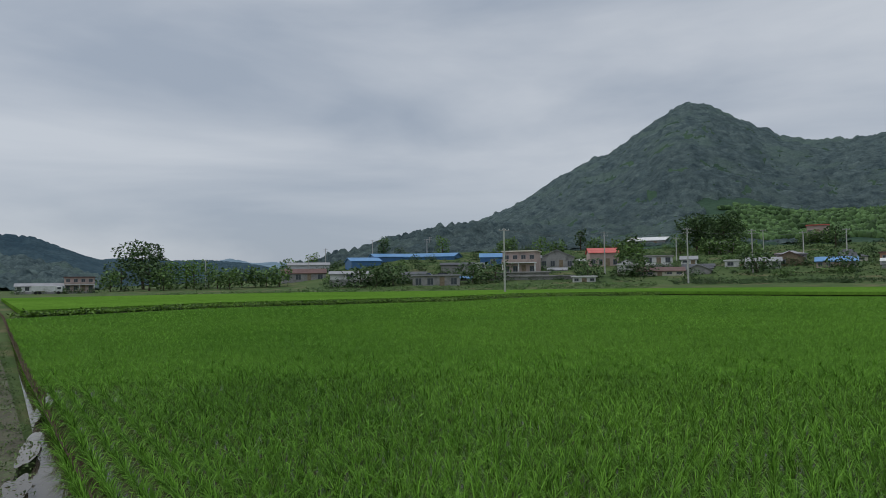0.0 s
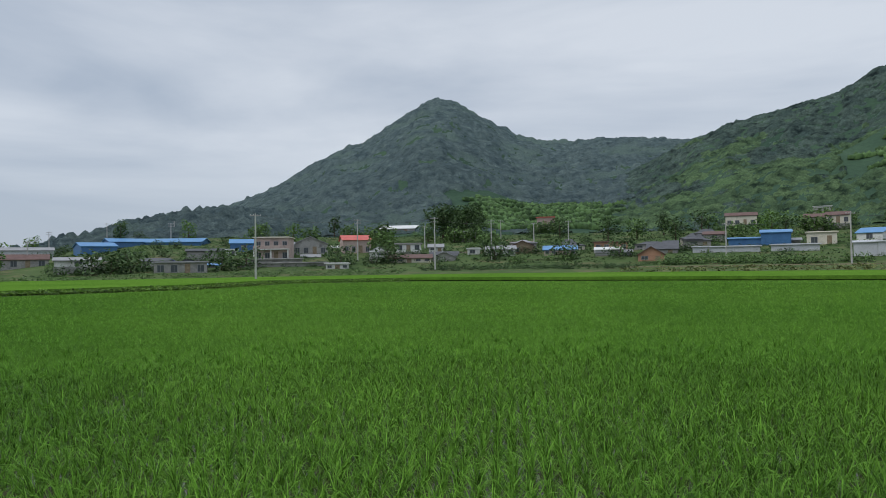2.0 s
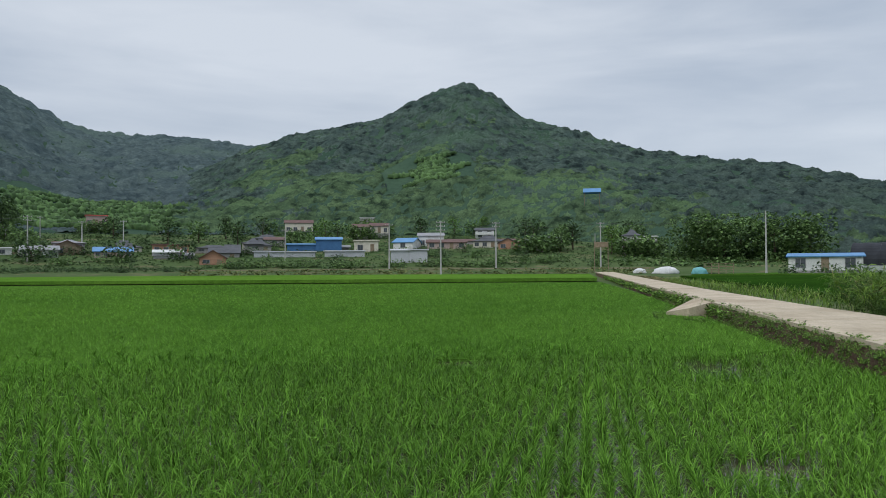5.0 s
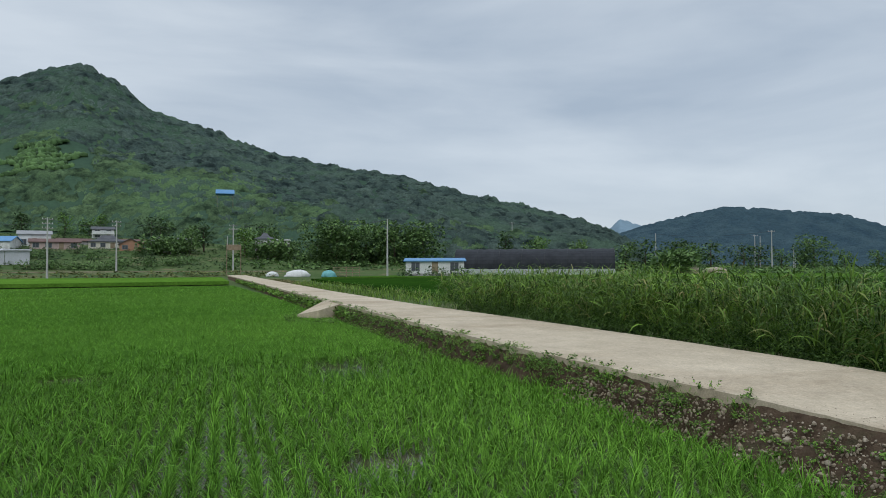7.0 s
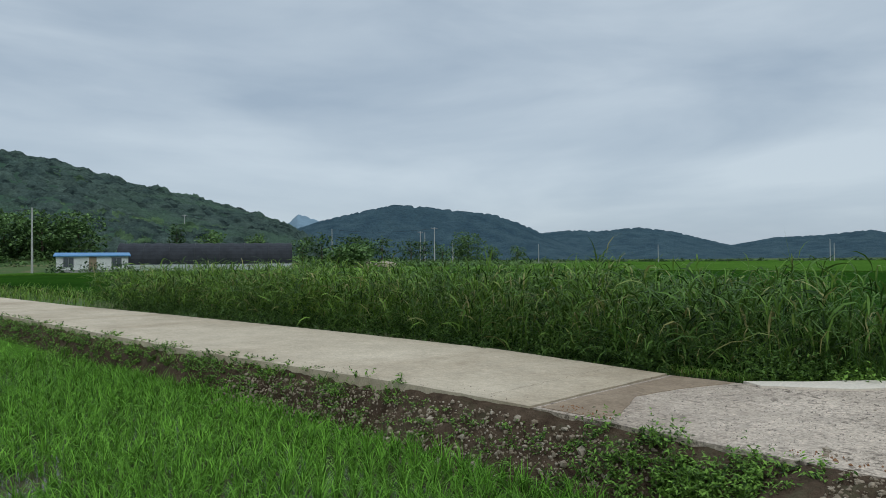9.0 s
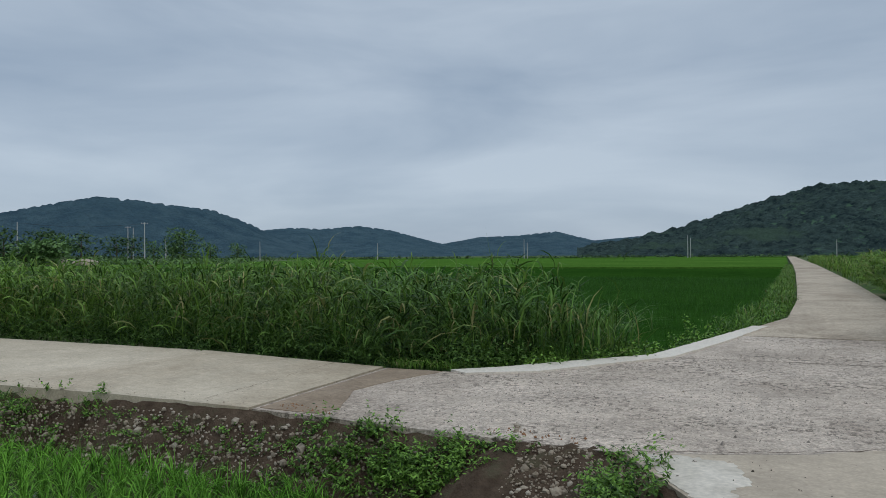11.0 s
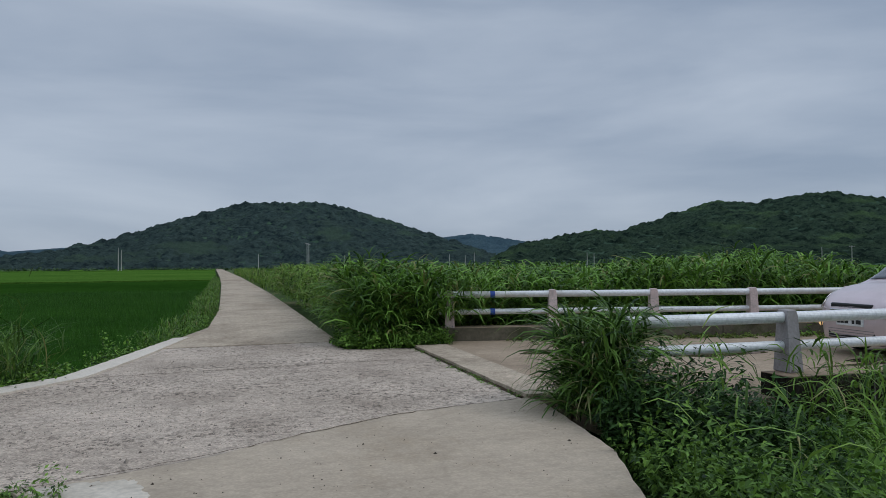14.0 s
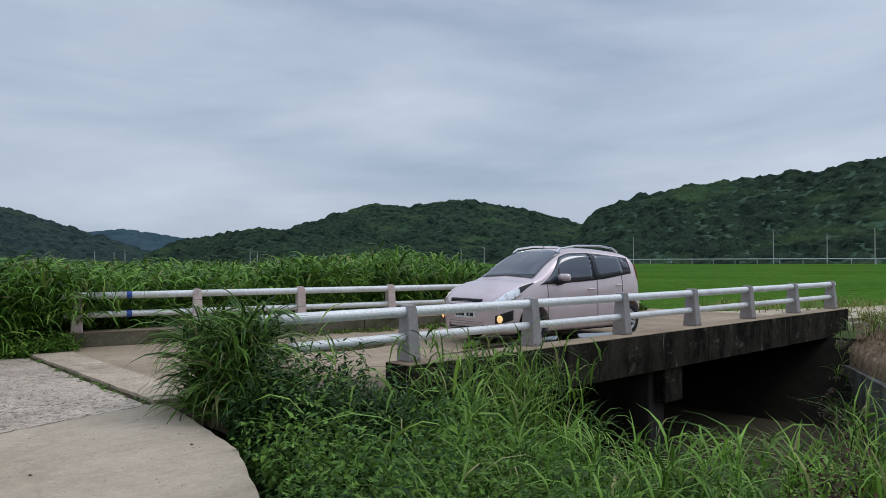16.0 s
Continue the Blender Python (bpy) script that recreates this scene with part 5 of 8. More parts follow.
weeds("thick mixed green weeds on the stream bank", [(8, 2.6), (8, 0.5), (13, -2), (15.5, 1), (15.2, 3.4), (11, 2.6)], 12, 0.6, lambda x, y: ground_z(x, y) + 0.1, 57, 0.034, 90, None, "weeds", 0.3, 2.2)
reeds("tall thin grasses among the bank's weeds", [(6.2, 2.4), (8, 2.4), (14, 2.2), (14, -1), (6, -1)], 16, 1.1, lambda x, y: np.maximum(ground_z(x, y), -1.0), 58, 0.7, 6, 0.022, PALE_REED, 0.35)
reeds("dry yellow grass beyond the bridge", [(17.6, 5.6), (18, 9), (22, 10), (26, 8), (24, 5), (19, 4.2)], 8, 0.45, -0.25, 59, 0.4, 5, 0.022, foliage("yellow_grass", (0.14, 0.17, 0.04), (0.30, 0.30, 0.09), 0.4), 0.4)
weeds("green weeds at the deck's far edge", [(9.3, 10.2), (13, 9.75), (17, 9.6), (17, 10.6), (9.5, 11.2)], 14, 0.45, 0.0, 60, 0.08, 30)

# bank under the road: low weeds, stones, leaf litter
weeds("low weeds creeping over the soil bank", [(-1.0, 4.75), (-1.0, 4.2), (-2.6, 3.9), (-5.5, 4.1), (-12, 4.25), (-20, 3.95), (-20, 4.15), (-10.7, 4.45), (-6, 4.8), (-3, 4.78)], 34, 0.15, slope, 61, 0.018, 60, None, "weeds", 0.15)
weeds("leafy weed clump on the soil bank", [(-2.75, 4.2), (-1.9, 4.2), (-1.9, 4.75), (-2.75, 4.75)], 44, 0.34, lambda x, y: slope(x, y) - 0.02, 62, 0.02, 200, None, "weeds", 0.17, 2.4)
weeds("leafy weed clump on the soil bank", [(-3.9, 4.85), (-3.9, 4.45), (-1.75, 4.35), (-1.75, 4.85)], 30, 0.28, lambda x, y: slope(x, y) - 0.02, 109, 0.02, 150, None, "weeds", 0.17, 2.4)
weeds("leafy weed clump on the soil bank", [(-1.3, 4.0), (-0.68, 3.6), (-0.62, 4.4), (-0.95, 4.75), (-1.3, 4.6)], 26, 0.30, lambda x, y: fill_z(x, y) - 0.03, 63, 0.018, 200, None, "weeds", 0.15, 2.2)
weeds("leafy weeds overhanging the slab's edge", [(-3.2, 4.9), (-1.75, 4.92), (-1.75, 4.5), (-3.2, 4.5)], 40, 0.30, lambda x, y: slope(x, y) - 0.02, 111, 0.02, 150, None, "weeds", 0.15, 2.4)
weeds("leafy weeds overhanging the slab's edge", [(-1.15, 4.85), (-0.72, 4.55), (-0.55, 4.05), (-0.9, 3.8), (-1.1, 4.3)], 14, 0.26, lambda x, y: fill_z(x, y) - 0.02, 112, 0.018, 150, None, "weeds", 0.14, 2.4)
weeds("leafy weeds beside the slab", [(-1.6, 3.6), (-0.68, 3.6), (-0.8, 0.5), (-1.5, 0.5)], 16, 0.25, -0.32, 64, 0.03, 60)
weeds("low weeds along the foot of the road", [(-22, 3.9), (-22, 4.15), (-60, 3.0), (-90, 2.1), (-90, 1.8), (-60, 2.6)], 16, 0.4, -0.35, 65, 0.10, 18)
weeds("mossy mud plants beside the paddy", [(0.75, -5), (0.95, -9.2), (1.95, -17), (3.2, -27), (5.5, -27), (2.6, -5)], 90, 0.06, -0.43, 66, 0.024, 6, foliage("moss_plants", (0.06, 0.10, 0.03), (0.13, 0.19, 0.065), 1.0))
EDGE = [(-6, 4.62), (-10.7, 4.2), (-20, 3.9), (-40, 3.3), (-40, 3.68), (-20, 4.28), (-10.7, 4.6), (-6, 5.0)]
edge_z = lambda x, y: np.interp(y - np.interp(x, [-40, -20, -10.7, -6], [3.65, 4.25, 4.55, 4.97]), [-0.36, 0], [-0.53, -0.03])
weeds("low weeds along the road's edge", EDGE, 64, 0.15, edge_z, 98, 0.024, 40, None, "weeds", 0.11)
weeds("creeping yellow-green weeds along the deck's kerb", [(4.6, 11.0), (9.2, 9.95), (13.0, 9.3), (13.0, 9.7), (9.2, 10.3), (4.7, 11.3)], 60, 0.12, 0.02, 104, 0.03, 26, foliage("creeping_weed", (0.06, 0.11, 0.02), (0.19, 0.25, 0.06), 0.8), "weeds", 0.15)
maize("short grass hanging over the road's edge", EDGE, 20, 0.2, -0.24, 99, 0.2, 6, 0.012, GRASS, "grass", 2, 0.2)
# overgrown bunds round the big paddy
BUND = [(5.4, -49.6), (-9, -60.6), (-30, -61.6), (-45, -71.6), (-58.6, -64.4), (-66.6, -33), (-72.6, -9), (-74.6, 1.1), (-77.5, 0.9), (-75.5, -9), (-69.5, -34), (-61.5, -69), (-47, -77), (-30, -65), (-9, -63.6), (5.2, -52.6)]
weeds("overgrown field bund between paddies", BUND[:5] + BUND[11:], 3.2, 0.40, -0.4, 67, 0.13, 30, None, "weeds", 0.35)

# stones and gravel
STONE = surface("field_stone", (0.26, 0.21, 0.155), (0.50, 0.43, 0.34), 6.0, 0.9, 40, 0.5, 0.01)


SOIL_STONE = surface("muddy_stone", (0.17, 0.13, 0.088), (0.40, 0.33, 0.245), 8.0, 0.9, 40, 0.5, 0.01)
AGGREGATE = surface("worn_aggregate", (0.13, 0.11, 0.09), (0.40, 0.34, 0.28), 9.0, 0.9, 40, 0.3, 0.005)
RUST = surface("rust_brown_litter", (0.20, 0.095, 0.045), (0.36, 0.20, 0.11), 30.0, 0.9, 60, 0.3, 0.005)
DARK_STONE = surface("dark_bank_stone", (0.05, 0.038, 0.027), (0.12, 0.10, 0.078), 5.0, 0.9, 30, 0.5, 0.01)


def stones(label, outline, density, size, z, seed, name="stones", material=None):
    at, g = scatter(outline, density, seed)
    bm = bmesh.new()
    if size < 0.008:
        bmesh.ops.create_uvsphere(bm, u_segments=4, v_segments=2, radius=1)
    else:
        bmesh.ops.create_icosphere(bm, subdivisions=1, radius=1)
    unit = np.array([v.co[:] for v in bm.verts])
    tri = np.array([[v.index for v in f.verts] for f in bm.faces])
    bm.free()
    n = len(at)
    s = size * g.lognormal(0, 0.45, n)
    v = unit[None] * g.normal(1, 0.16, (n, len(unit), 1)) * s[:, None, None] * g.uniform(0.6, 1.2, (n, 1, 3))
    b = z(at[:, 0], at[:, 1]) if callable(z) else np.full(n, z)
    v += np.column_stack([at, b])[:, None, :]
    f = (np.arange(n) * len(unit))[:, None, None] + tri[None]
    return tagged(raw(name, v.reshape(-1, 3), f.reshape(-1, 3), material or STONE), label, "stones", kind="stuff")


stones("grey stones in the brown soil bank", [(-1.0, 4.8), (-1.0, 4.15), (-2.6, 4.0), (-5.5, 4.15), (-9, 4.0), (-9, 4.5), (-6, 4.85), (-3, 4.85)], 700, 0.010, slope, 71, "stones", SOIL_STONE)
stones("grey stones in the brown soil bank", [(-1.2, 4.7), (-2.6, 4.2), (-5.5, 4.2), (-6, 4.8), (-3, 4.8)], 26, 0.017, slope, 72)
stones("pale rubble below the corner of the slab", [(-5.6, 4.88), (-3.5, 4.88), (-3.2, 4.55), (-4.3, 4.35), (-5.4, 4.5)], 190, 0.011, lambda x, y: slope(x, y) + 0.005, 106)
stones("larger pale stones in the soil bank", [(-4.6, 4.85), (-3.7, 4.85), (-3.3, 4.6), (-4.4, 4.6)], 26, 0.026, lambda x, y: slope(x, y) + 0.005, 121)
stones("rust-brown litter washed against the slab's corner", [(-4.15, 5.03), (-3.45, 5.0), (-3.5, 5.2), (-4.1, 5.28)], 320, 0.007, -0.002, 107, "litter", RUST)
stones("rust-brown litter washed against the slab's corner", [(-2.2, 5.02), (-1.35, 4.95), (-1.4, 5.12), (-2.1, 5.2)], 260, 0.007, -0.004, 108, "litter", RUST)
stones("loose grit on the worn crossing", [(-4.2, 5.1), (-4.0, 7.2), (-2.5, 7.8), (-1.0, 10), (-0.2, 12), (1.9, 12), (2.7, 8), (2.7, 6.7), (0.8, 6.0), (-0.9, 5.1)], 420, 0.0042, -0.0085, 73, "grit", AGGREGATE)
stones("loose grit along the road's edge", [(-4.4, 5.05), (-10, 4.65), (-10, 4.9), (-6, 5.25), (-4.4, 5.4)], 60, 0.005, 0.002, 74, "grit")
stones("crushed stone beside the apron", [(-1.75, 4.85), (-1.1, 4.85), (-0.85, 4.4), (-0.85, 3.6), (-1.4, 3.6), (-1.75, 4.2)], 1100, 0.009, lambda x, y: fill_z(x, y) + 0.004, 75, "stones", SOIL_STONE)
stones("crushed stone beside the apron", [(-1.75, 4.85), (-1.1, 4.85), (-0.85, 4.4), (-0.85, 3.6), (-1.4, 3.6), (-1.75, 4.2)], 50, 0.013, lambda x, y: fill_z(x, y) + 0.004, 113)
stones("tumbled stones at the end of the bridge", [(17.7, 5.6), (17.7, 4.4), (19.5, 3.8), (20, 5.2)], 16, 0.13, -0.18, 76, "stones", STONE)
litter_z = lambda x, y: -0.80 + 0.74 * np.clip((x - 16.46 + (4.9 - y) * 1.6) / 2.9, 0, 1) ** 0.4
stones("pale broken blocks behind the wing wall", [(17.5, 4.9), (18.6, 5.4), (18.4, 4.7), (17.4, 4.6)], 12, 0.15, -0.24, 118, "stones")
reeds("dry straw and twigs on the litter bank", [(16.2, 4.6), (17.8, 4.8), (18.0, 3.9), (15.6, 3.2), (14.4, 3.2)], 40, 0.22, litter_z, 119, 0.28, 4, 0.012, foliage("dry_straw", (0.10, 0.066, 0.04), (0.30, 0.22, 0.13), 0.8, 0.8, 0.1), 0.9)
reeds("yellow-green grass on the litter bank", [(17.4, 4.8), (18.8, 5.4), (19.4, 4.2), (17.4, 3.9)], 26, 0.4, -0.25, 120, 0.4, 6, 0.018, bpy.data.materials["yellow_grass"], 0.5)
weeds("yellow-green bushes at the end of the bridge", [(17.8, 5.2), (18.2, 3.4), (21, 2.4), (22, 3.4), (19.5, 5.0)], 8, 0.7, -0.3, 100, 0.06, 90, bpy.data.materials["yellow_grass"], "weeds", 0.3, 2.2)
stones("dark stones along the far bank", [(13.6, 4.6), (16.6, 5.0), (17.2, 1.0), (14.2, 0.0)], 22, 0.08, lambda x, y: ground_z(x, y) + 0.05, 78, "stones", DARK_STONE)
reeds("grass and weeds on the far bank", [(14.2, 4.6), (17.4, 4.9), (18.5, 1.0), (15.0, 0.0)], 9, 0.6, lambda x, y: ground_z(x, y), 79, 0.5, 6, 0.022, PALE_REED, 0.4)
weeds("low weeds round the field ramp", [(-23.6, 3.5), (-24.2, 2.3), (-24.8, 2.2), (-28.8, 3.2), (-28.8, 2.9), (-25, 1.9), (-23.6, 2.0), (-22.6, 3.4)], 22, 0.24, -0.5, 86, 0.035, 40)

stones("small dark pebbles on the smooth apron", [(-0.5, 4.9), (0.8, 5.6), (2.8, 6.3), (2.5, 4.5), (1.6, 2.2), (-0.5, 2.2)], 26, 0.004, 0.005, 101, "pebbles", DARK_STONE)
stones("dark gravel washed onto the crossing", [(-2.5, 6), (1.2, 6.2), (2.6, 7.5), (2.0, 12), (-0.5, 12), (-2.6, 8)], 7, 0.005, -0.006, 102, "gravel", SOIL_STONE)
weeds("moss and small weeds in the joint", [(2.84, 6.6), (2.95, 6.6), (3.06, 11.0), (2.95, 11.0)], 150, 0.04, -0.01, 103, 0.016, 16, None, "weeds", 0.05)
stones("brown clods of earth on the crossing", [(-2.05, 5.1), (-1.75, 5.1), (-1.75, 5.3), (-2.05, 5.3)], 120, 0.018, 0.002, 77, "clods")

# ---- the car ----
PAINT, n_, l_, p_ = shader("pale_pink_silver_paint")
flake = ramp(n_, l_, noise_node(n_, l_, 400, 2), (0.3, (0.66, 0.535, 0.54)), (0.7, (0.75, 0.625, 0.63)))
dust = ramp(n_, l_, noise_node(n_, l_, 2.2, 4), (0.5, (1, 1, 1)), (0.75, (0.86, 0.85, 0.83)))
l_.new(mix(n_, l_, 1.0, flake, dust, "MULTIPLY"), p_.inputs["Base Color"])
p_.inputs["Roughness"].default_value, p_.inputs["Metallic"].default_value, p_.inputs["Coat Weight"].default_value = 0.38, 0.35, 0.6
# glass tint, its base raised towards blue to carry the sky's reflection
TINT, n_, l_, p_ = shader("tinted_glass_sky_blue")
p_.inputs["Base Color"].default_value, p_.inputs["Roughness"].default_value = (0.045, 0.055, 0.075, 1), 0.04
p_.inputs["IOR"].default_value = 1.9
RIM = surface("silver_rim", (0.52, 0.52, 0.53), (0.64, 0.64, 0.65), 6, 0.35, 60, 0.0, 0.001, 0.2)
SEAM = surface("door_gap", (0.10, 0.09, 0.095), (0.14, 0.13, 0.13), 8, 0.6, 80, 0.0)
BLACK = surface("black_plastic", (0.012, 0.012, 0.013), (0.02, 0.02, 0.02), 8, 0.45, 80, 0.05, 0.001)
CHROME = surface("bright_alloy", (0.62, 0.63, 0.64), (0.74, 0.75, 0.76), 6, 0.22, 60, 0.0, 0.001, 0.9)
LENS, n_, l_, p_ = shader("headlamp_lens")
l_.new(ramp(n_, l_, noise_node(n_, l_, 22, 2), (0.34, (0.55, 0.54, 0.53)), (0.5, (0.97, 0.97, 0.97))), p_.inputs["Base Color"])
p_.inputs["Roughness"].default_value, p_.inputs["Coat Weight"].default_value, p_.inputs["Metallic"].default_value = 0.12, 1.0, 0.4
AMBER, n_, l_, p_ = shader("lit_amber_lamp")
p_.inputs["Base Color"].default_value = (0.75, 0.42, 0.14, 1)
p_.inputs["Emission Color"].default_value, p_.inputs["Emission Strength"].default_value = (1.0, 0.62, 0.26, 1), 0.75
PLATE = surface("white_plate", (0.72, 0.72, 0.70), (0.78, 0.78, 0.76), 9, 0.5, 60, 0.0)
TAIL, n_, l_, p_ = shader("red_lamp")
p_.inputs["Base Color"].default_value, p_.inputs["Roughness"].default_value = (0.35, 0.02, 0.02, 1), 0.15


WHEEL_F, WHEEL_R = 1.11, -1.31


def catmull(v, t):
    """A smooth curve through rows of v at parameter t."""
    n = len(v)
    i = np.clip(np.floor(t).astype(int), 0, n - 2)
    f = (t - i)[..., None]
    p0, p1, p2, p3 = v[np.maximum(i - 1, 0)], v[i], v[i + 1], v[np.minimum(i + 2, n - 1)]
    return 0.5 * (2 * p1 + (p2 - p0) * f + (2 * p0 - 5 * p1 + 4 * p2 - p3) * f ** 2 + (3 * p1 - p0 - 3 * p2 + p3) * f ** 3)


# stations: x, underside, half width, shoulder height, shoulder half width, upper edge height and half width, top height
STATIONS = np.array([
    (1.89, 0.30, 0.46, 0.62, 0.44, 0.66, 0.38, 0.69), (1.82, 0.20, 0.64, 0.68, 0.60, 0.74, 0.50, 0.78), (1.62, 0.18, 0.755, 0.80, 0.70, 0.86, 0.58, 0.90),
    (1.32, 0.18, 0.79, 0.88, 0.745, 0.95, 0.62, 0.985), (1.02, 0.18, 0.798, 0.93, 0.765, 1.01, 0.64, 1.05), (0.62, 0.18, 0.798, 0.95, 0.775, 1.25, 0.61, 1.30),
    (0.22, 0.18, 0.798, 0.965, 0.78, 1.42, 0.575, 1.475), (-0.15, 0.18, 0.798, 0.98, 0.78, 1.46, 0.56, 1.515), (-0.65, 0.18, 0.798, 1.01, 0.775, 1.46, 0.55, 1.515),
    (-1.10, 0.19, 0.798, 1.06, 0.765, 1.435, 0.55, 1.49), (-1.42, 0.21, 0.79, 1.09, 0.755, 1.40, 0.55, 1.45), (-1.53, 0.23, 0.78, 1.07, 0.745, 1.33, 0.58, 1.375),
    (-1.64, 0.25, 0.75, 0.98, 0.70, 1.06, 0.58, 1.09), (-1.715, 0.30, 0.68, 0.80, 0.63, 0.85, 0.52, 0.87)])


def rings(x):
    """The half outline of the body at x, as eight points."""
    t = np.interp(-x, -STATIONS[:, 0], np.arange(len(STATIONS)))
    s = catmull(STATIONS, np.atleast_1d(t))[0]
    _, zb, w, zs, ws, ze, we, zt = s
    return np.array([(0, zb), (w - 0.12, zb), (w - 0.015, zb + 0.13), (w, 0.50), (w - 0.004, 0.64), (ws, zs), (we, ze), (0, zt)])


def skin(x, u, out=0.0):
    """A point on the body's left side at x, u of the way round, pushed out."""
    def q(x, u):
        y, z = catmull(rings(x), np.array([u]))[0]
        return Vector((x, max(y, 0.0), z))
    p = q(x, u)
    if out:
        a = q(x - 0.01, u) - q(x + 0.01, u)
        b = q(x, min(u + 0.04, 7)) - q(x, max(u - 0.04, 0))
        n = b.cross(a)
        n = n if n.y > 0 or (abs(n.y) < 1e-6 and n.z > 0) else -n
        if u > 6 and n.z < 0:
            n = -n
        p = p + n.normalized() * out
    return p


def patch(corner, nx, nu, out, both=False, side=1):
    """A panel on the skin. corner(s, t) gives x and u for s, t in 0..1."""
    bm = bmesh.new()
    grid = []
    for i in range(nx + 1):
        line = []
        for j in range(nu + 1):
            x, u = corner(i / nx, j / nu)
            p = skin(x, u, out)
            line.append(bm.verts.new((p.x, p.y * side, p.z)))
        grid.append(line)
    if both:
        mirror = [[bm.verts.new((v.co.x, -v.co.y, v.co.z)) for v in line] for line in grid]
    for i in range(nx):
        for j in range(nu):
            bm.faces.new((grid[i][j], grid[i + 1][j], grid[i + 1][j + 1], grid[i][j + 1]))
            if both:
                bm.faces.new((mirror[i][j], mirror[i][j + 1], mirror[i + 1][j + 1], mirror[i + 1][j]))
    if both:
        bmesh.ops.remove_doubles(bm, verts=bm.verts, dist=0.004)
    bmesh.ops.recalc_face_normals(bm, faces=bm.faces)
    for f in bm.faces:
        f.smooth = True
    r = bmesh.ops.solidify(bm, geom=bm.faces[:], thickness=-0.006)
    bmesh.ops.recalc_face_normals(bm, faces=bm.faces)
    return bm


def make_car():
    car = empty("car")
    bm = bmesh.new()
    xs = np.concatenate([np.arange(1.89, 1.60, -0.045), np.arange(1.60, -1.5, -0.08), np.arange(-1.5, -1.705, -0.04), [-1.705]])
    us = np.linspace(0, 7, 36)
    loops = []
    for x in xs:
        half = [skin(x, u) for u in us]
        loops.append([bm.verts.new(p) for p in half] + [bm.verts.new((p.x, -p.y, p.z)) for p in half[-2:0:-1]])
    k = len(loops[0])
    for a, b in zip(loops, loops[1:]):
        for i in range(k):
            bm.faces.new((a[i], a[(i + 1) % k], b[(i + 1) % k], b[i]))
    bm.faces.new(loops[0][::-1])
    bm.faces.new(loops[-1])
    bmesh.ops.recalc_face_normals(bm, faces=bm.faces)
    for f in bm.faces:
        f.smooth = True
    body = part("body", bm, PAINT, car)
    # wheel arches are cut out of the body
    cut = part("cutter", bmesh.new(), PAINT)
    bm = bmesh.new()
    for x in (WHEEL_F, WHEEL_R):
        for s in (-1, 1):
            tube(bm, (x, s * 0.5, 0.30), (x, s * 1.0, 0.30), 0.335, seg=40)
    bm.to_mesh(cut.data)
    bm.free()
    mod = body.modifiers.new("arch", "BOOLEAN")
    mod.object, mod.solver = cut, "EXACT"
    bpy.context.view_layer.update()
    dg = bpy.context.evaluated_depsgraph_get()
    cutme = bpy.data.meshes.new_from_object(body.evaluated_get(dg))
    body.modifiers.clear()
    body.data = cutme
    bpy.data.objects.remove(cut)
    part("underside", boxed((-1.5, -0.62, 0.15), (1.6, 0.62, 0.32), 0.03), BLACK, car)

    # glass
    part("windscreen", patch(lambda s, t: (0.99 - 0.74 * s, 6.06 + 0.94 * t), 10, 6, 0.008, True), TINT, car, "dark tinted windscreen")
    part("rear_window", patch(lambda s, t: (-1.45 - 0.13 * s, 6.2 + 0.8 * t), 4, 5, 0.008, True), TINT, car)
    for s_ in (1, -1):
        part("window", patch(lambda s, t: (0.90 - 1.27 * s - 0.56 * t * (1 - s), 5.04 + 0.85 * t), 12, 6, 0.007, False, s_), TINT, car)
        part("window", patch(lambda s, t: (-0.47 - 0.68 * s, 5.06 + (0.80 - 0.10 * s) * t), 8, 5, 0.007, False, s_), TINT, car)
        part("window", patch(lambda s, t: (-1.18 - 0.16 * s, 5.22 + 0.46 * t * (1 - 0.55 * s)), 4, 3, 0.007, False, s_), TINT, car)
        part("pillar_trim", patch(lambda s, t: (-0.38 - 0.08 * s, 5.04 + 0.82 * t), 2, 5, 0.008, False, s_), BLACK, car)
        part("pillar_trim", patch(lambda s, t: (0.96 - 0.17 * s - 0.36 * t, 4.92 + 0.11 * s + 0.5 * t), 4, 5, 0.006, False, s_), BLACK, car)
        part("window_frame", patch(lambda s, t: (0.945 - 2.33 * s - 0.58 * t * (1 - s) ** 3, 4.97 + (0.97 - 0.22 * s ** 2) * t), 20, 6, 0.003, False, s_), BLACK, car)
        part("window_bar", patch(lambda s, t: (0.55 - 0.035 * s - 0.06 * t, 5.04 + 0.52 * t), 1, 5, 0.0085, False, s_), BLACK, car)
        # door outlines: thin dark seams
        for x in (0.80, -0.42, -1.10):
            part("door_seam", patch(lambda s, t, x=x: (x - 0.006 * s, 2.3 + 2.75 * t), 1, 10, 0.0015, False, s_), SEAM, car)
        part("sill_trim", patch(lambda s, t: (0.82 - 1.64 * s, 1.9 + 0.35 * t), 8, 2, 0.006, False, s_), BLACK, car)
        for x in (-0.24, -0.98):
            p = skin(x, 4.62, 0.022)
            bm = bmesh.new()
            tube(bm, (p.x + 0.08, p.y * s_, p.z), (p.x - 0.08, p.y * s_, p.z), 0.014, seg=8)
            part("door_handle", bm, PAINT, car)
        # lamps
        part("headlight", patch(lambda s, t: (1.82 - 0.42 * s, 4.02 + (1.12 - 0.45 * s) * t + 0.56 * s), 10, 6, 0.012, False, s_), LENS, car, "clear swept-back headlight")
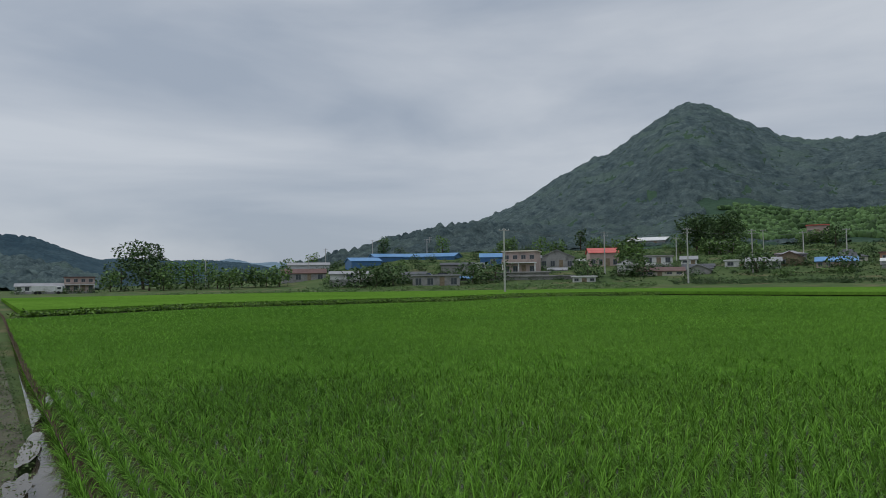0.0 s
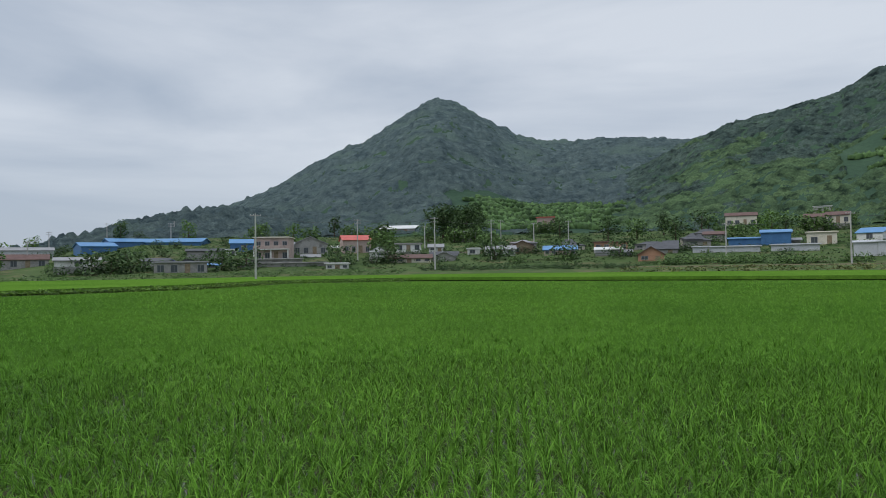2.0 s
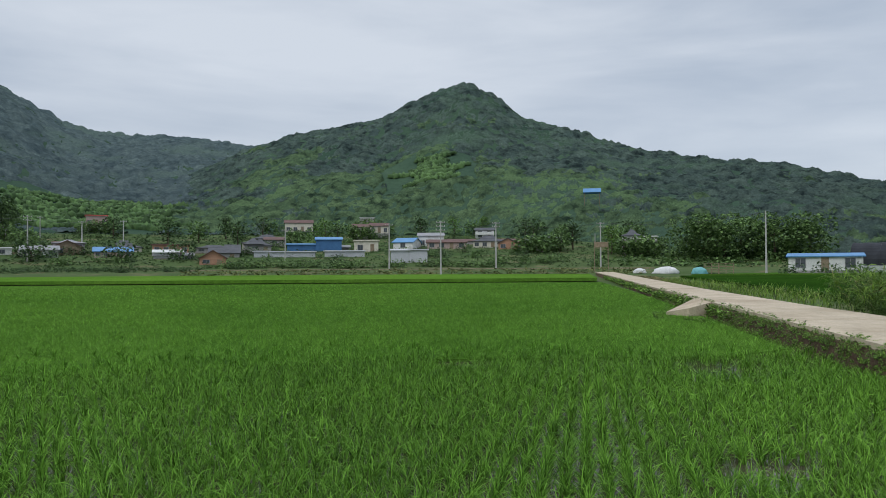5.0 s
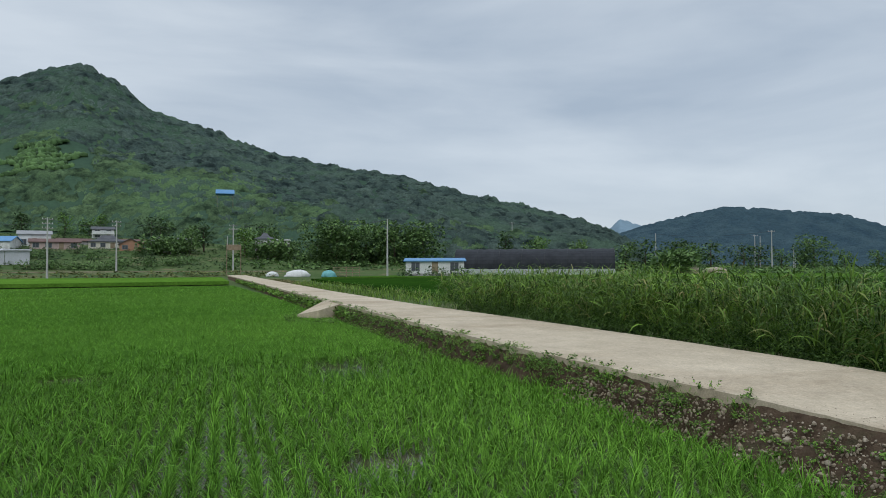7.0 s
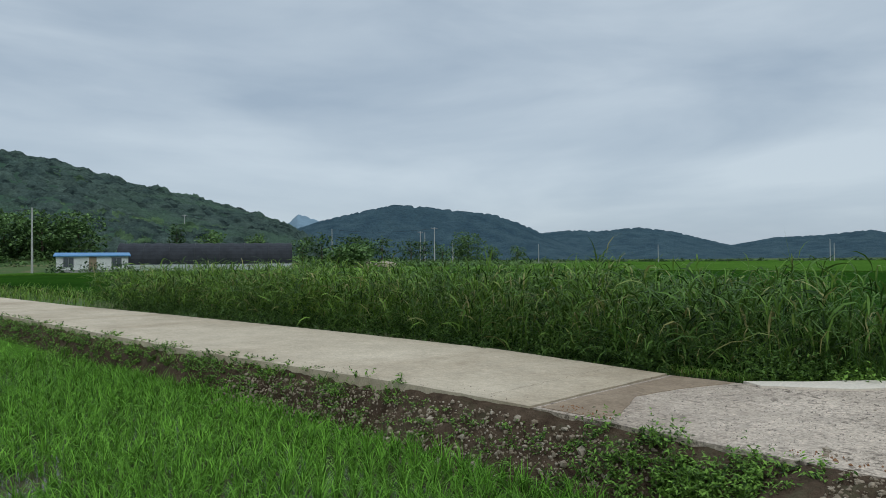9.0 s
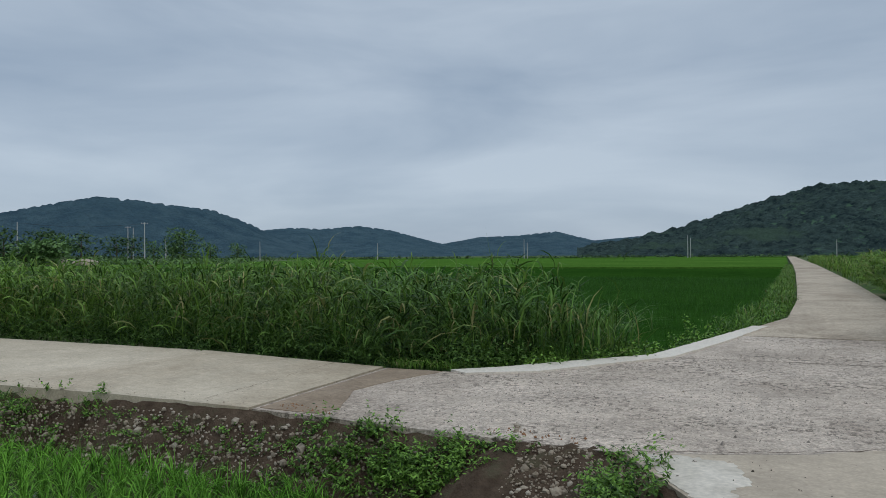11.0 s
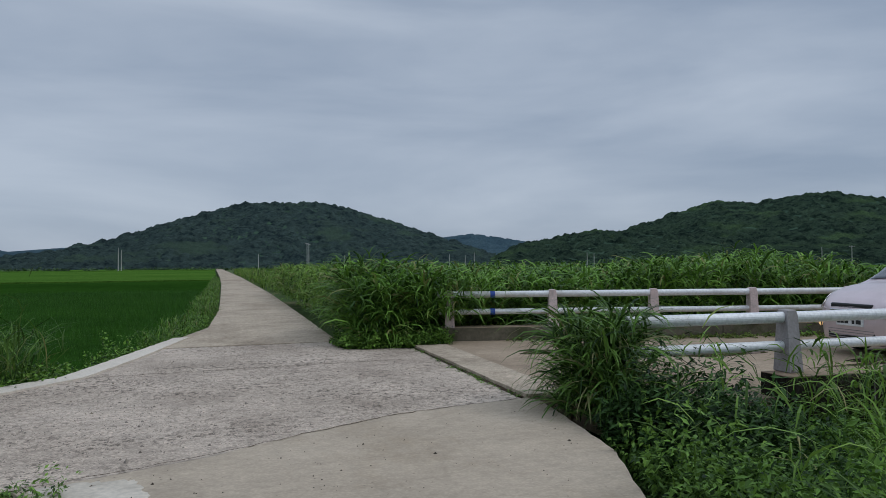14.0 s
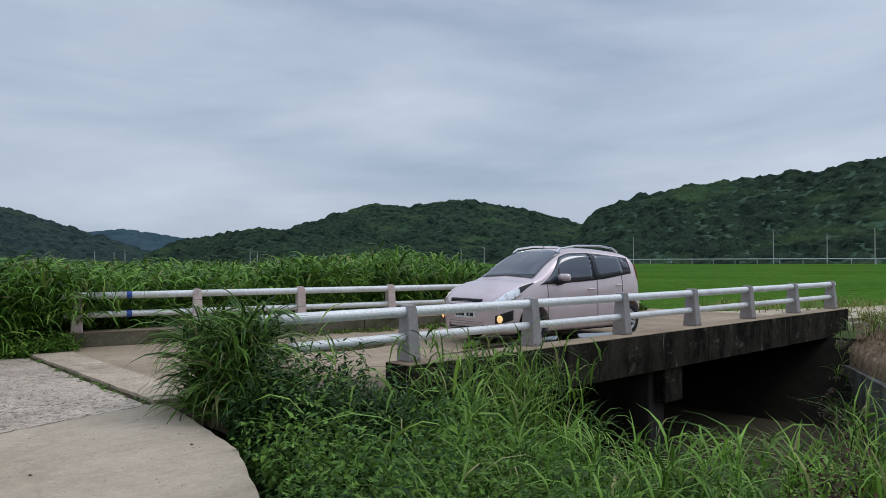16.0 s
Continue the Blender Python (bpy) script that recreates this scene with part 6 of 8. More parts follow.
        part("headlight_surround", patch(lambda s, t: (1.60 - 0.50 * s, 4.38 + 0.80 * s + (0.80 - 0.62 * s) * t), 8, 5, 0.009, False, s_), BLACK, car)
        fog_bezel = part("fog_lamp", patch(lambda s, t: (1.82 - 0.26 * s, 2.2 + 0.35 * s + 0.9 * t * (0.75 + 0.25 * s)), 5, 5, 0.008, False, s_), BLACK, car)
        p = skin(1.765, 2.60, 0.02)
        bm = bmesh.new()
        bmesh.ops.create_uvsphere(bm, u_segments=12, v_segments=8, radius=0.062, matrix=Matrix.Translation((p.x, p.y * s_, p.z)) @ Matrix.Diagonal((0.6, 0.95, 0.95, 1)))
        part("bulb", bm, AMBER, fog_bezel, "lit amber lamp")
        part("tail_light", patch(lambda s, t: (-1.55 - 0.09 * s, 4.9 + 0.8 * t), 4, 4, 0.01, False, s_), TAIL, car)
        # mirror
        bm = bmesh.new()
        box(bm, (0.46, 0.90 * s_ - 0.11, 0.98), (0.59, 0.90 * s_ + 0.11, 1.10), 0.045)
        for f in bm.faces:
            f.smooth = True
        m = part("mirror", bm, PAINT, car)
        part("mirror_arm", tube(bmesh.new(), (0.56, 0.75 * s_, 0.95), (0.54, 0.90 * s_, 0.985), 0.05, 0.05, 8), BLACK, m)
        part("mirror_foot", boxed((0.465, 0.90 * s_ - 0.10, 0.955), (0.58, 0.90 * s_ + 0.10, 0.99), 0.02), BLACK, m)
        # roof rail
        bm = bmesh.new()
        pts = [(0.32, 1.44), (0.22, 1.505), (-0.2, 1.555), (-0.8, 1.555), (-1.15, 1.515), (-1.28, 1.45)]
        for (x0, z0), (x1, z1) in zip(pts, pts[1:]):
            tube(bm, (x0, 0.53 * s_, z0), (x1, 0.53 * s_, z1), 0.018, seg=8)
        part("roof_rail", bm, CHROME, car, "silver roof rail")
        part("wiper", tube(bmesh.new(), (0.98, 0.10 * s_ + 0.1, 1.075), (0.93, 0.10 * s_ + 0.52, 1.085), 0.010, 0.007, 6), BLACK, car)
    # nose
    part("grille", boxed((1.80, -0.38, 0.65), (1.89, 0.38, 0.725), 0.02), BLACK, car)
    part("grille_bar", boxed((1.83, -0.40, 0.60), (1.895, 0.40, 0.645), 0.014), CHROME, car, "chrome grille bar")
    bm = bmesh.new()
    bmesh.ops.create_uvsphere(bm, u_segments=12, v_segments=8, radius=0.05, matrix=Matrix.Translation((1.895, 0, 0.625)) @ Matrix.Diagonal((0.25, 1.3, 0.6, 1)))
    part("badge", bm, CHROME, car)
    lower = part("lower_grille", boxed((1.80, -0.44, 0.235), (1.885, 0.44, 0.40), 0.02), BLACK, car)
    for i in range(4):
        part("slat", boxed((1.86, -0.42, 0.255 + i * 0.036), (1.895, 0.42, 0.265 + i * 0.036)), POST_GREY, lower)
    plate = part("number_plate", boxed((1.885, -0.255, 0.42), (1.908, 0.255, 0.54), 0.006), PLATE, car, "white number plate with dark bars")
    for y, w in ((0.17, 0.09), (0.075, 0.05), (-0.05, 0.07), (-0.13, 0.06), (-0.20, 0.05)):
        part("bar", boxed((1.905, y - w / 2, 0.452), (1.911, y + w / 2, 0.508)), BLACK, plate)
    part("antenna", tube(bmesh.new(), (0.12, 0, 1.49), (0.05, 0, 1.60), 0.008, 0.004, 6), BLACK, car)
    # wheels
    for x in (WHEEL_F, WHEEL_R):
        for s_ in (1, -1):
            w = empty("wheel", x, 0.70 * s_, 0.285, 0)
            w.parent = car
            bm = bmesh.new()
            prof = [(0.175, -0.08), (0.235, -0.088), (0.27, -0.075), (0.284, -0.04), (0.284, 0.04), (0.27, 0.075), (0.235, 0.088), (0.175, 0.08)]
            seg = 36
            rows_ = [[bm.verts.new((r * math.cos(2 * math.pi * i / seg), y, r * math.sin(2 * math.pi * i / seg))) for r, y in prof] for i in range(seg)]
            for i in range(seg):
                a, b = rows_[i], rows_[(i + 1) % seg]
                for j in range(len(prof)):
                    q = (j + 1) % len(prof)
                    bm.faces.new((a[j], a[q], b[q], b[j]))
            bmesh.ops.recalc_face_normals(bm, faces=bm.faces)
            part("tyre", bm, DARK, w)
            bm = tube(bmesh.new(), (0, 0.045 * s_, 0), (0, 0.07 * s_, 0), 0.05, seg=14)
            for i in range(7):
                a = 2 * math.pi * i / 7
                c, s2 = math.cos(a), math.sin(a)
                tube(bm, (0.03 * c, 0.062 * s_, 0.03 * s2), (0.17 * c, 0.068 * s_, 0.17 * s2), 0.020, 0.026, 6)
            seg = 28
            ring = [[bm.verts.new((r * math.cos(2 * math.pi * i / seg), y * s_, r * math.sin(2 * math.pi * i / seg))) for r, y in ((0.155, 0.05), (0.176, 0.082), (0.18, 0.05))] for i in range(seg)]
            for i in range(seg):
                a, b = ring[i], ring[(i + 1) % seg]
                for j in range(2):
                    bm.faces.new((a[j], a[j + 1], b[j + 1], b[j]))
            bmesh.ops.recalc_face_normals(bm, faces=bm.faces)
            part("rim", bm, RIM, w, "alloy rim")
            part("hub", tube(bmesh.new(), (0, -0.05 * s_, 0), (0, 0.03 * s_, 0), 0.165, seg=24), DARK, w)
    return car


hatchback = make_car()
hatchback.matrix_basis = pose(9.97, 7.47, 0.022, 0, 0, 174) @ Matrix.Diagonal((0.95, 0.95, 0.985, 1))
tagged(hatchback, "pale pink-silver five-door hatchback stopped on the bridge", "car")

# ---- the village ----
PAINTS = {
    "white": surface("white_render", (0.62, 0.62, 0.60), (0.74, 0.74, 0.72), 0.6, 0.8, 8, 0.2, 0.01, stain=(0.45, 0.44, 0.42)),
    "cream": surface("cream_render", (0.58, 0.54, 0.44), (0.68, 0.64, 0.54), 0.6, 0.8, 8, 0.2, 0.01, stain=(0.44, 0.41, 0.34)),
    "pink": surface("pink_brick", (0.40, 0.30, 0.27), (0.50, 0.39, 0.35), 0.7, 0.85, 12, 0.3, 0.01, stain=(0.32, 0.25, 0.23)),
    "grey": surface("grey_block", (0.26, 0.25, 0.24), (0.38, 0.37, 0.35), 0.6, 0.85, 10, 0.3, 0.01, stain=(0.17, 0.165, 0.16)),
    "brick": surface("orange_brick", (0.36, 0.19, 0.12), (0.46, 0.26, 0.17), 0.7, 0.85, 12, 0.3, 0.01),
    "panel": surface("pale_grey_panel", (0.48, 0.49, 0.51), (0.56, 0.57, 0.60), 0.5, 0.55, 6, 0.1, 0.01, 0.2),
    "blue": surface("blue_sheet_metal", (0.045, 0.13, 0.29), (0.065, 0.18, 0.37), 0.5, 0.5, 9, 0.2, 0.01, 0.1),
    "bright": surface("bright_blue_roofing", (0.085, 0.23, 0.45), (0.12, 0.30, 0.53), 0.5, 0.5, 9, 0.2, 0.01, 0.1),
    "red": surface("red_tile", (0.50, 0.09, 0.07), (0.62, 0.15, 0.12), 0.7, 0.6, 9, 0.3, 0.02),
    "brown": surface("brown_tile", (0.10, 0.055, 0.045), (0.17, 0.095, 0.08), 0.8, 0.75, 9, 0.4, 0.02),
    "dark": surface("dark_grey_tile", (0.05, 0.052, 0.058), (0.10, 0.102, 0.11), 0.8, 0.7, 9, 0.4, 0.02),
    "ash": surface("ash_grey_roof", (0.24, 0.24, 0.245), (0.34, 0.34, 0.345), 0.7, 0.75, 9, 0.3, 0.02),
    "black": surface("black_shade_net", (0.012, 0.014, 0.018), (0.03, 0.033, 0.04), 0.8, 0.8, 14, 0.3, 0.02),
    "wood": surface("weathered_wood", (0.20, 0.15, 0.10), (0.32, 0.25, 0.17), 2.0, 0.85, 20, 0.3, 0.01),
    "teal": surface("teal_tarpaulin", (0.10, 0.32, 0.33), (0.18, 0.44, 0.44), 1.0, 0.6, 9, 0.5, 0.05),
}
POLE_M = surface("grey_pole_concrete", (0.40, 0.39, 0.37), (0.50, 0.49, 0.47), 0.8, 0.85, 14, 0.2, 0.01)
PANE, n_, l_, p_ = shader("window_pane")
p_.inputs["Base Color"].default_value, p_.inputs["Roughness"].default_value = (0.075, 0.085, 0.095, 1), 0.15
SITES, STEEP = [], []


def roof_mesh(kind, w, d, h, rise, over=0.35):
    """Roof bodies with thickness and eaves."""
    bm = bmesh.new()
    X, Y, t = w / 2 + over, d / 2 + over, 0.14
    if kind == "flat":
        return box(box(bm, (-X, -Y, h), (X, Y, h + 0.22), 0.03), (-X + 0.3, -Y + 0.3, h + 0.22), (X - 0.3, Y - 0.3, h + 0.30))
    if kind == "shed":
        pts = [(-X, -Y, h), (X, -Y, h), (X, Y, h + rise), (-X, Y, h + rise)]
        faces = [(0, 1, 2, 3)]
    elif kind == "gable":
        pts = [(-X, -Y, h), (X, -Y, h), (X, 0, h + rise), (-X, 0, h + rise), (X, Y, h), (-X, Y, h)]
        faces = [(0, 1, 2, 3), (3, 2, 4, 5)]
    elif kind == "end":   # gable towards the front
        pts = [(-X, -Y, h), (-X, Y, h), (0, Y, h + rise), (0, -Y, h + rise), (X, Y, h), (X, -Y, h)]
        faces = [(0, 3, 2, 1), (3, 5, 4, 2)]
    else:   # hipped, with a curved sweep at the eaves
        r = max(0.3, X - Y * 0.9)
        pts = [(-X, -Y, h + 0.12), (X, -Y, h + 0.12), (X, Y, h + 0.12), (-X, Y, h + 0.12), (-r - 0.4 * (X - r), -Y * 0.5, h + rise * 0.4), (r + 0.4 * (X - r), -Y * 0.5, h + rise * 0.4),
               (r + 0.4 * (X - r), Y * 0.5, h + rise * 0.4), (-r - 0.4 * (X - r), Y * 0.5, h + rise * 0.4), (-r, 0, h + rise), (r, 0, h + rise)]
        faces = [(0, 1, 5, 4), (1, 2, 6, 5), (2, 3, 7, 6), (3, 0, 4, 7), (4, 5, 9, 8), (5, 6, 9), (6, 7, 8, 9), (7, 4, 8)]
    vs = [bm.verts.new(p) for p in pts]
    for f in faces:
        bm.faces.new([vs[i] for i in f])
    bmesh.ops.recalc_face_normals(bm, faces=bm.faces)
    if sum(f.normal.z for f in bm.faces) < 0:
        bmesh.ops.reverse_faces(bm, faces=bm.faces)
    bmesh.ops.solidify(bm, geom=bm.faces[:], thickness=t)
    return bm


def house(label, az, dist, z, w, h, kind, wall, roof, turn=0, deep=7.0, rise=1.4, storeys=1, wins=3, category="house", name="house"):
    """A house or shed at a bearing and distance, its front towards the valley."""
    x, y = polar(az, dist + deep / 2)
    e = empty(name, x, y, z, -az + turn)
    tagged(e, label, category)
    SITES.append((az, dist, math.degrees(w / dist / 2)))
    rise = 0.3 if kind == "flat" else rise
    wall_h = h - rise
    low = float(np.min(ground_z(np.array([x, polar(az, dist)[0]]), np.array([y, polar(az, dist)[1]])))) - z - 0.6
    if name == "shelter":
        for sx in (-w / 2 + 0.1, w / 2 - 0.1):
            for sy in (-deep / 2 + 0.1, deep / 2 - 0.1):
                part("post", tube(bmesh.new(), (sx, sy, -4.0), (sx, sy, wall_h), 0.06, seg=6), PAINTS["wood"], e)
        part("roof", roof_mesh(kind, w, deep, wall_h, rise), PAINTS[roof], e)
        return e
    part("wall", boxed((-w / 2, -deep / 2, -0.05), (w / 2, deep / 2, wall_h + 0.02), 0.02), PAINTS[wall], e)
    part("foundation", boxed((-w / 2 - 0.1, -deep / 2 - 0.1, min(low, -0.3)), (w / 2 + 0.1, deep / 2 + 0.1, 0.0), 0.02), PAINTS["grey"], e)
    if low < -1.1:
        STEEP.append((az, dist, math.degrees(w / dist / 2), -low))
    if kind in ("gable", "end"):
        bm = bmesh.new()
        ax = (lambda u, zz, v: (v, u, zz)) if kind == "gable" else (lambda u, zz, v: (u, v, zz))
        hw, hv = (deep / 2, w / 2 - 0.02) if kind == "gable" else (w / 2, deep / 2 - 0.02)
        a = [bm.verts.new(ax(u, zz, -hv)) for u, zz in ((-hw, wall_h), (hw, wall_h), (0, wall_h + rise - 0.05))]
        b = [bm.verts.new(ax(u, zz, hv)) for u, zz in ((-hw, wall_h), (hw, wall_h), (0, wall_h + rise - 0.05))]
        bm.faces.new(a), bm.faces.new(b[::-1])
        for i in range(3):
            bm.faces.new((a[i], b[i], b[(i + 1) % 3], a[(i + 1) % 3]))
        bmesh.ops.recalc_face_normals(bm, faces=bm.faces)
        part("gable", bm, PAINTS[wall], e)
    part("roof", roof_mesh(kind, w, deep, wall_h, rise), PAINTS[roof], e)
    fy = -deep / 2
    for s in range(storeys):
        z0 = wall_h * s / storeys + 0.45
        zh = min(1.3, wall_h / storeys - 0.75)
        for i in range(wins if zh > 0.3 else 0):
            cx = (i + 0.5) / wins * w - w / 2
            ww = min(1.3, w / wins * 0.5)
            if s == 0 and i == wins // 2 and wins > 1:
                d = part("door", boxed((cx - 0.5, fy - 0.05, 0.05), (cx + 0.5, fy + 0.02, min(2.05, wall_h - 0.2)), 0.01), PAINTS["wood"], e)
                continue
            win = part("window", boxed((cx - ww / 2 - 0.07, fy - 0.05, z0 - 0.07), (cx + ww / 2 + 0.07, fy + 0.02, z0 + zh + 0.07), 0.01), PAINTS["ash"], e)
            for k in range(2):
                a0 = cx - ww / 2 + k * ww / 2
                part("pane", boxed((a0 + 0.03, fy - 0.06, z0), (a0 + ww / 2 - 0.03, fy + 0.01, z0 + zh)), PANE, win)
        if s:
            part("balcony", boxed((-w / 2 - 0.1, fy - 1.2, wall_h * s / storeys - 0.15), (w / 2 + 0.1, fy, wall_h * s / storeys + 0.05), 0.02), PAINTS["white"], e)
            part("balustrade", boxed((-w / 2, fy - 1.18, wall_h * s / storeys + 0.05), (w / 2, fy - 1.08, wall_h * s / storeys + 0.8), 0.02), PAINTS[wall], e)
            for cx in (-w / 2 + 0.15, 0, w / 2 - 0.15):
                part("column", boxed((cx - 0.12, fy - 1.15, 0), (cx + 0.12, fy - 0.95, wall_h * s / storeys - 0.15)), PAINTS["white"], e)
    return e


def pole(az, dist, z, h, arms=1, box_on=False, lamp=False):
    """A concrete utility pole with crossarms and insulators."""
    x, y = polar(az, dist)
    g = float(ground_z(np.array([x]), np.array([y]))[0])
    e = empty("utility_pole", x, y, z, -az + 25)
    tagged(e, "tapered grey concrete utility pole with crossarms" if arms else "plain grey concrete utility pole", "utility pole", "utility poles of the valley")
    part("shaft", tube(bmesh.new(), (0, 0, min(0, g - z - 0.3)), (0, 0, h), 0.17, 0.095, 10), POLE_M, e)
    for i in range(arms):
        arm = part("crossarm", boxed((-0.85, -0.05, h - 0.35 - i * 0.7), (0.85, 0.05, h - 0.26 - i * 0.7), 0.01), POST_GREY, e)
        for sx in (-0.75, -0.25, 0.25, 0.75):
            part("insulator", tube(bmesh.new(), (sx, 0, h - 0.26 - i * 0.7), (sx, 0, h - 0.08 - i * 0.7), 0.05, 0.03, 7), PAINTS["white"], arm)
    if box_on:
        part("transformer", tube(bmesh.new(), (0.32, 0, h - 2.6), (0.32, 0, h - 1.8), 0.24, seg=12), POST_GREY, e)
    if lamp:
        part("lamp_arm", tube(bmesh.new(), (0, 0, h * 0.62), (0.9, 0, h * 0.66), 0.03, seg=6), POST_GREY, e)
        part("lamp_head", boxed((0.8, -0.1, h * 0.65), (1.25, 0.1, h * 0.68), 0.02), PAINTS["white"], e)
    return Vector((x, y, z + h - 0.2))


def wire(a, b, sag=0.6):
    """A sagging cable between two pole tops."""
    a, b = Vector(a), Vector(b)
    bm = bmesh.new()
    pts = [a.lerp(b, i / 10) - Vector((0, 0, sag * 4 * (i / 10) * (1 - i / 10))) for i in range(11)]
    side = (b - a).cross(Vector((0, 0, 1))).normalized() * 0.014
    up = Vector((0, 0, 0.014))
    loops = [[bm.verts.new(p + o) for o in (side, up, -side, -up)] for p in pts]
    for p, q in zip(loops, loops[1:]):
        for i in range(4):
            bm.faces.new((p[i], q[i], q[(i + 1) % 4], p[(i + 1) % 4]))
    return tagged(part("cable", bm, BLACK), "thin black overhead cable between poles", "cable", "overhead cables")


house("long low white farm building under a pale roof", 175.93, 260, 0.13, 13.2, 2.8, "gable", "white", "ash", wins=6, rise=1.0, deep=9)
house("two-storey brown and white farm building", 178.43, 262, 0.10, 8.8, 4.8, "flat", "pink", "brown", storeys=2, wins=4)
house("brown-roofed house with a low white wall", -165.73, 194, 2.22, 11.4, 3.4, "gable", "grey", "brown", wins=4, rise=1.3)
house("long pale blue-grey warehouse", -165.34, 230, 5.04, 12.9, 3.4, "gable", "panel", "ash", wins=0, rise=1.0, deep=12, category='warehouse')
house("small flat white prefabricated hut", -161.38, 164, 1.67, 5.8, 1.9, "flat", "cream", "white", wins=2)
house("blue sheet-metal workshop with a pale blue roof", -161.11, 215, 5.12, 9.0, 4.2, "gable", "blue", "bright", wins=0, rise=1.2, turn=12, deep=10, category='workshop')
house("blue sheet-metal workshop with a pale blue roof", -158.70, 224, 6.23, 14.0, 4.6, "gable", "blue", "bright", wins=0, rise=1.2, turn=12, deep=12, category='workshop')
house("blue sheet-metal workshop with a pale blue roof", -155.46, 222, 6.38, 15.7, 4.4, "gable", "blue", "bright", wins=0, rise=1.3, turn=-15, deep=12, category='workshop')
house("low grey house with a flat roof", -155.34, 146, 0.51, 9.6, 2.5, "flat", "grey", "ash", wins=4)
house("blue-roofed open shed beside a grey house", -153.22, 157, 1.66, 3.9, 1.1, "shed", "grey", "bright", wins=0, rise=0.5, category='shed')
house("blue sheet-metal shed in the village", -150.77, 197, 5.88, 6.9, 3.5, "gable", "blue", "bright", wins=1, rise=1.2, category='shed')
house("small white outbuilding in the village", -151.66, 186, 4.70, 2.6, 1.7, "flat", "white", "white", wins=1)
house("two-storey pink brick house with white balconies", -148.49, 172, 3.28, 8.1, 5.5, "flat", "pink", "cream", storeys=2, wins=4, turn=-10)
house("retaining wall of grey concrete", -148.40, 162, 2.21, 11.5, 1.4, "flat", "grey", "grey", wins=0, deep=1.2, category='wall', name='retaining_wall')
house("stained grey-brown block wall below the houses", -147.86, 157, 0.48, 18.7, 2.2, "flat", "grey", "grey", wins=0, rise=0.9, deep=1.0, category='wall', name='retaining_wall')
house("long low brown house with a flat dark roof", -155.40, 150, 0.59, 8.1, 1.9, "flat", "pink", "brown", wins=5, rise=0.8, deep=5)
house("small white block house among the roofs", -137.83, 196, 4.52, 5.1, 1.5, "flat", "white", "white", wins=2, rise=0.6, deep=5)
house("low house under a long pale metal roof", -137.86, 186, 3.60, 11.4, 1.3, "shed", "grey", "white", wins=3, rise=0.5, deep=5)
house("small grey house with a dark tiled roof", -135.21, 176, 2.53, 6.1, 2.1, "gable", "grey", "dark", wins=3, rise=0.8, deep=5)
house("narrow brown tin-roofed shed", -133.69, 182, 3.21, 4.5, 1.6, "shed", "grey", "brown", wins=1, rise=0.6, deep=4, category='shed', name='shed')
house("small house under a weathered ash-grey roof", -145.72, 178, 3.04, 4.4, 1.7, "gable", "cream", "ash", wins=2, rise=0.7, deep=5)
house("low open-fronted farm shed with a white roof", -143.34, 205, 6.06, 6.1, 1.6, "shed", "white", "white", wins=0, rise=0.6, deep=4, category='shed', name='shed')
house("brown-roofed house behind the others", -129.01, 205, 6.17, 6.2, 1.9, "gable", "cream", "brown", wins=3, rise=0.8, deep=6)
house("old house with a grey hipped roof", -129.05, 185, 4.56, 6.5, 2.6, "hip", "white", "ash", wins=3, rise=1.0, deep=6)
house("pale metal lean-to shed", -122.31, 170, 3.38, 6.0, 1.9, "shed", "panel", "white", wins=0, rise=0.7, deep=4, category='shed', name='shed')
house("house with a dark grey hipped tile roof", -119.07, 185, 4.72, 8.6, 2.0, "hip", "grey", "dark", wins=3, rise=0.8, deep=6)
house("low grey shed beside the blue workshop", -109.50, 195, 5.28, 4.9, 1.8, "shed", "grey", "ash", wins=0, rise=0.7, deep=4, category='shed', name='shed')
house("long house with a brown tiled roof on the slope", -107.09, 255, 14.49, 12.9, 1.9, "gable", "cream", "brown", wins=5, rise=0.7, deep=6)
house("long low house with a brown roof", -99.88, 212, 7.63, 8.0, 1.6, "gable", "grey", "brown", wins=4, rise=0.7, deep=6)
house("brick house with a brown tiled roof", -95.88, 200, 6.05, 7.1, 2.7, "gable", "brick", "brown", wins=3, rise=1.1, deep=6)
house("low house with a dark tiled roof", -135.18, 178, 3.23, 6.8, 1.8, "gable", "white", "dark", wins=3, rise=0.7, deep=5)
house("old house with a sagging dark tiled roof", -115.11, 215, 7.38, 8.1, 3.3, "hip", "cream", "dark", wins=3, rise=1.3, deep=6)
house("grey gabled house with a broad hipped roof", -145.74, 186, 4.75, 8.6, 4.7, "end", "grey", "ash", wins=4, rise=2.0)
house("pink brick house with a bright red tiled roof", -142.24, 189, 5.00, 7.3, 4.9, "gable", "pink", "red", storeys=1, wins=4, rise=1.4, turn=8)
house("white gable-ended shed in the village", -140.44, 169, 2.90, 4.1, 3.2, "end", "white", "ash", wins=1, rise=1.2, category='shed')
house("white prefabricated hut with a blue window", -143.67, 150, 0.89, 4.7, 1.5, "flat", "white", "white", wins=3, category='hut')
house("house under a tilted pale metal roof", -138.76, 268, 13.43, 13.1, 3.7, "shed", "grey", "white", wins=2, rise=1.6, turn=-12)
house("long low white building on the slope", -133.56, 243, 10.69, 7.3, 2.3, "flat", "white", "white", wins=3)
house("small white gabled house", -135.84, 190, 5.16, 3.8, 2.2, "gable", "white", "ash", wins=2, rise=1.0)
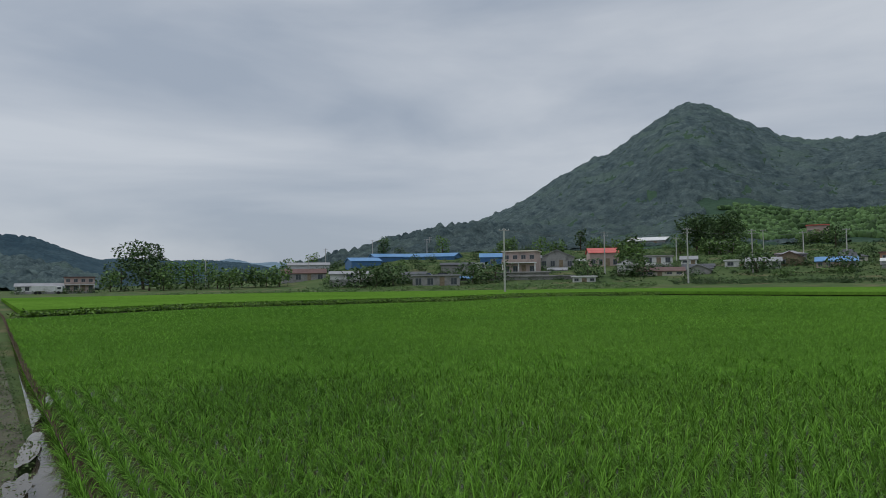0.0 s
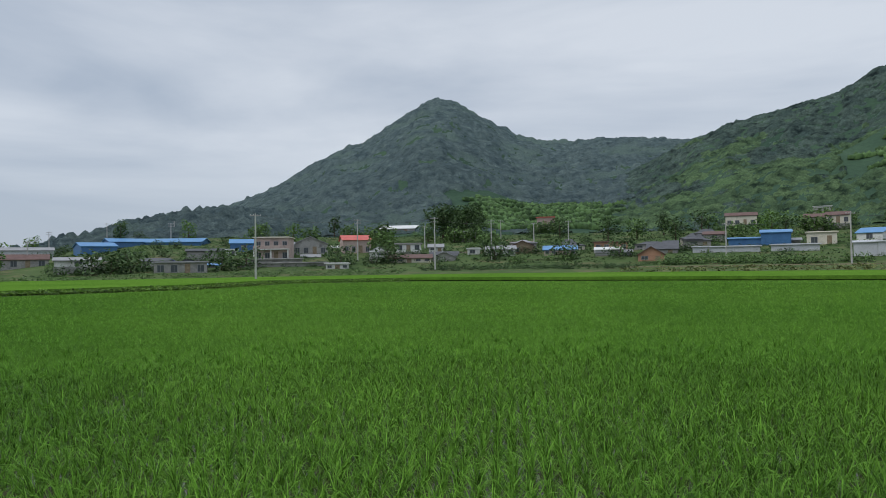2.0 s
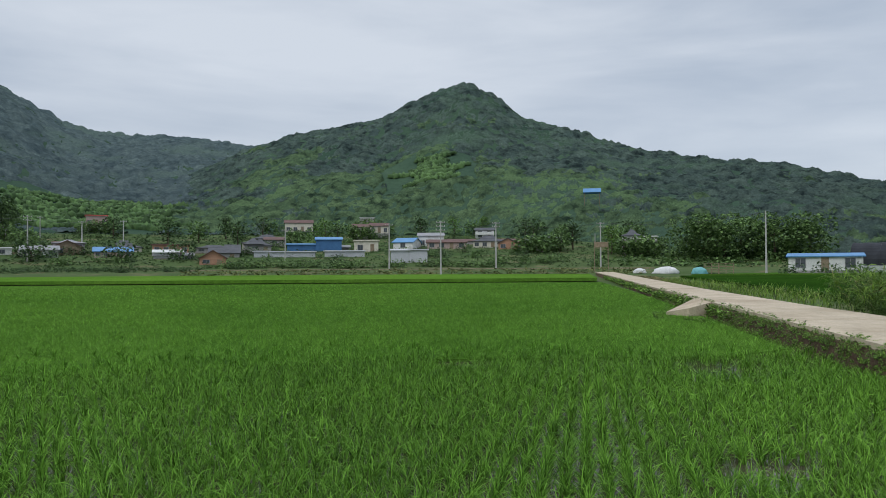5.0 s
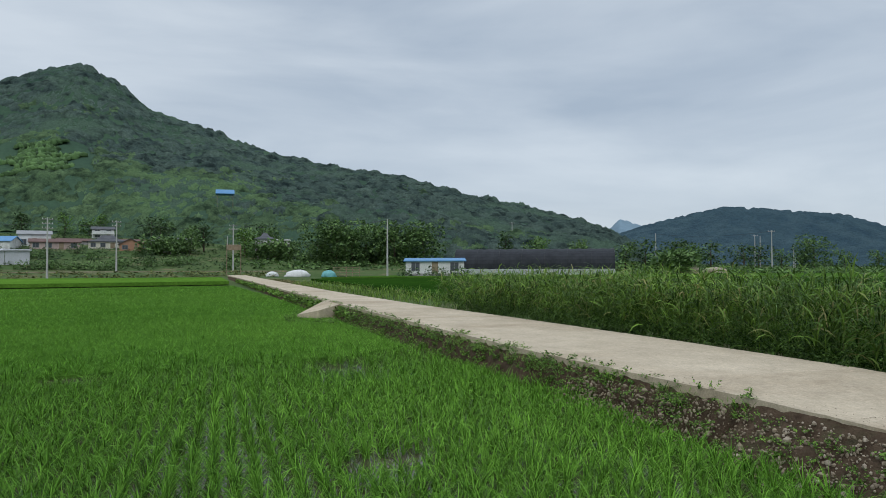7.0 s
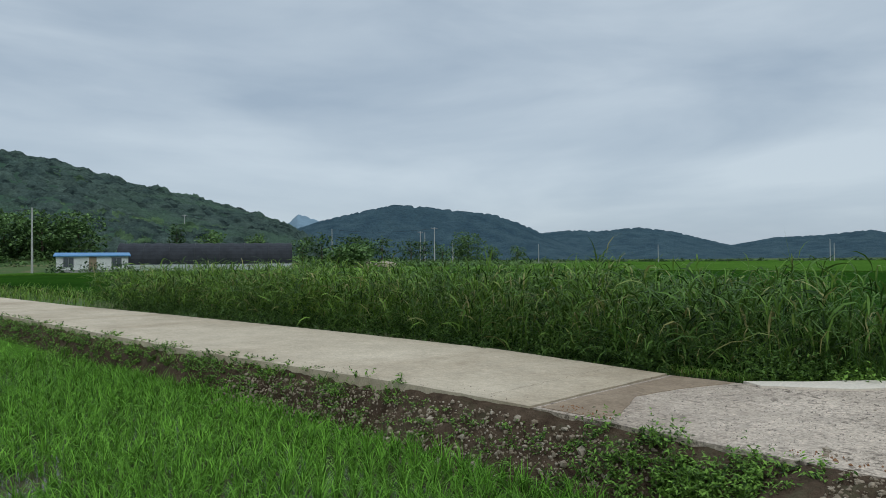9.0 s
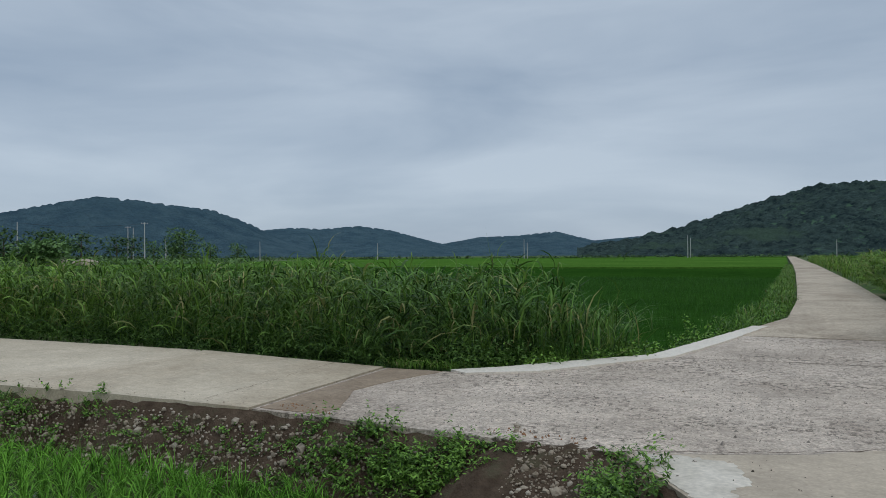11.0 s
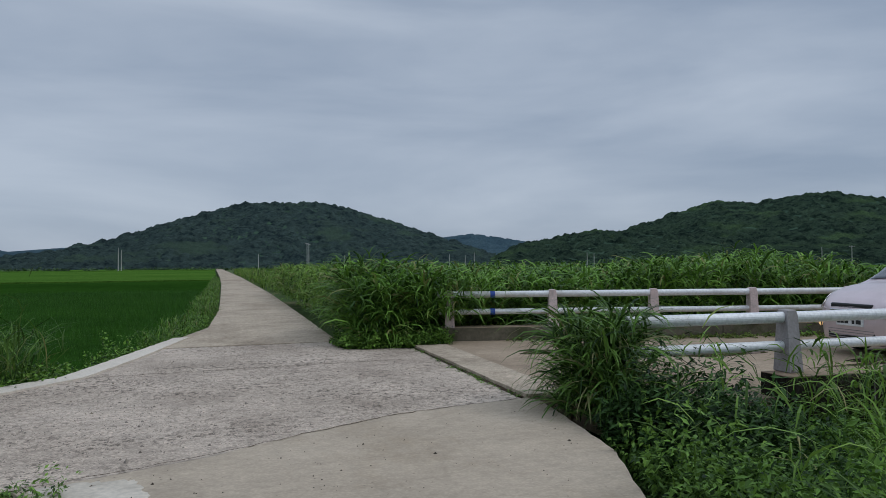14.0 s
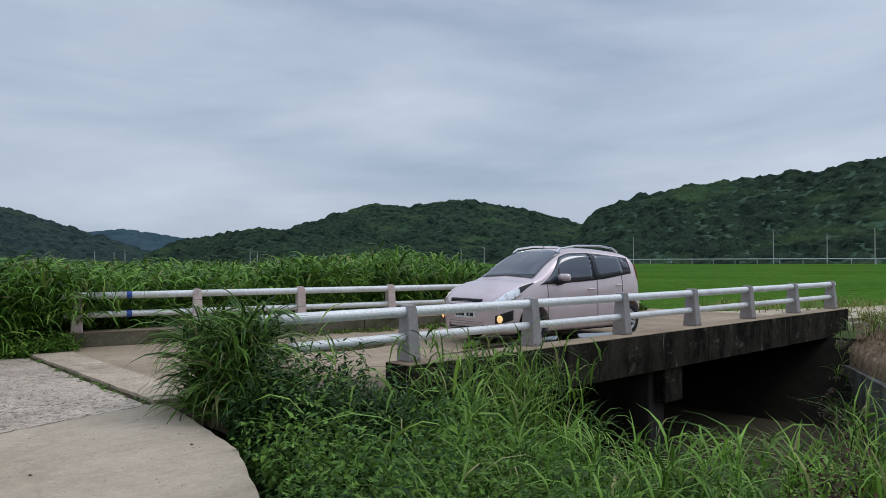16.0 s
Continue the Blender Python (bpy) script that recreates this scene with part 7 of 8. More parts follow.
house("flat white house in the village", -137.91, 180, 4.03, 4.7, 1.7, "flat", "white", "white", wins=2)
house("long low house with a rust-brown roof", -137.98, 162, 2.14, 10.0, 2.0, "gable", "cream", "brown", wins=5, rise=0.9)
house("grey gabled farmhouse in the village", -135.21, 164, 2.45, 5.4, 2.2, "end", "grey", "ash", wins=2, rise=1.3)
house("flat white house in the village", -132.55, 180, 4.01, 4.9, 1.8, "flat", "white", "white", wins=2)
house("white house with a pale roof", -130.70, 174, 3.45, 7.1, 2.7, "gable", "white", "ash", wins=3, rise=1.0)
house("wood-gabled house in the village", -128.97, 181, 4.19, 6.1, 3.3, "end", "wood", "brown", wins=2, rise=1.6)
house("pink house with a red roof high on the slope", -127.10, 268, 15.40, 6.5, 3.6, "flat", "pink", "red", wins=3)
house("long white shed on the slope", -127.15, 268, 13.08, 8.2, 1.7, "shed", "white", "white", wins=0, rise=0.5, category='shed')
house("dark tiled hip-roofed traditional house", -125.34, 188, 4.91, 8.0, 3.0, "hip", "cream", "dark", wins=3, rise=1.9)
house("house with a bright blue roof and pink walls", -126.02, 174, 3.43, 7.7, 2.5, "gable", "pink", "bright", wins=5, rise=1.1)
house("red-brown flat-roofed house in the village", -122.13, 182, 4.23, 8.1, 2.6, "flat", "brick", "brown", wins=4)
house("low grey outbuilding with pale doors", -121.93, 170, 2.96, 8.2, 1.6, "gable", "panel", "ash", wins=3, rise=0.7)
house("orange brick gable-ended house", -119.13, 157, 1.64, 5.3, 3.2, "end", "brick", "brown", wins=2, rise=1.8)
house("dark roofed house behind the brick gable", -118.28, 174, 3.40, 6.7, 2.4, "gable", "grey", "dark", wins=2, rise=1.3)
house("grey tiled house among scrub", -115.66, 184, 4.56, 5.5, 3.7, "hip", "grey", "dark", wins=2, rise=1.8)
house("cream house with a brown tiled roof on the slope", -112.69, 268, 13.81, 10.0, 4.7, "gable", "cream", "brown", wins=4, rise=1.3)
house("low blue sheet-metal shed", -112.41, 191, 5.23, 7.9, 2.3, "shed", "blue", "bright", wins=0, rise=0.5, category='shed')
house("tall blue sheet-metal store", -110.39, 190, 5.08, 6.6, 4.0, "gable", "blue", "bright", wins=0, rise=0.8, category='store')
house("cream flat-roofed box of a house", -107.46, 189, 5.03, 6.3, 3.1, "flat", "cream", "cream", wins=2)
house("long pale grey panel fence wall", -115.60, 174, 3.43, 3.2, 1.6, "flat", "panel", "panel", wins=0, deep=0.6, category='wall', name='panel_wall')
house("long pale grey panel fence wall", -113.19, 174, 3.45, 10.6, 1.5, "flat", "panel", "panel", wins=0, deep=0.6, category='wall', name='panel_wall')
house("long pale grey panel fence wall", -109.16, 174, 3.39, 9.5, 1.7, "flat", "panel", "panel", wins=0, deep=0.6, category='wall', name='panel_wall')
house("open pale grey panelled barn", -104.82, 160, 1.98, 4.0, 3.2, "shed", "panel", "panel", wins=0, rise=0.4, deep=5, category='barn', name='barn')
house("open pale grey panelled barn", -103.35, 160, 1.91, 4.1, 3.1, "flat", "panel", "panel", wins=0, deep=5, category='barn', name='barn')
house("small house with a bright blue gabled roof", -104.21, 196, 5.82, 5.7, 3.2, "gable", "white", "bright", wins=1, rise=1.3, turn=-20)
house("white split-roofed modern house", -102.32, 206, 6.76, 7.3, 4.3, "shed", "white", "ash", wins=3, rise=1.2)
house("low brown-roofed house in the village", -101.07, 197, 5.87, 10.8, 2.7, "gable", "pink", "brown", wins=4, rise=0.9)
house("small white two-storey house", -98.02, 238, 10.12, 6.1, 3.8, "gable", "white", "dark", storeys=2, wins=2, rise=1.0)
house("wide dark-tiled house in the village", -97.72, 200, 6.22, 8.8, 3.5, "hip", "cream", "dark", wins=4, rise=1.8)
house("brick house with a dark gable roof", -96.21, 194, 5.51, 5.0, 3.2, "end", "brick", "dark", wins=2, rise=1.5)
house("low dark-tiled house in the village", -95.32, 204, 6.63, 4.4, 1.9, "hip", "white", "dark", wins=2, rise=1.3)
house("dark hip-roofed traditional house with upswept eaves", -86.62, 176, 7.25, 4.4, 2.5, "hip", "white", "dark", wins=3, rise=1.7)
house("small white house half hidden in scrub", -85.29, 180, 7.06, 3.3, 1.1, "flat", "white", "white", wins=1)
house("blue tarpaulin roof on thin posts", -89.59, 236, 24.64, 5.0, 1.5, "gable", "bright", "bright", wins=0, rise=1.5, deep=5, category='shelter', name='shelter')
house("low white hut with a blue door and a pale metal roof", -73.39, 118, 0.26, 9.6, 2.6, "shed", "white", "bright", wins=3, rise=0.5, deep=5, category='hut')
house("small brick hut in the village", -55.38, 150, 1.72, 2.2, 1.6, "flat", "brick", "brown", wins=1, deep=4, category='hut')
house("small white hut in the village", -54.48, 152, 1.95, 2.5, 1.6, "flat", "white", "white", wins=1, deep=4, category='hut')
house("brown-roofed farmhouse on the slope", -107.87, 235, 12.25, 5.2, 2.9, "gable", "grey", "brown", wins=2, rise=1.2)
house("brown-roofed farmhouse on the slope", -106.42, 242, 12.23, 6.2, 3.7, "gable", "cream", "brown", wins=3, rise=1.2)
house("low dark-roofed house among the trees", -94.18, 185, 6.93, 4.8, 1.9, "hip", "white", "dark", wins=2, rise=1.2)
house("low dark-roofed house among the trees", -92.71, 190, 7.19, 4.8, 1.6, "gable", "white", "dark", wins=2, rise=1.0)
house("dark tiled house by the stone terraces", -116.14, 184, 5.81, 4.2, 2.7, "hip", "grey", "dark", wins=2, rise=1.7)
house("low tiled house by the stone terraces", -115.12, 214, 7.80, 5.1, 3.0, "hip", "pink", "dark", wins=2, rise=1.5)
house("small pale shed on the slope", -107.36, 262, 18.33, 5.1, 1.0, "shed", "white", "white", wins=0, rise=0.4, category='shed')
house("white house on the slope above the roofs", -133.56, 225, 10.65, 6.9, 1.8, "gable", "white", "ash", wins=4, rise=0.7, deep=6)
house("old house with a grey hipped tile roof", -128.87, 185, 5.53, 6.5, 2.3, "hip", "grey", "ash", wins=3, rise=0.9, deep=6)
house("old house with a dark tiled roof among trees", -116.25, 190, 5.64, 4.8, 2.8, "hip", "cream", "dark", wins=2, rise=1.1, deep=6)
house("brown tin shed above the workshop", -114.55, 205, 7.35, 5.5, 2.4, "shed", "grey", "brown", wins=1, rise=1.0, deep=5, category='shed', name='shed')
house("low pale shed before the blue workshops", -162.20, 156, 2.31, 8.3, 1.9, "shed", "white", "ash", wins=1, rise=0.7, deep=5, category='shed', name='shed')
house("dark open farm shed", -157.08, 158, 2.35, 5.3, 1.6, "shed", "grey", "dark", wins=0, rise=0.7, deep=5, category='shed', name='shed')
house("low grey house with a dark roof", -153.60, 172, 4.60, 7.9, 1.6, "gable", "grey", "dark", wins=3, rise=0.6, deep=5)
house("pale house with an ash-grey roof", -148.38, 185, 6.40, 9.0, 1.7, "gable", "white", "ash", wins=3, rise=0.7, deep=5)
house("white house with a flat roof", -138.03, 178, 5.00, 6.3, 2.2, "flat", "white", "grey", wins=3, rise=0.9, deep=6)
house("narrow shed with a red-brown roof", -130.94, 178, 4.66, 5.6, 1.4, "shed", "pink", "brown", wins=1, rise=0.6, deep=4, category='shed', name='shed')
house("small white store with a flat roof", -140.28, 165, 3.63, 4.5, 1.4, "flat", "white", "white", wins=1, rise=0.6, deep=4, category='shed', name='shed')
house("grey tiled house behind the brick gable", -117.69, 180, 4.54, 3.2, 2.2, "gable", "panel", "dark", wins=2, rise=1.2)
pole(-173.05, 188, -0.72, 8.5, 1)
pole(-165.34, 197, -0.06, 8.8, 1)
pole(-160.34, 270, 11.98, 5.7, 1)
pole(-155.77, 270, 10.47, 8.1, 2)
pole(-164.02, 270, 8.35, 6.3, 2)
p_5 = pole(-149.91, 107, 1.01, 8.3, 1)
pole(-143.51, 260, 1.74, 8.6, 1)
p_7 = pole(-142.06, 168, 3.83, 8.7, 2)
pole(-136.72, 197, 3.50, 8.9, 1)
p_9 = pole(-135.93, 143, 2.21, 8.9, 2)
p_10 = pole(-131.42, 166, 2.86, 9.0, 2)
p_11 = pole(-130.65, 234, 6.94, 9.0, 1)
p_12 = pole(-128.05, 191, 3.41, 9.0, 1)
p_13 = pole(-125.35, 188, 3.57, 9.0, 1)
pole(-156.01, 229, 7.58, 7.8, 2)
pole(-118.19, 270, 4.14, 5.5, 0)
p_16 = pole(-113.76, 166, 0.96, 8.8, 1)
p_17 = pole(-105.66, 145, 1.41, 8.4, 1)
p_18 = pole(-101.57, 127, 1.01, 8.2, 3)
p_19 = pole(-97.16, 143, 2.02, 7.9, 2)
pole(-89.40, 204, 0.95, 9.0, 0)
p_21 = pole(-89.00, 147, 0.81, 9.0, 2)
pole(-87.57, 197, 0.45, 9.0, 0)
p_23 = pole(-77.17, 117, 0.56, 8.6, 0)
pole(-74.30, 270, 4.71, 6.0, 0)
pole(-73.58, 244, 4.34, 8.5, 0)
pole(-72.53, 208, 0.80, 8.4, 0)
pole(-70.90, 270, 13.32, 5.9, 0)
pole(-67.20, 229, 7.36, 8.1, 1)
pole(-64.93, 270, 9.69, 6.5, 0)
p_30 = pole(-56.21, 204, 1.25, 9.0, 0)
pole(-49.24, 212, 0.77, 9.0, 1)
pole(-48.88, 220, 0.74, 9.0, 0)
p_33 = pole(-48.12, 188, 0.81, 9.0, 1)
pole(-46.69, 270, 0.56, 7.6, 0)
pole(-6.77, 260, -0.94, 8.5, 0)
pole(-6.57, 270, -1.03, 8.0, 0)
pole(-30.78, 270, 0.12, 6.1, 0)
pole(-18.89, 270, -0.28, 6.1, 0)
pole(-39.86, 270, 0.46, 6.4, 0)
pole(-46.60, 270, 0.13, 6.3, 0)
pole(3.14, 270, -0.48, 6.1, 0)
pole(6.97, 260, -0.02, 9.0, 1)
pole(9.76, 270, -0.07, 5.1, 0)
pole(-19.14, 270, -0.25, 7.5, 0)
pole(6.83, 270, 1.05, 8.6, 1)
pole(10.93, 270, -0.00, 4.4, 0)
pole(18.05, 270, 0.03, 5.1, 0)
pole(19.31, 270, -0.04, 4.7, 0)
pole(20.03, 270, -0.08, 5.7, 0)
pole(28.88, 270, 0.32, 4.9, 0)
pole(29.41, 270, 0.30, 4.4, 0)
pole(34.47, 270, 0.05, 4.2, 0)
pole(41.03, 270, 0.15, 5.7, 0)
p_54 = pole(45.34, 270, -0.84, 6.8, 0)
p_55 = pole(47.18, 270, -0.44, 6.8, 1)
p_56 = pole(68.59, 270, 3.26, 8.1, 0)
p_57 = pole(72.02, 270, 3.14, 6.9, 0)
p_58 = pole(74.91, 238, 2.52, 7.7, 0)
pole(58.74, 270, 3.54, 6.2, 0)

for a, b in ((p_9, p_10), (p_10, p_11), (p_11, p_12), (p_12, p_13), (p_16, p_17), (p_17, p_18), (p_18, p_19), (p_19, p_21), (p_21, p_23), (p_30, p_33), (p_5, p_7), (p_7, p_9), (p_54, p_55), (p_56, p_57), (p_57, p_58)):
    for off in (0.0, 0.35):
        wire(a + Vector((off, off, 0)), b + Vector((off, off, 0)), 0.9)

# ---- trees ----
BARK = surface("tree_bark", (0.07, 0.055, 0.04), (0.14, 0.11, 0.085), 3.0, 0.95, 15, 0.6, 0.03)
LEAF_DARK = foliage("dark_tree_leaf", (0.038, 0.076, 0.034), (0.095, 0.155, 0.062), 0.3, 0.6, 0.15)
LEAF_MID = foliage("tree_leaf", (0.062, 0.118, 0.044), (0.145, 0.235, 0.080), 0.3, 0.6, 0.2)
LEAF_PALE = foliage("pale_bamboo_leaf", (0.06, 0.13, 0.025), (0.15, 0.26, 0.06), 0.3, 0.6, 0.25)


def tree(label, h, spread, leaf_mat, seed, count=370, leaf=0.6, low=0.25, name="tree", category="tree"):
    """A tree: tapered trunk, limbs, and a crown of leaves gathered in uneven boughs."""
    g = np.random.default_rng(seed)
    e = empty(name)
    tagged(e, label, category, "trees about the village")
    bm = tube(bmesh.new(), (0, 0, -0.4), (0.1 * h * g.normal(0, 0.2), 0, h * 0.62), 0.035 * h, 0.014 * h, 7)
    part("trunk", bm, BARK, e)
    boughs = []
    for i in range(11):
        s = low + (0.92 - low) * (i + 0.5) / 11
        a = i * 2.4 + g.uniform(-0.5, 0.5)
        r = spread * 0.5 * (0.45 + 0.75 * math.sin(math.pi * min(0.97, (s - low) / (1 - low) * 0.85 + 0.12))) * g.uniform(0.6, 1.05)
        tip = Vector((r * math.cos(a) * 0.75, r * math.sin(a) * 0.75, h * s))
        boughs.append((tip, r))
        if i % 2 == 0:
            part("limb", tube(bmesh.new(), (0, 0, h * s * 0.7), tip, 0.012 * h, 0.004 * h, 5), BARK, e)
    c, size = [], []
    per = count // 11
    for tip, r in boughs:
        v = g.normal(0, 1, (per, 3))
        v /= np.linalg.norm(v, axis=1)[:, None]
        v *= g.uniform(0.55, 1.05, per)[:, None] ** 0.5
        c.append(np.array(tip) + v * np.array([0.34, 0.34, 0.24]) * spread * g.uniform(0.7, 1.1))
        size.append(leaf * g.uniform(0.6, 1.3, per))
    leaves("crown", np.concatenate(c), np.concatenate(size), leaf_mat, e, g, 0.6, 1.2)
    return e


kinds = [tree("dense dark green broadleaf tree", 7.5, 6.0, LEAF_DARK, 101), tree("round green garden tree", 5.0, 4.6, LEAF_MID, 102), tree("mid green broadleaf village tree", 6.2, 5.2, LEAF_MID, 103),
         tree("slender dark conifer-like tree", 8.0, 3.6, LEAF_DARK, 104), tree("pale feathery bamboo clump", 7.0, 4.4, LEAF_PALE, 105, 600, 0.42, 0.05, "bamboo", "bamboo"),
         tree("low rounded green shrub", 1.6, 3.0, LEAF_MID, 106, 320, 0.30, 0.05, "shrub", "shrub"), tree("low dark green shrub", 2.2, 3.4, LEAF_DARK, 107, 320, 0.32, 0.05, "shrub", "shrub"),
         tree("tall spreading old tree with a dark crown", 12.0, 10.0, LEAF_DARK, 108, 2200, 0.6, 0.3), tree("big mid-green tree at the wood's edge", 10.5, 9.0, LEAF_MID, 109, 2000, 0.55, 0.08)]
used = set()


def plant(k, az, dist, sink=0.0, turn=0.0):
    """Put a tree of a kind on the ground at a bearing and distance."""
    x, y = polar(az, dist)
    z = float(ground_z(np.array([x]), np.array([y]))[0]) - sink
    m = pose(x, y, z, 0, 0, turn)
    if k in used:
        copy_thing(kinds[k], m)
    else:
        used.add(k)
        kinds[k].matrix_basis = m


g = random.Random(5)
plant(7, -177.4, 200), plant(0, -178.9, 195), plant(0, -176.2, 197)
for az in (-175.6, -174.6, -173.7, -172.9):
    plant(4, az + g.uniform(-0.2, 0.2), 186 + g.uniform(-6, 6), 0, g.uniform(0, 360))
for az in (-178.6, -177.0, -176.0, -173.4, -172.2, -171.3, -170.4, -169.4, -168.6, -167.6, -179.6):
    plant(g.choice((0, 1, 2, 6)), az, 178 + g.uniform(-5, 8), 0.3, g.uniform(0, 360))
for az in np.arange(-82.3, -73.5, 1.15):
    plant(8, az, 172 + g.uniform(-6, 8), 1.0, g.uniform(0, 360))
for az, r in ((-54.9, 178), (-54.2, 182), (-53.3, 176), (-52.3, 186), (-46.2, 250), (-45.4, 246), (-47.5, 255), (-50.0, 210), (-49.0, 214), (-57.0, 170), (-58.5, 168), (-43.5, 260), (-41.5, 262)):
    plant(g.choice((0, 2, 8)), az, r, 0.3, g.uniform(0, 360))
for az in (-135.2, -134.6, -133.4, -132.9, -126.0):
    plant(g.choice((7, 8, 0)), az, 236 + g.uniform(-8, 8), 0.5, g.uniform(0, 360))
# dark trees in front of and between the houses
for az, r in ((-161.3, 149), (-160.1, 148), (-158.8, 150), (-152.4, 152), (-150.6, 156), (-143.4, 160), (-139.6, 162), (-131.2, 166), (-125.6, 166), (-121.4, 168)):
    plant(0, az, r, 2.7, g.uniform(0, 360))
# hedge of shrubs beside the valley road
for i, az in enumerate(np.arange(-118.2, -97.0, 0.95)):
    if g.random() < 0.86:
        plant(5, az, 149.5 + g.uniform(-1, 1), 0.15, g.uniform(0, 360))
# gardens and slope: trees wherever they hide no house front
made = 0
while made < 190:
    az, r = g.uniform(-167, -62), g.uniform(152, 262)
    kind = g.choice((0, 1, 2, 2, 3, 4, 5, 6, 6))
    if any(abs(az - a) < half + 0.7 and d - 60 < r < d + 9 for a, d, half in SITES):
        kind = g.choice((5, 5, 6))
        if any(abs(az - a) < half + 0.4 and d - 11 < r < d + 9 for a, d, half in SITES):
            continue
    if az > -88 and r < 176:
        continue
    plant(kind, az, r, 0.2, g.uniform(0, 360))
    made += 1
for az, dist, half, drop in STEEP:
    for k in range(3):
        plant(6 if drop < 2.4 else (1 if drop < 4.5 else 2), az + half * (k - 1) * 0.9, dist - g.uniform(2.5, 5), 0.6, g.uniform(0, 360))
weeds("low scrub and kitchen gardens between the houses", [polar(a, 147) for a in range(-166, -86, 6)] + [polar(a, 255) for a in range(-90, -168, -6)], 0.15, 1.1, lift(-0.1), 81, 0.29, 16, LEAF_DARK, "scrub", 1.3)
weeds("rank green scrub on the bank before the village", [polar(a, 138) for a in np.arange(-137, -119, 2)] + [polar(a, 150) for a in np.arange(-119, -138, -2)], 0.8, 1.2, lift(-0.1), 82, 0.18, 34, LEAF_DARK, "scrub", 0.9)
weeds("overgrown bank before the village", [polar(a, 128) for a in np.arange(-178, -137, 3)] + [polar(a, 142) for a in np.arange(-138, -180, -3)], 0.45, 0.9, lift(-0.1), 83, 0.19, 24, LEAF_MID, "scrub", 0.9)
weeds("rough green scrub at the foot of the hill", [polar(a, 150) for a in np.arange(-90, -38, 4)] + [polar(a, 215) for a in np.arange(-40, -92, -4)], 0.16, 1.5, lift(-0.1), 84, 0.6, 14, LEAF_MID, "scrub", 1.3)
weeds("rough grassy bank below the village", [polar(a, 126) for a in np.arange(-122, -84, 3)] + [polar(a, 141) for a in np.arange(-85, -123, -3)], 0.35, 0.55, lift(-0.1), 97, 0.3, 14, foliage("rough_bank_leaf", (0.08, 0.10, 0.035), (0.19, 0.21, 0.08), 0.15, 0.8, 0.1), "scrub", 1.0)
weeds("scrub on the plain's far edge", [polar(a, 300) for a in np.arange(-52, 50, 6)] + [polar(a, 316) for a in np.arange(50, -54, -6)], 0.10, 1.6, lift(0.3), 85, 0.6, 16, LEAF_DARK, "scrub", 1.5)

# valley road along the foot of the village
def ring_road(az0, az1, r0, r1, z, material, label):
    azs = np.arange(az0, az1, 1.0)
    bm = bmesh.new()
    rows_ = [[bm.verts.new((*polar(a, r), zz)) for r, zz in ((r0 - 1.5, z - 0.9), (r0, z), (r1, z), (r1 + 1, z - 0.9))] for a in azs]
    for a, b in zip(rows_, rows_[1:]):
        for i in range(3):
            bm.faces.new((a[i], b[i], b[i + 1], a[i + 1]))
    bmesh.ops.recalc_face_normals(bm, faces=bm.faces)
    return tagged(part("road", bm, material), label, "road", kind="structure")


DIRT = surface("grassy_dirt", (0.10, 0.10, 0.05), (0.22, 0.19, 0.13), 0.4, 0.95, 6, 0.4, 0.02)
ring_road(-121, -84, 141, 144.5, 0.72, DIRT, "grassy dirt valley road on a low bank")
ring_road(-157, -139, 156, 159, 0.85, CONC_OLD, "grey lane below the village")

# ---- long black greenhouse ----
gh = empty("greenhouse", *polar(-65.5, 131), -0.35, 62.3)
tagged(gh, "long tunnel greenhouse under black netting on a pale wall", "greenhouse")
L, W2, base_h, top_h = 28.0, 4.2, 1.25, 4.9
part("base_wall", boxed((-L / 2, -W2, -0.4), (L / 2, W2, base_h), 0.03), PAINTS["panel"], gh)
bm = bmesh.new()
arc = [(-W2 * 1.01 * math.cos(math.pi * i / 16), base_h + (top_h - base_h) * math.sin(math.pi * i / 16) ** 0.8) for i in range(17)]
cols = []
for k in range(29):
    x = -L / 2 + L * k / 28
    tuck = 0.03 if k % 2 else 0.0
    cols.append([bm.verts.new((x, y * (1 - tuck), base_h + (z - base_h) * (1 - tuck))) for y, z in arc])
for a, b in zip(cols, cols[1:]):
    for i in range(16):
        bm.faces.new((a[i], a[i + 1], b[i + 1], b[i]))
bm.faces.new(cols[0]), bm.faces.new(cols[-1][::-1])
bmesh.ops.recalc_face_normals(bm, faces=bm.faces)
part("cover", bm, PAINTS["black"], gh, "black shade net over hoops")
for k in range(0, 29, 4):
    bm = bmesh.new()
    for (y0, z0), (y1, z1) in zip(arc, arc[1:]):
        x = -L / 2 + L * k / 28
        tube(bm, (x, y0 * 1.01, z0 + 0.02), (x, y1 * 1.01, z1 + 0.02), 0.03, seg=5, caps=False)
    part("hoop", bm, BLACK, gh)

# ---- farmyard by the road's end ----
def lump(name, label, az, dist, size, material, seed, category):
    g2 = np.random.default_rng(seed)
    bm = bmesh.new()
    bmesh.ops.create_icosphere(bm, subdivisions=3, radius=1)
    for v in bm.verts:
        k = 1 + 0.22 * noise.noise(v.co * 2.1 + Vector((seed, 0, 0)))
        v.co = Vector((v.co.x * size[0] / 2 * k, v.co.y * size[1] / 2 * k, max(-0.2, v.co.z) * size[2] * k))
    for f in bm.faces:
        f.smooth = True
    ob = part(name, bm, material)
    x, y = polar(az, dist)
    ob.matrix_basis = pose(x, y, float(ground_z(np.array([x]), np.array([y]))[0]) + 0.15, 0, 0, -az)
    return tagged(ob, label, category)


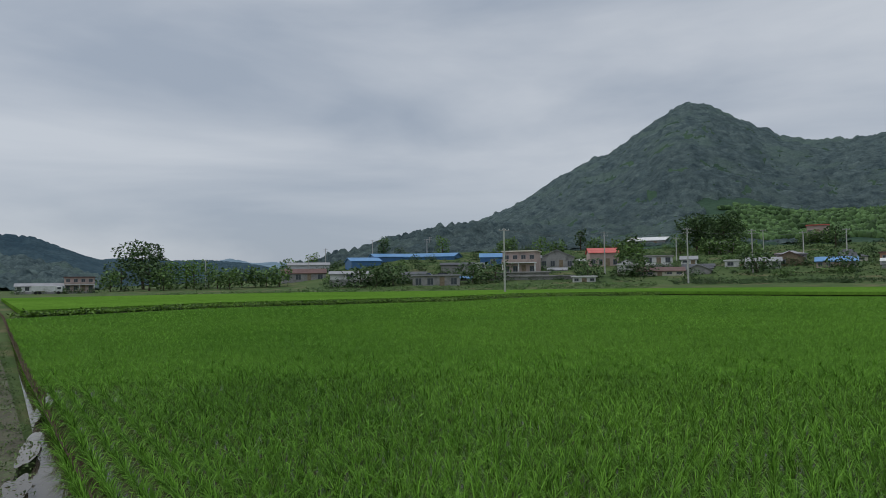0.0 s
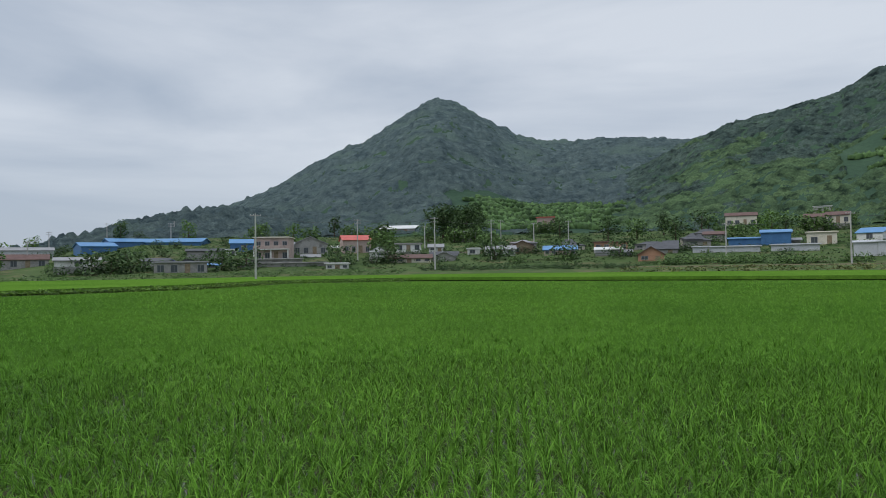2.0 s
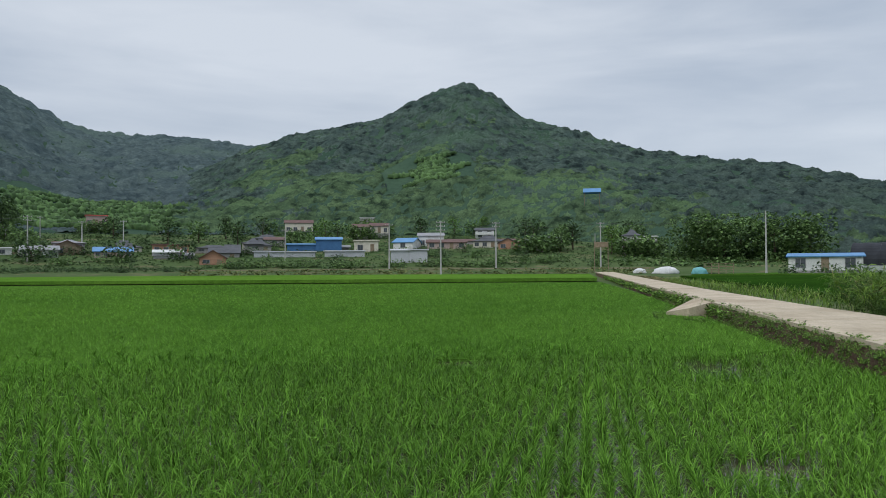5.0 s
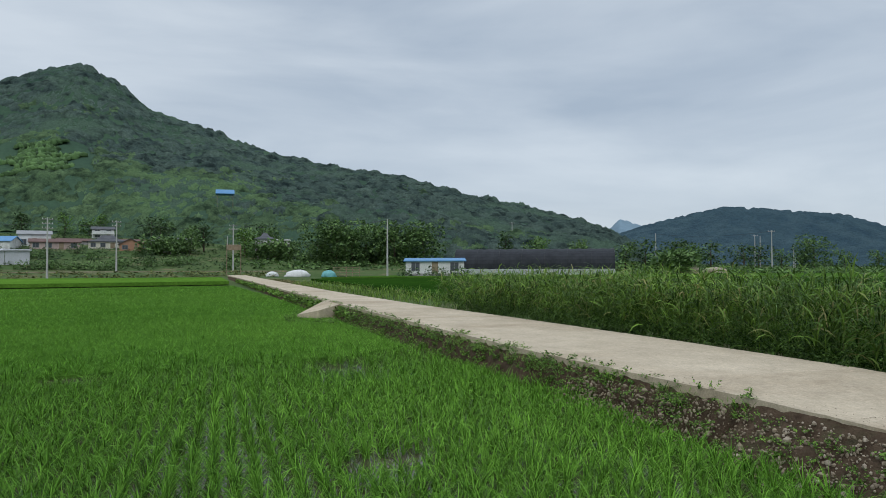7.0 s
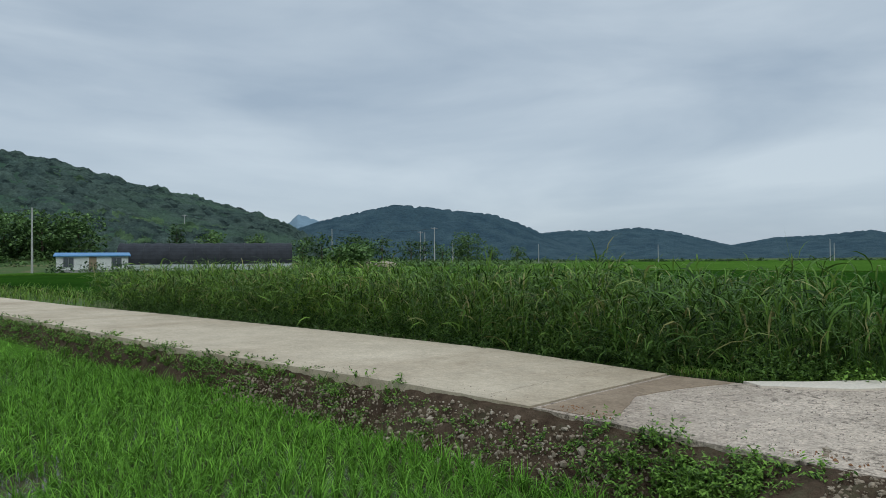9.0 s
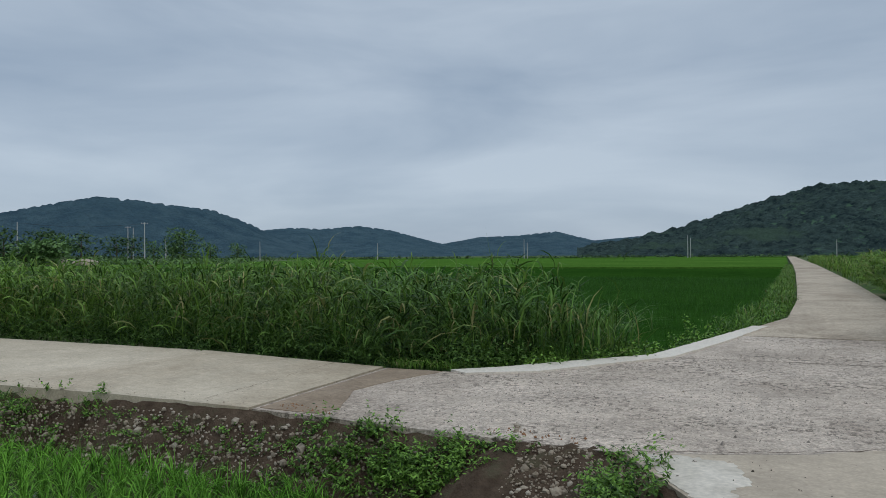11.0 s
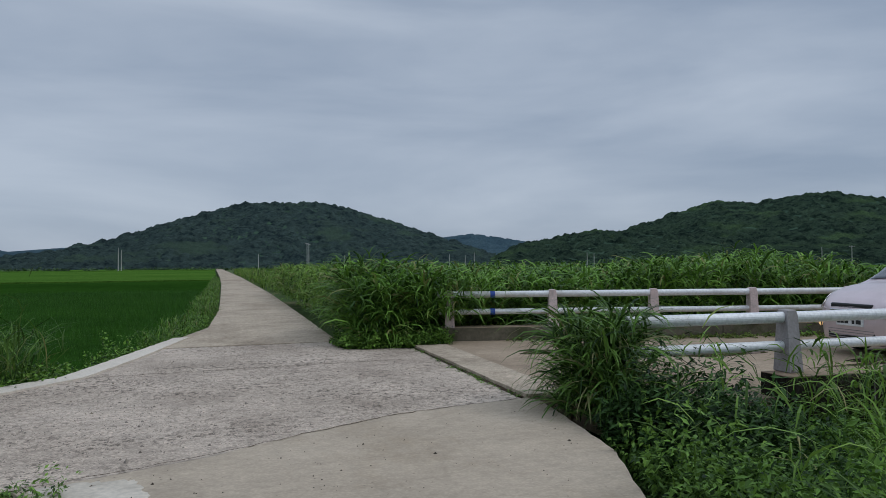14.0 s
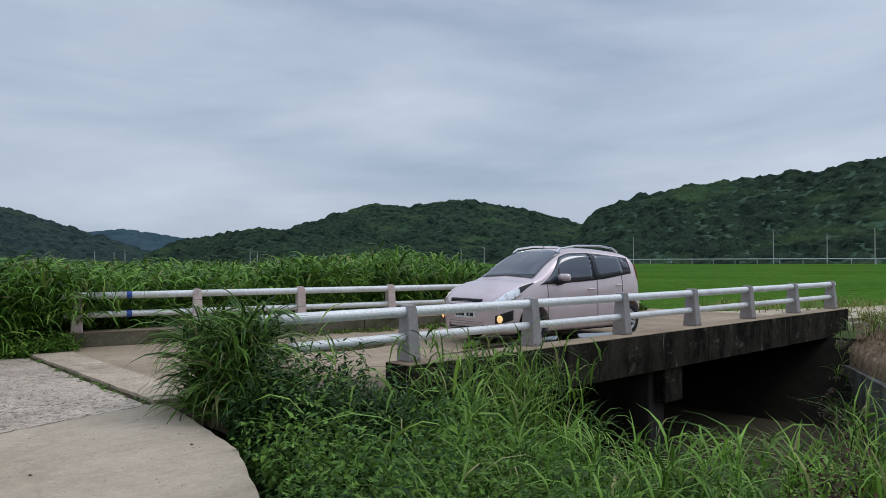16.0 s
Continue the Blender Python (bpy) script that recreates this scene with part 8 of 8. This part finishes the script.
lump("covered_pile", "heap covered with a white sheet", -84.2, 127, (4.4, 2.5, 1.05), PAINTS["white"], 3, "pile")
lump("covered_pile", "small heap covered with a white sheet", -86.1, 128, (2.2, 1.6, 0.7), PAINTS["white"], 4, "pile")
lump("covered_pile", "heap covered with a teal tarpaulin", -81.75, 126, (2.6, 2.0, 1.0), PAINTS["teal"], 5, "pile")
lump("spoil_mound", "mound of pale broken stone", -54.3, 150, (7.0, 4.0, 1.9), STONE, 6, "rubble")
lump("spoil_mound", "mound of pale broken stone", -52.0, 155, (5.0, 3.0, 1.2), STONE, 7, "rubble")
for az in (-80.9, -79.9):
    x, y = polar(az, 127)
    r = empty("timber_rack", x, y, float(ground_z(np.array([x]), np.array([y]))[0]), -az)
    tagged(r, "stacked rack of weathered timber frames", "rack")
    for i in range(4):
        part("shelf", boxed((-1.2, -0.6, 0.25 + i * 0.45), (1.2, 0.6, 0.32 + i * 0.45), 0.01), PAINTS["wood"], r)
    for sx in (-1.15, 0, 1.15):
        part("upright", boxed((sx - 0.05, -0.6, -0.2), (sx + 0.05, -0.5, 1.75)), PAINTS["wood"], r)
sx, sy = polar(-89.0, 133)
sign = empty("notice_board", sx, sy, 0.2, 92)
tagged(sign, "blank pale wooden board hung between poles", "sign")
part("board", boxed((-1.0, -0.05, 4.2), (1.3, 0.05, 5.2), 0.02), PAINTS["wood"], sign)
for x in (-1.1, 1.3):
    part("post", tube(bmesh.new(), (x, 0.08, -1.0), (x, 0.08, 5.4), 0.07, seg=8), PAINTS["wood"], sign)


def small_car(az, dist, paint, label, turn):
    x, y = polar(az, dist)
    e = empty("car", x, y, float(ground_z(np.array([x]), np.array([y]))[0]) + 0.05, turn)
    tagged(e, label, "car")
    bm = bmesh.new()
    prof = [(-2.2, 0.3), (-2.2, 0.85), (-1.7, 0.95), (-1.2, 1.42), (0.4, 1.45), (1.1, 0.95), (2.1, 0.8), (2.25, 0.35)]
    a = [bm.verts.new((u, -0.85, v)) for u, v in prof]
    b = [bm.verts.new((u, 0.85, v)) for u, v in prof]
    bm.faces.new(a), bm.faces.new(b[::-1])
    for i in range(len(prof)):
        j = (i + 1) % len(prof)
        bm.faces.new((a[i], b[i], b[j], a[j]))
    bmesh.ops.recalc_face_normals(bm, faces=bm.faces)
    bmesh.ops.bevel(bm, geom=list(bm.edges), offset=0.08, segments=2, affect="EDGES")
    part("body", bm, paint, e)
    for s in (-1, 1):
        part("window", boxed((-1.15, s * 0.86 - 0.01, 0.98), (0.5, s * 0.86 + 0.01, 1.32)), PANE, e)
        for wx in (-1.35, 1.35):
            part("wheel", tube(bmesh.new(), (wx, s * 0.72, 0.3), (wx, s * 0.88, 0.3), 0.31, seg=16), DARK, e)
    return e


small_car(-156.0, 160.5, surface("dark_blue_paint", (0.02, 0.04, 0.16), (0.03, 0.05, 0.2), 3, 0.3, 50, 0.0, 0.01, 0.3), "dark blue parked saloon car", 150)
small_car(-154.7, 160.5, BLACK, "black parked saloon car", 155)
tx, ty = polar(176.4, 236)
truck = empty("truck", tx, ty, float(ground_z(np.array([tx]), np.array([ty]))[0]) + 0.1, -176)
tagged(truck, "white box truck parked by the farm buildings", "truck")
part("cargo_box", boxed((-3.9, -1.1, 0.9), (2.2, 1.1, 2.4), 0.05), PAINTS["white"], truck)
part("cab", boxed((2.3, -1.0, 0.5), (3.9, 1.0, 2.3), 0.2), PAINTS["white"], truck)
part("cab_window", boxed((2.6, -1.03, 1.4), (3.5, 1.03, 2.0), 0.03), PANE, truck)
for wx in (-2.8, -1.8, 2.9):
    for s in (-1, 1):
        part("wheel", tube(bmesh.new(), (wx, s * 0.75, 0.42), (wx, s * 1.05, 0.42), 0.45, seg=16), DARK, truck)
# concrete field ramp beside the village road
bm = prism(bmesh.new(), [(-29.0, 3.90), (-25.9, 4.0), (-25.3, 3.2), (-26.2, 2.55)], -0.6, -0.006)
for v in bm.verts:
    if v.co.z > -0.3:
        v.co.z = -0.006 - 0.36 * min(1.0, max(0.0, (3.9 - v.co.y) / 1.3)) ** 1.2
ramp_ob = part("ramp", bm, CONC)
tagged(ramp_ob, "short concrete ramp from the road to the paddy", "ramp", kind="structure")

# roadside barrier at the foot of the eastern hill
bar = empty("roadside_barrier")
tagged(bar, "long pale roadside barrier below the hill", "barrier")
for a in np.arange(57, 84, 1.5):
    (x0, y0), (x1, y1) = polar(a, 256), polar(a + 1.48, 256)
    part("rail", tube(bmesh.new(), (x0, y0, 1.6), (x1, y1, 1.6), 0.16, seg=6), PAINTS["panel"], bar)
    part("post", tube(bmesh.new(), (x0, y0, -0.7), (x0, y0, 1.7), 0.1, seg=6), PAINTS["panel"], bar)


# ---- terraced crops on the hill's foot ----
CROP = foliage("terrace_crop", (0.055, 0.105, 0.04), (0.085, 0.15, 0.055), 0.08, 0.8, 0.0)


def terraces(height, az0, az1, q0, q1, steps, seed):
    """Narrow crop terraces that follow the slope, each with a row of bushy plants on its lip."""
    g2 = np.random.default_rng(seed)
    at, size = [], []
    for k in range(steps):
        q = q0 + (q1 - q0) * k / steps
        a = np.arange(az0 + g2.uniform(0, 3), az1 - g2.uniform(0, 3), 0.16)
        for dq in (0.0, 0.35, 0.7):
            qq = q + dq * (q1 - q0) / steps * 0.75 + 0.006 * np.sin(a * 1.7 + k)
            x, y, z = height(a, qq)
            at.append(np.stack([x, y, z + 0.7 - 0.5 * dq], 1))
            size.append(np.full(len(a), 2.1 - 0.9 * dq) * g2.uniform(0.7, 1.2, len(a)))
    ob = wood("terrace_crops", np.concatenate(at), np.concatenate(size), CROP, g2, "green crops on narrow hillside terraces")
    return ob


terraces(hill_a, -135, -120, 0.05, 0.24, 9, 5)
terraces(hill_b, -106, -99, 0.30, 0.52, 8, 6)
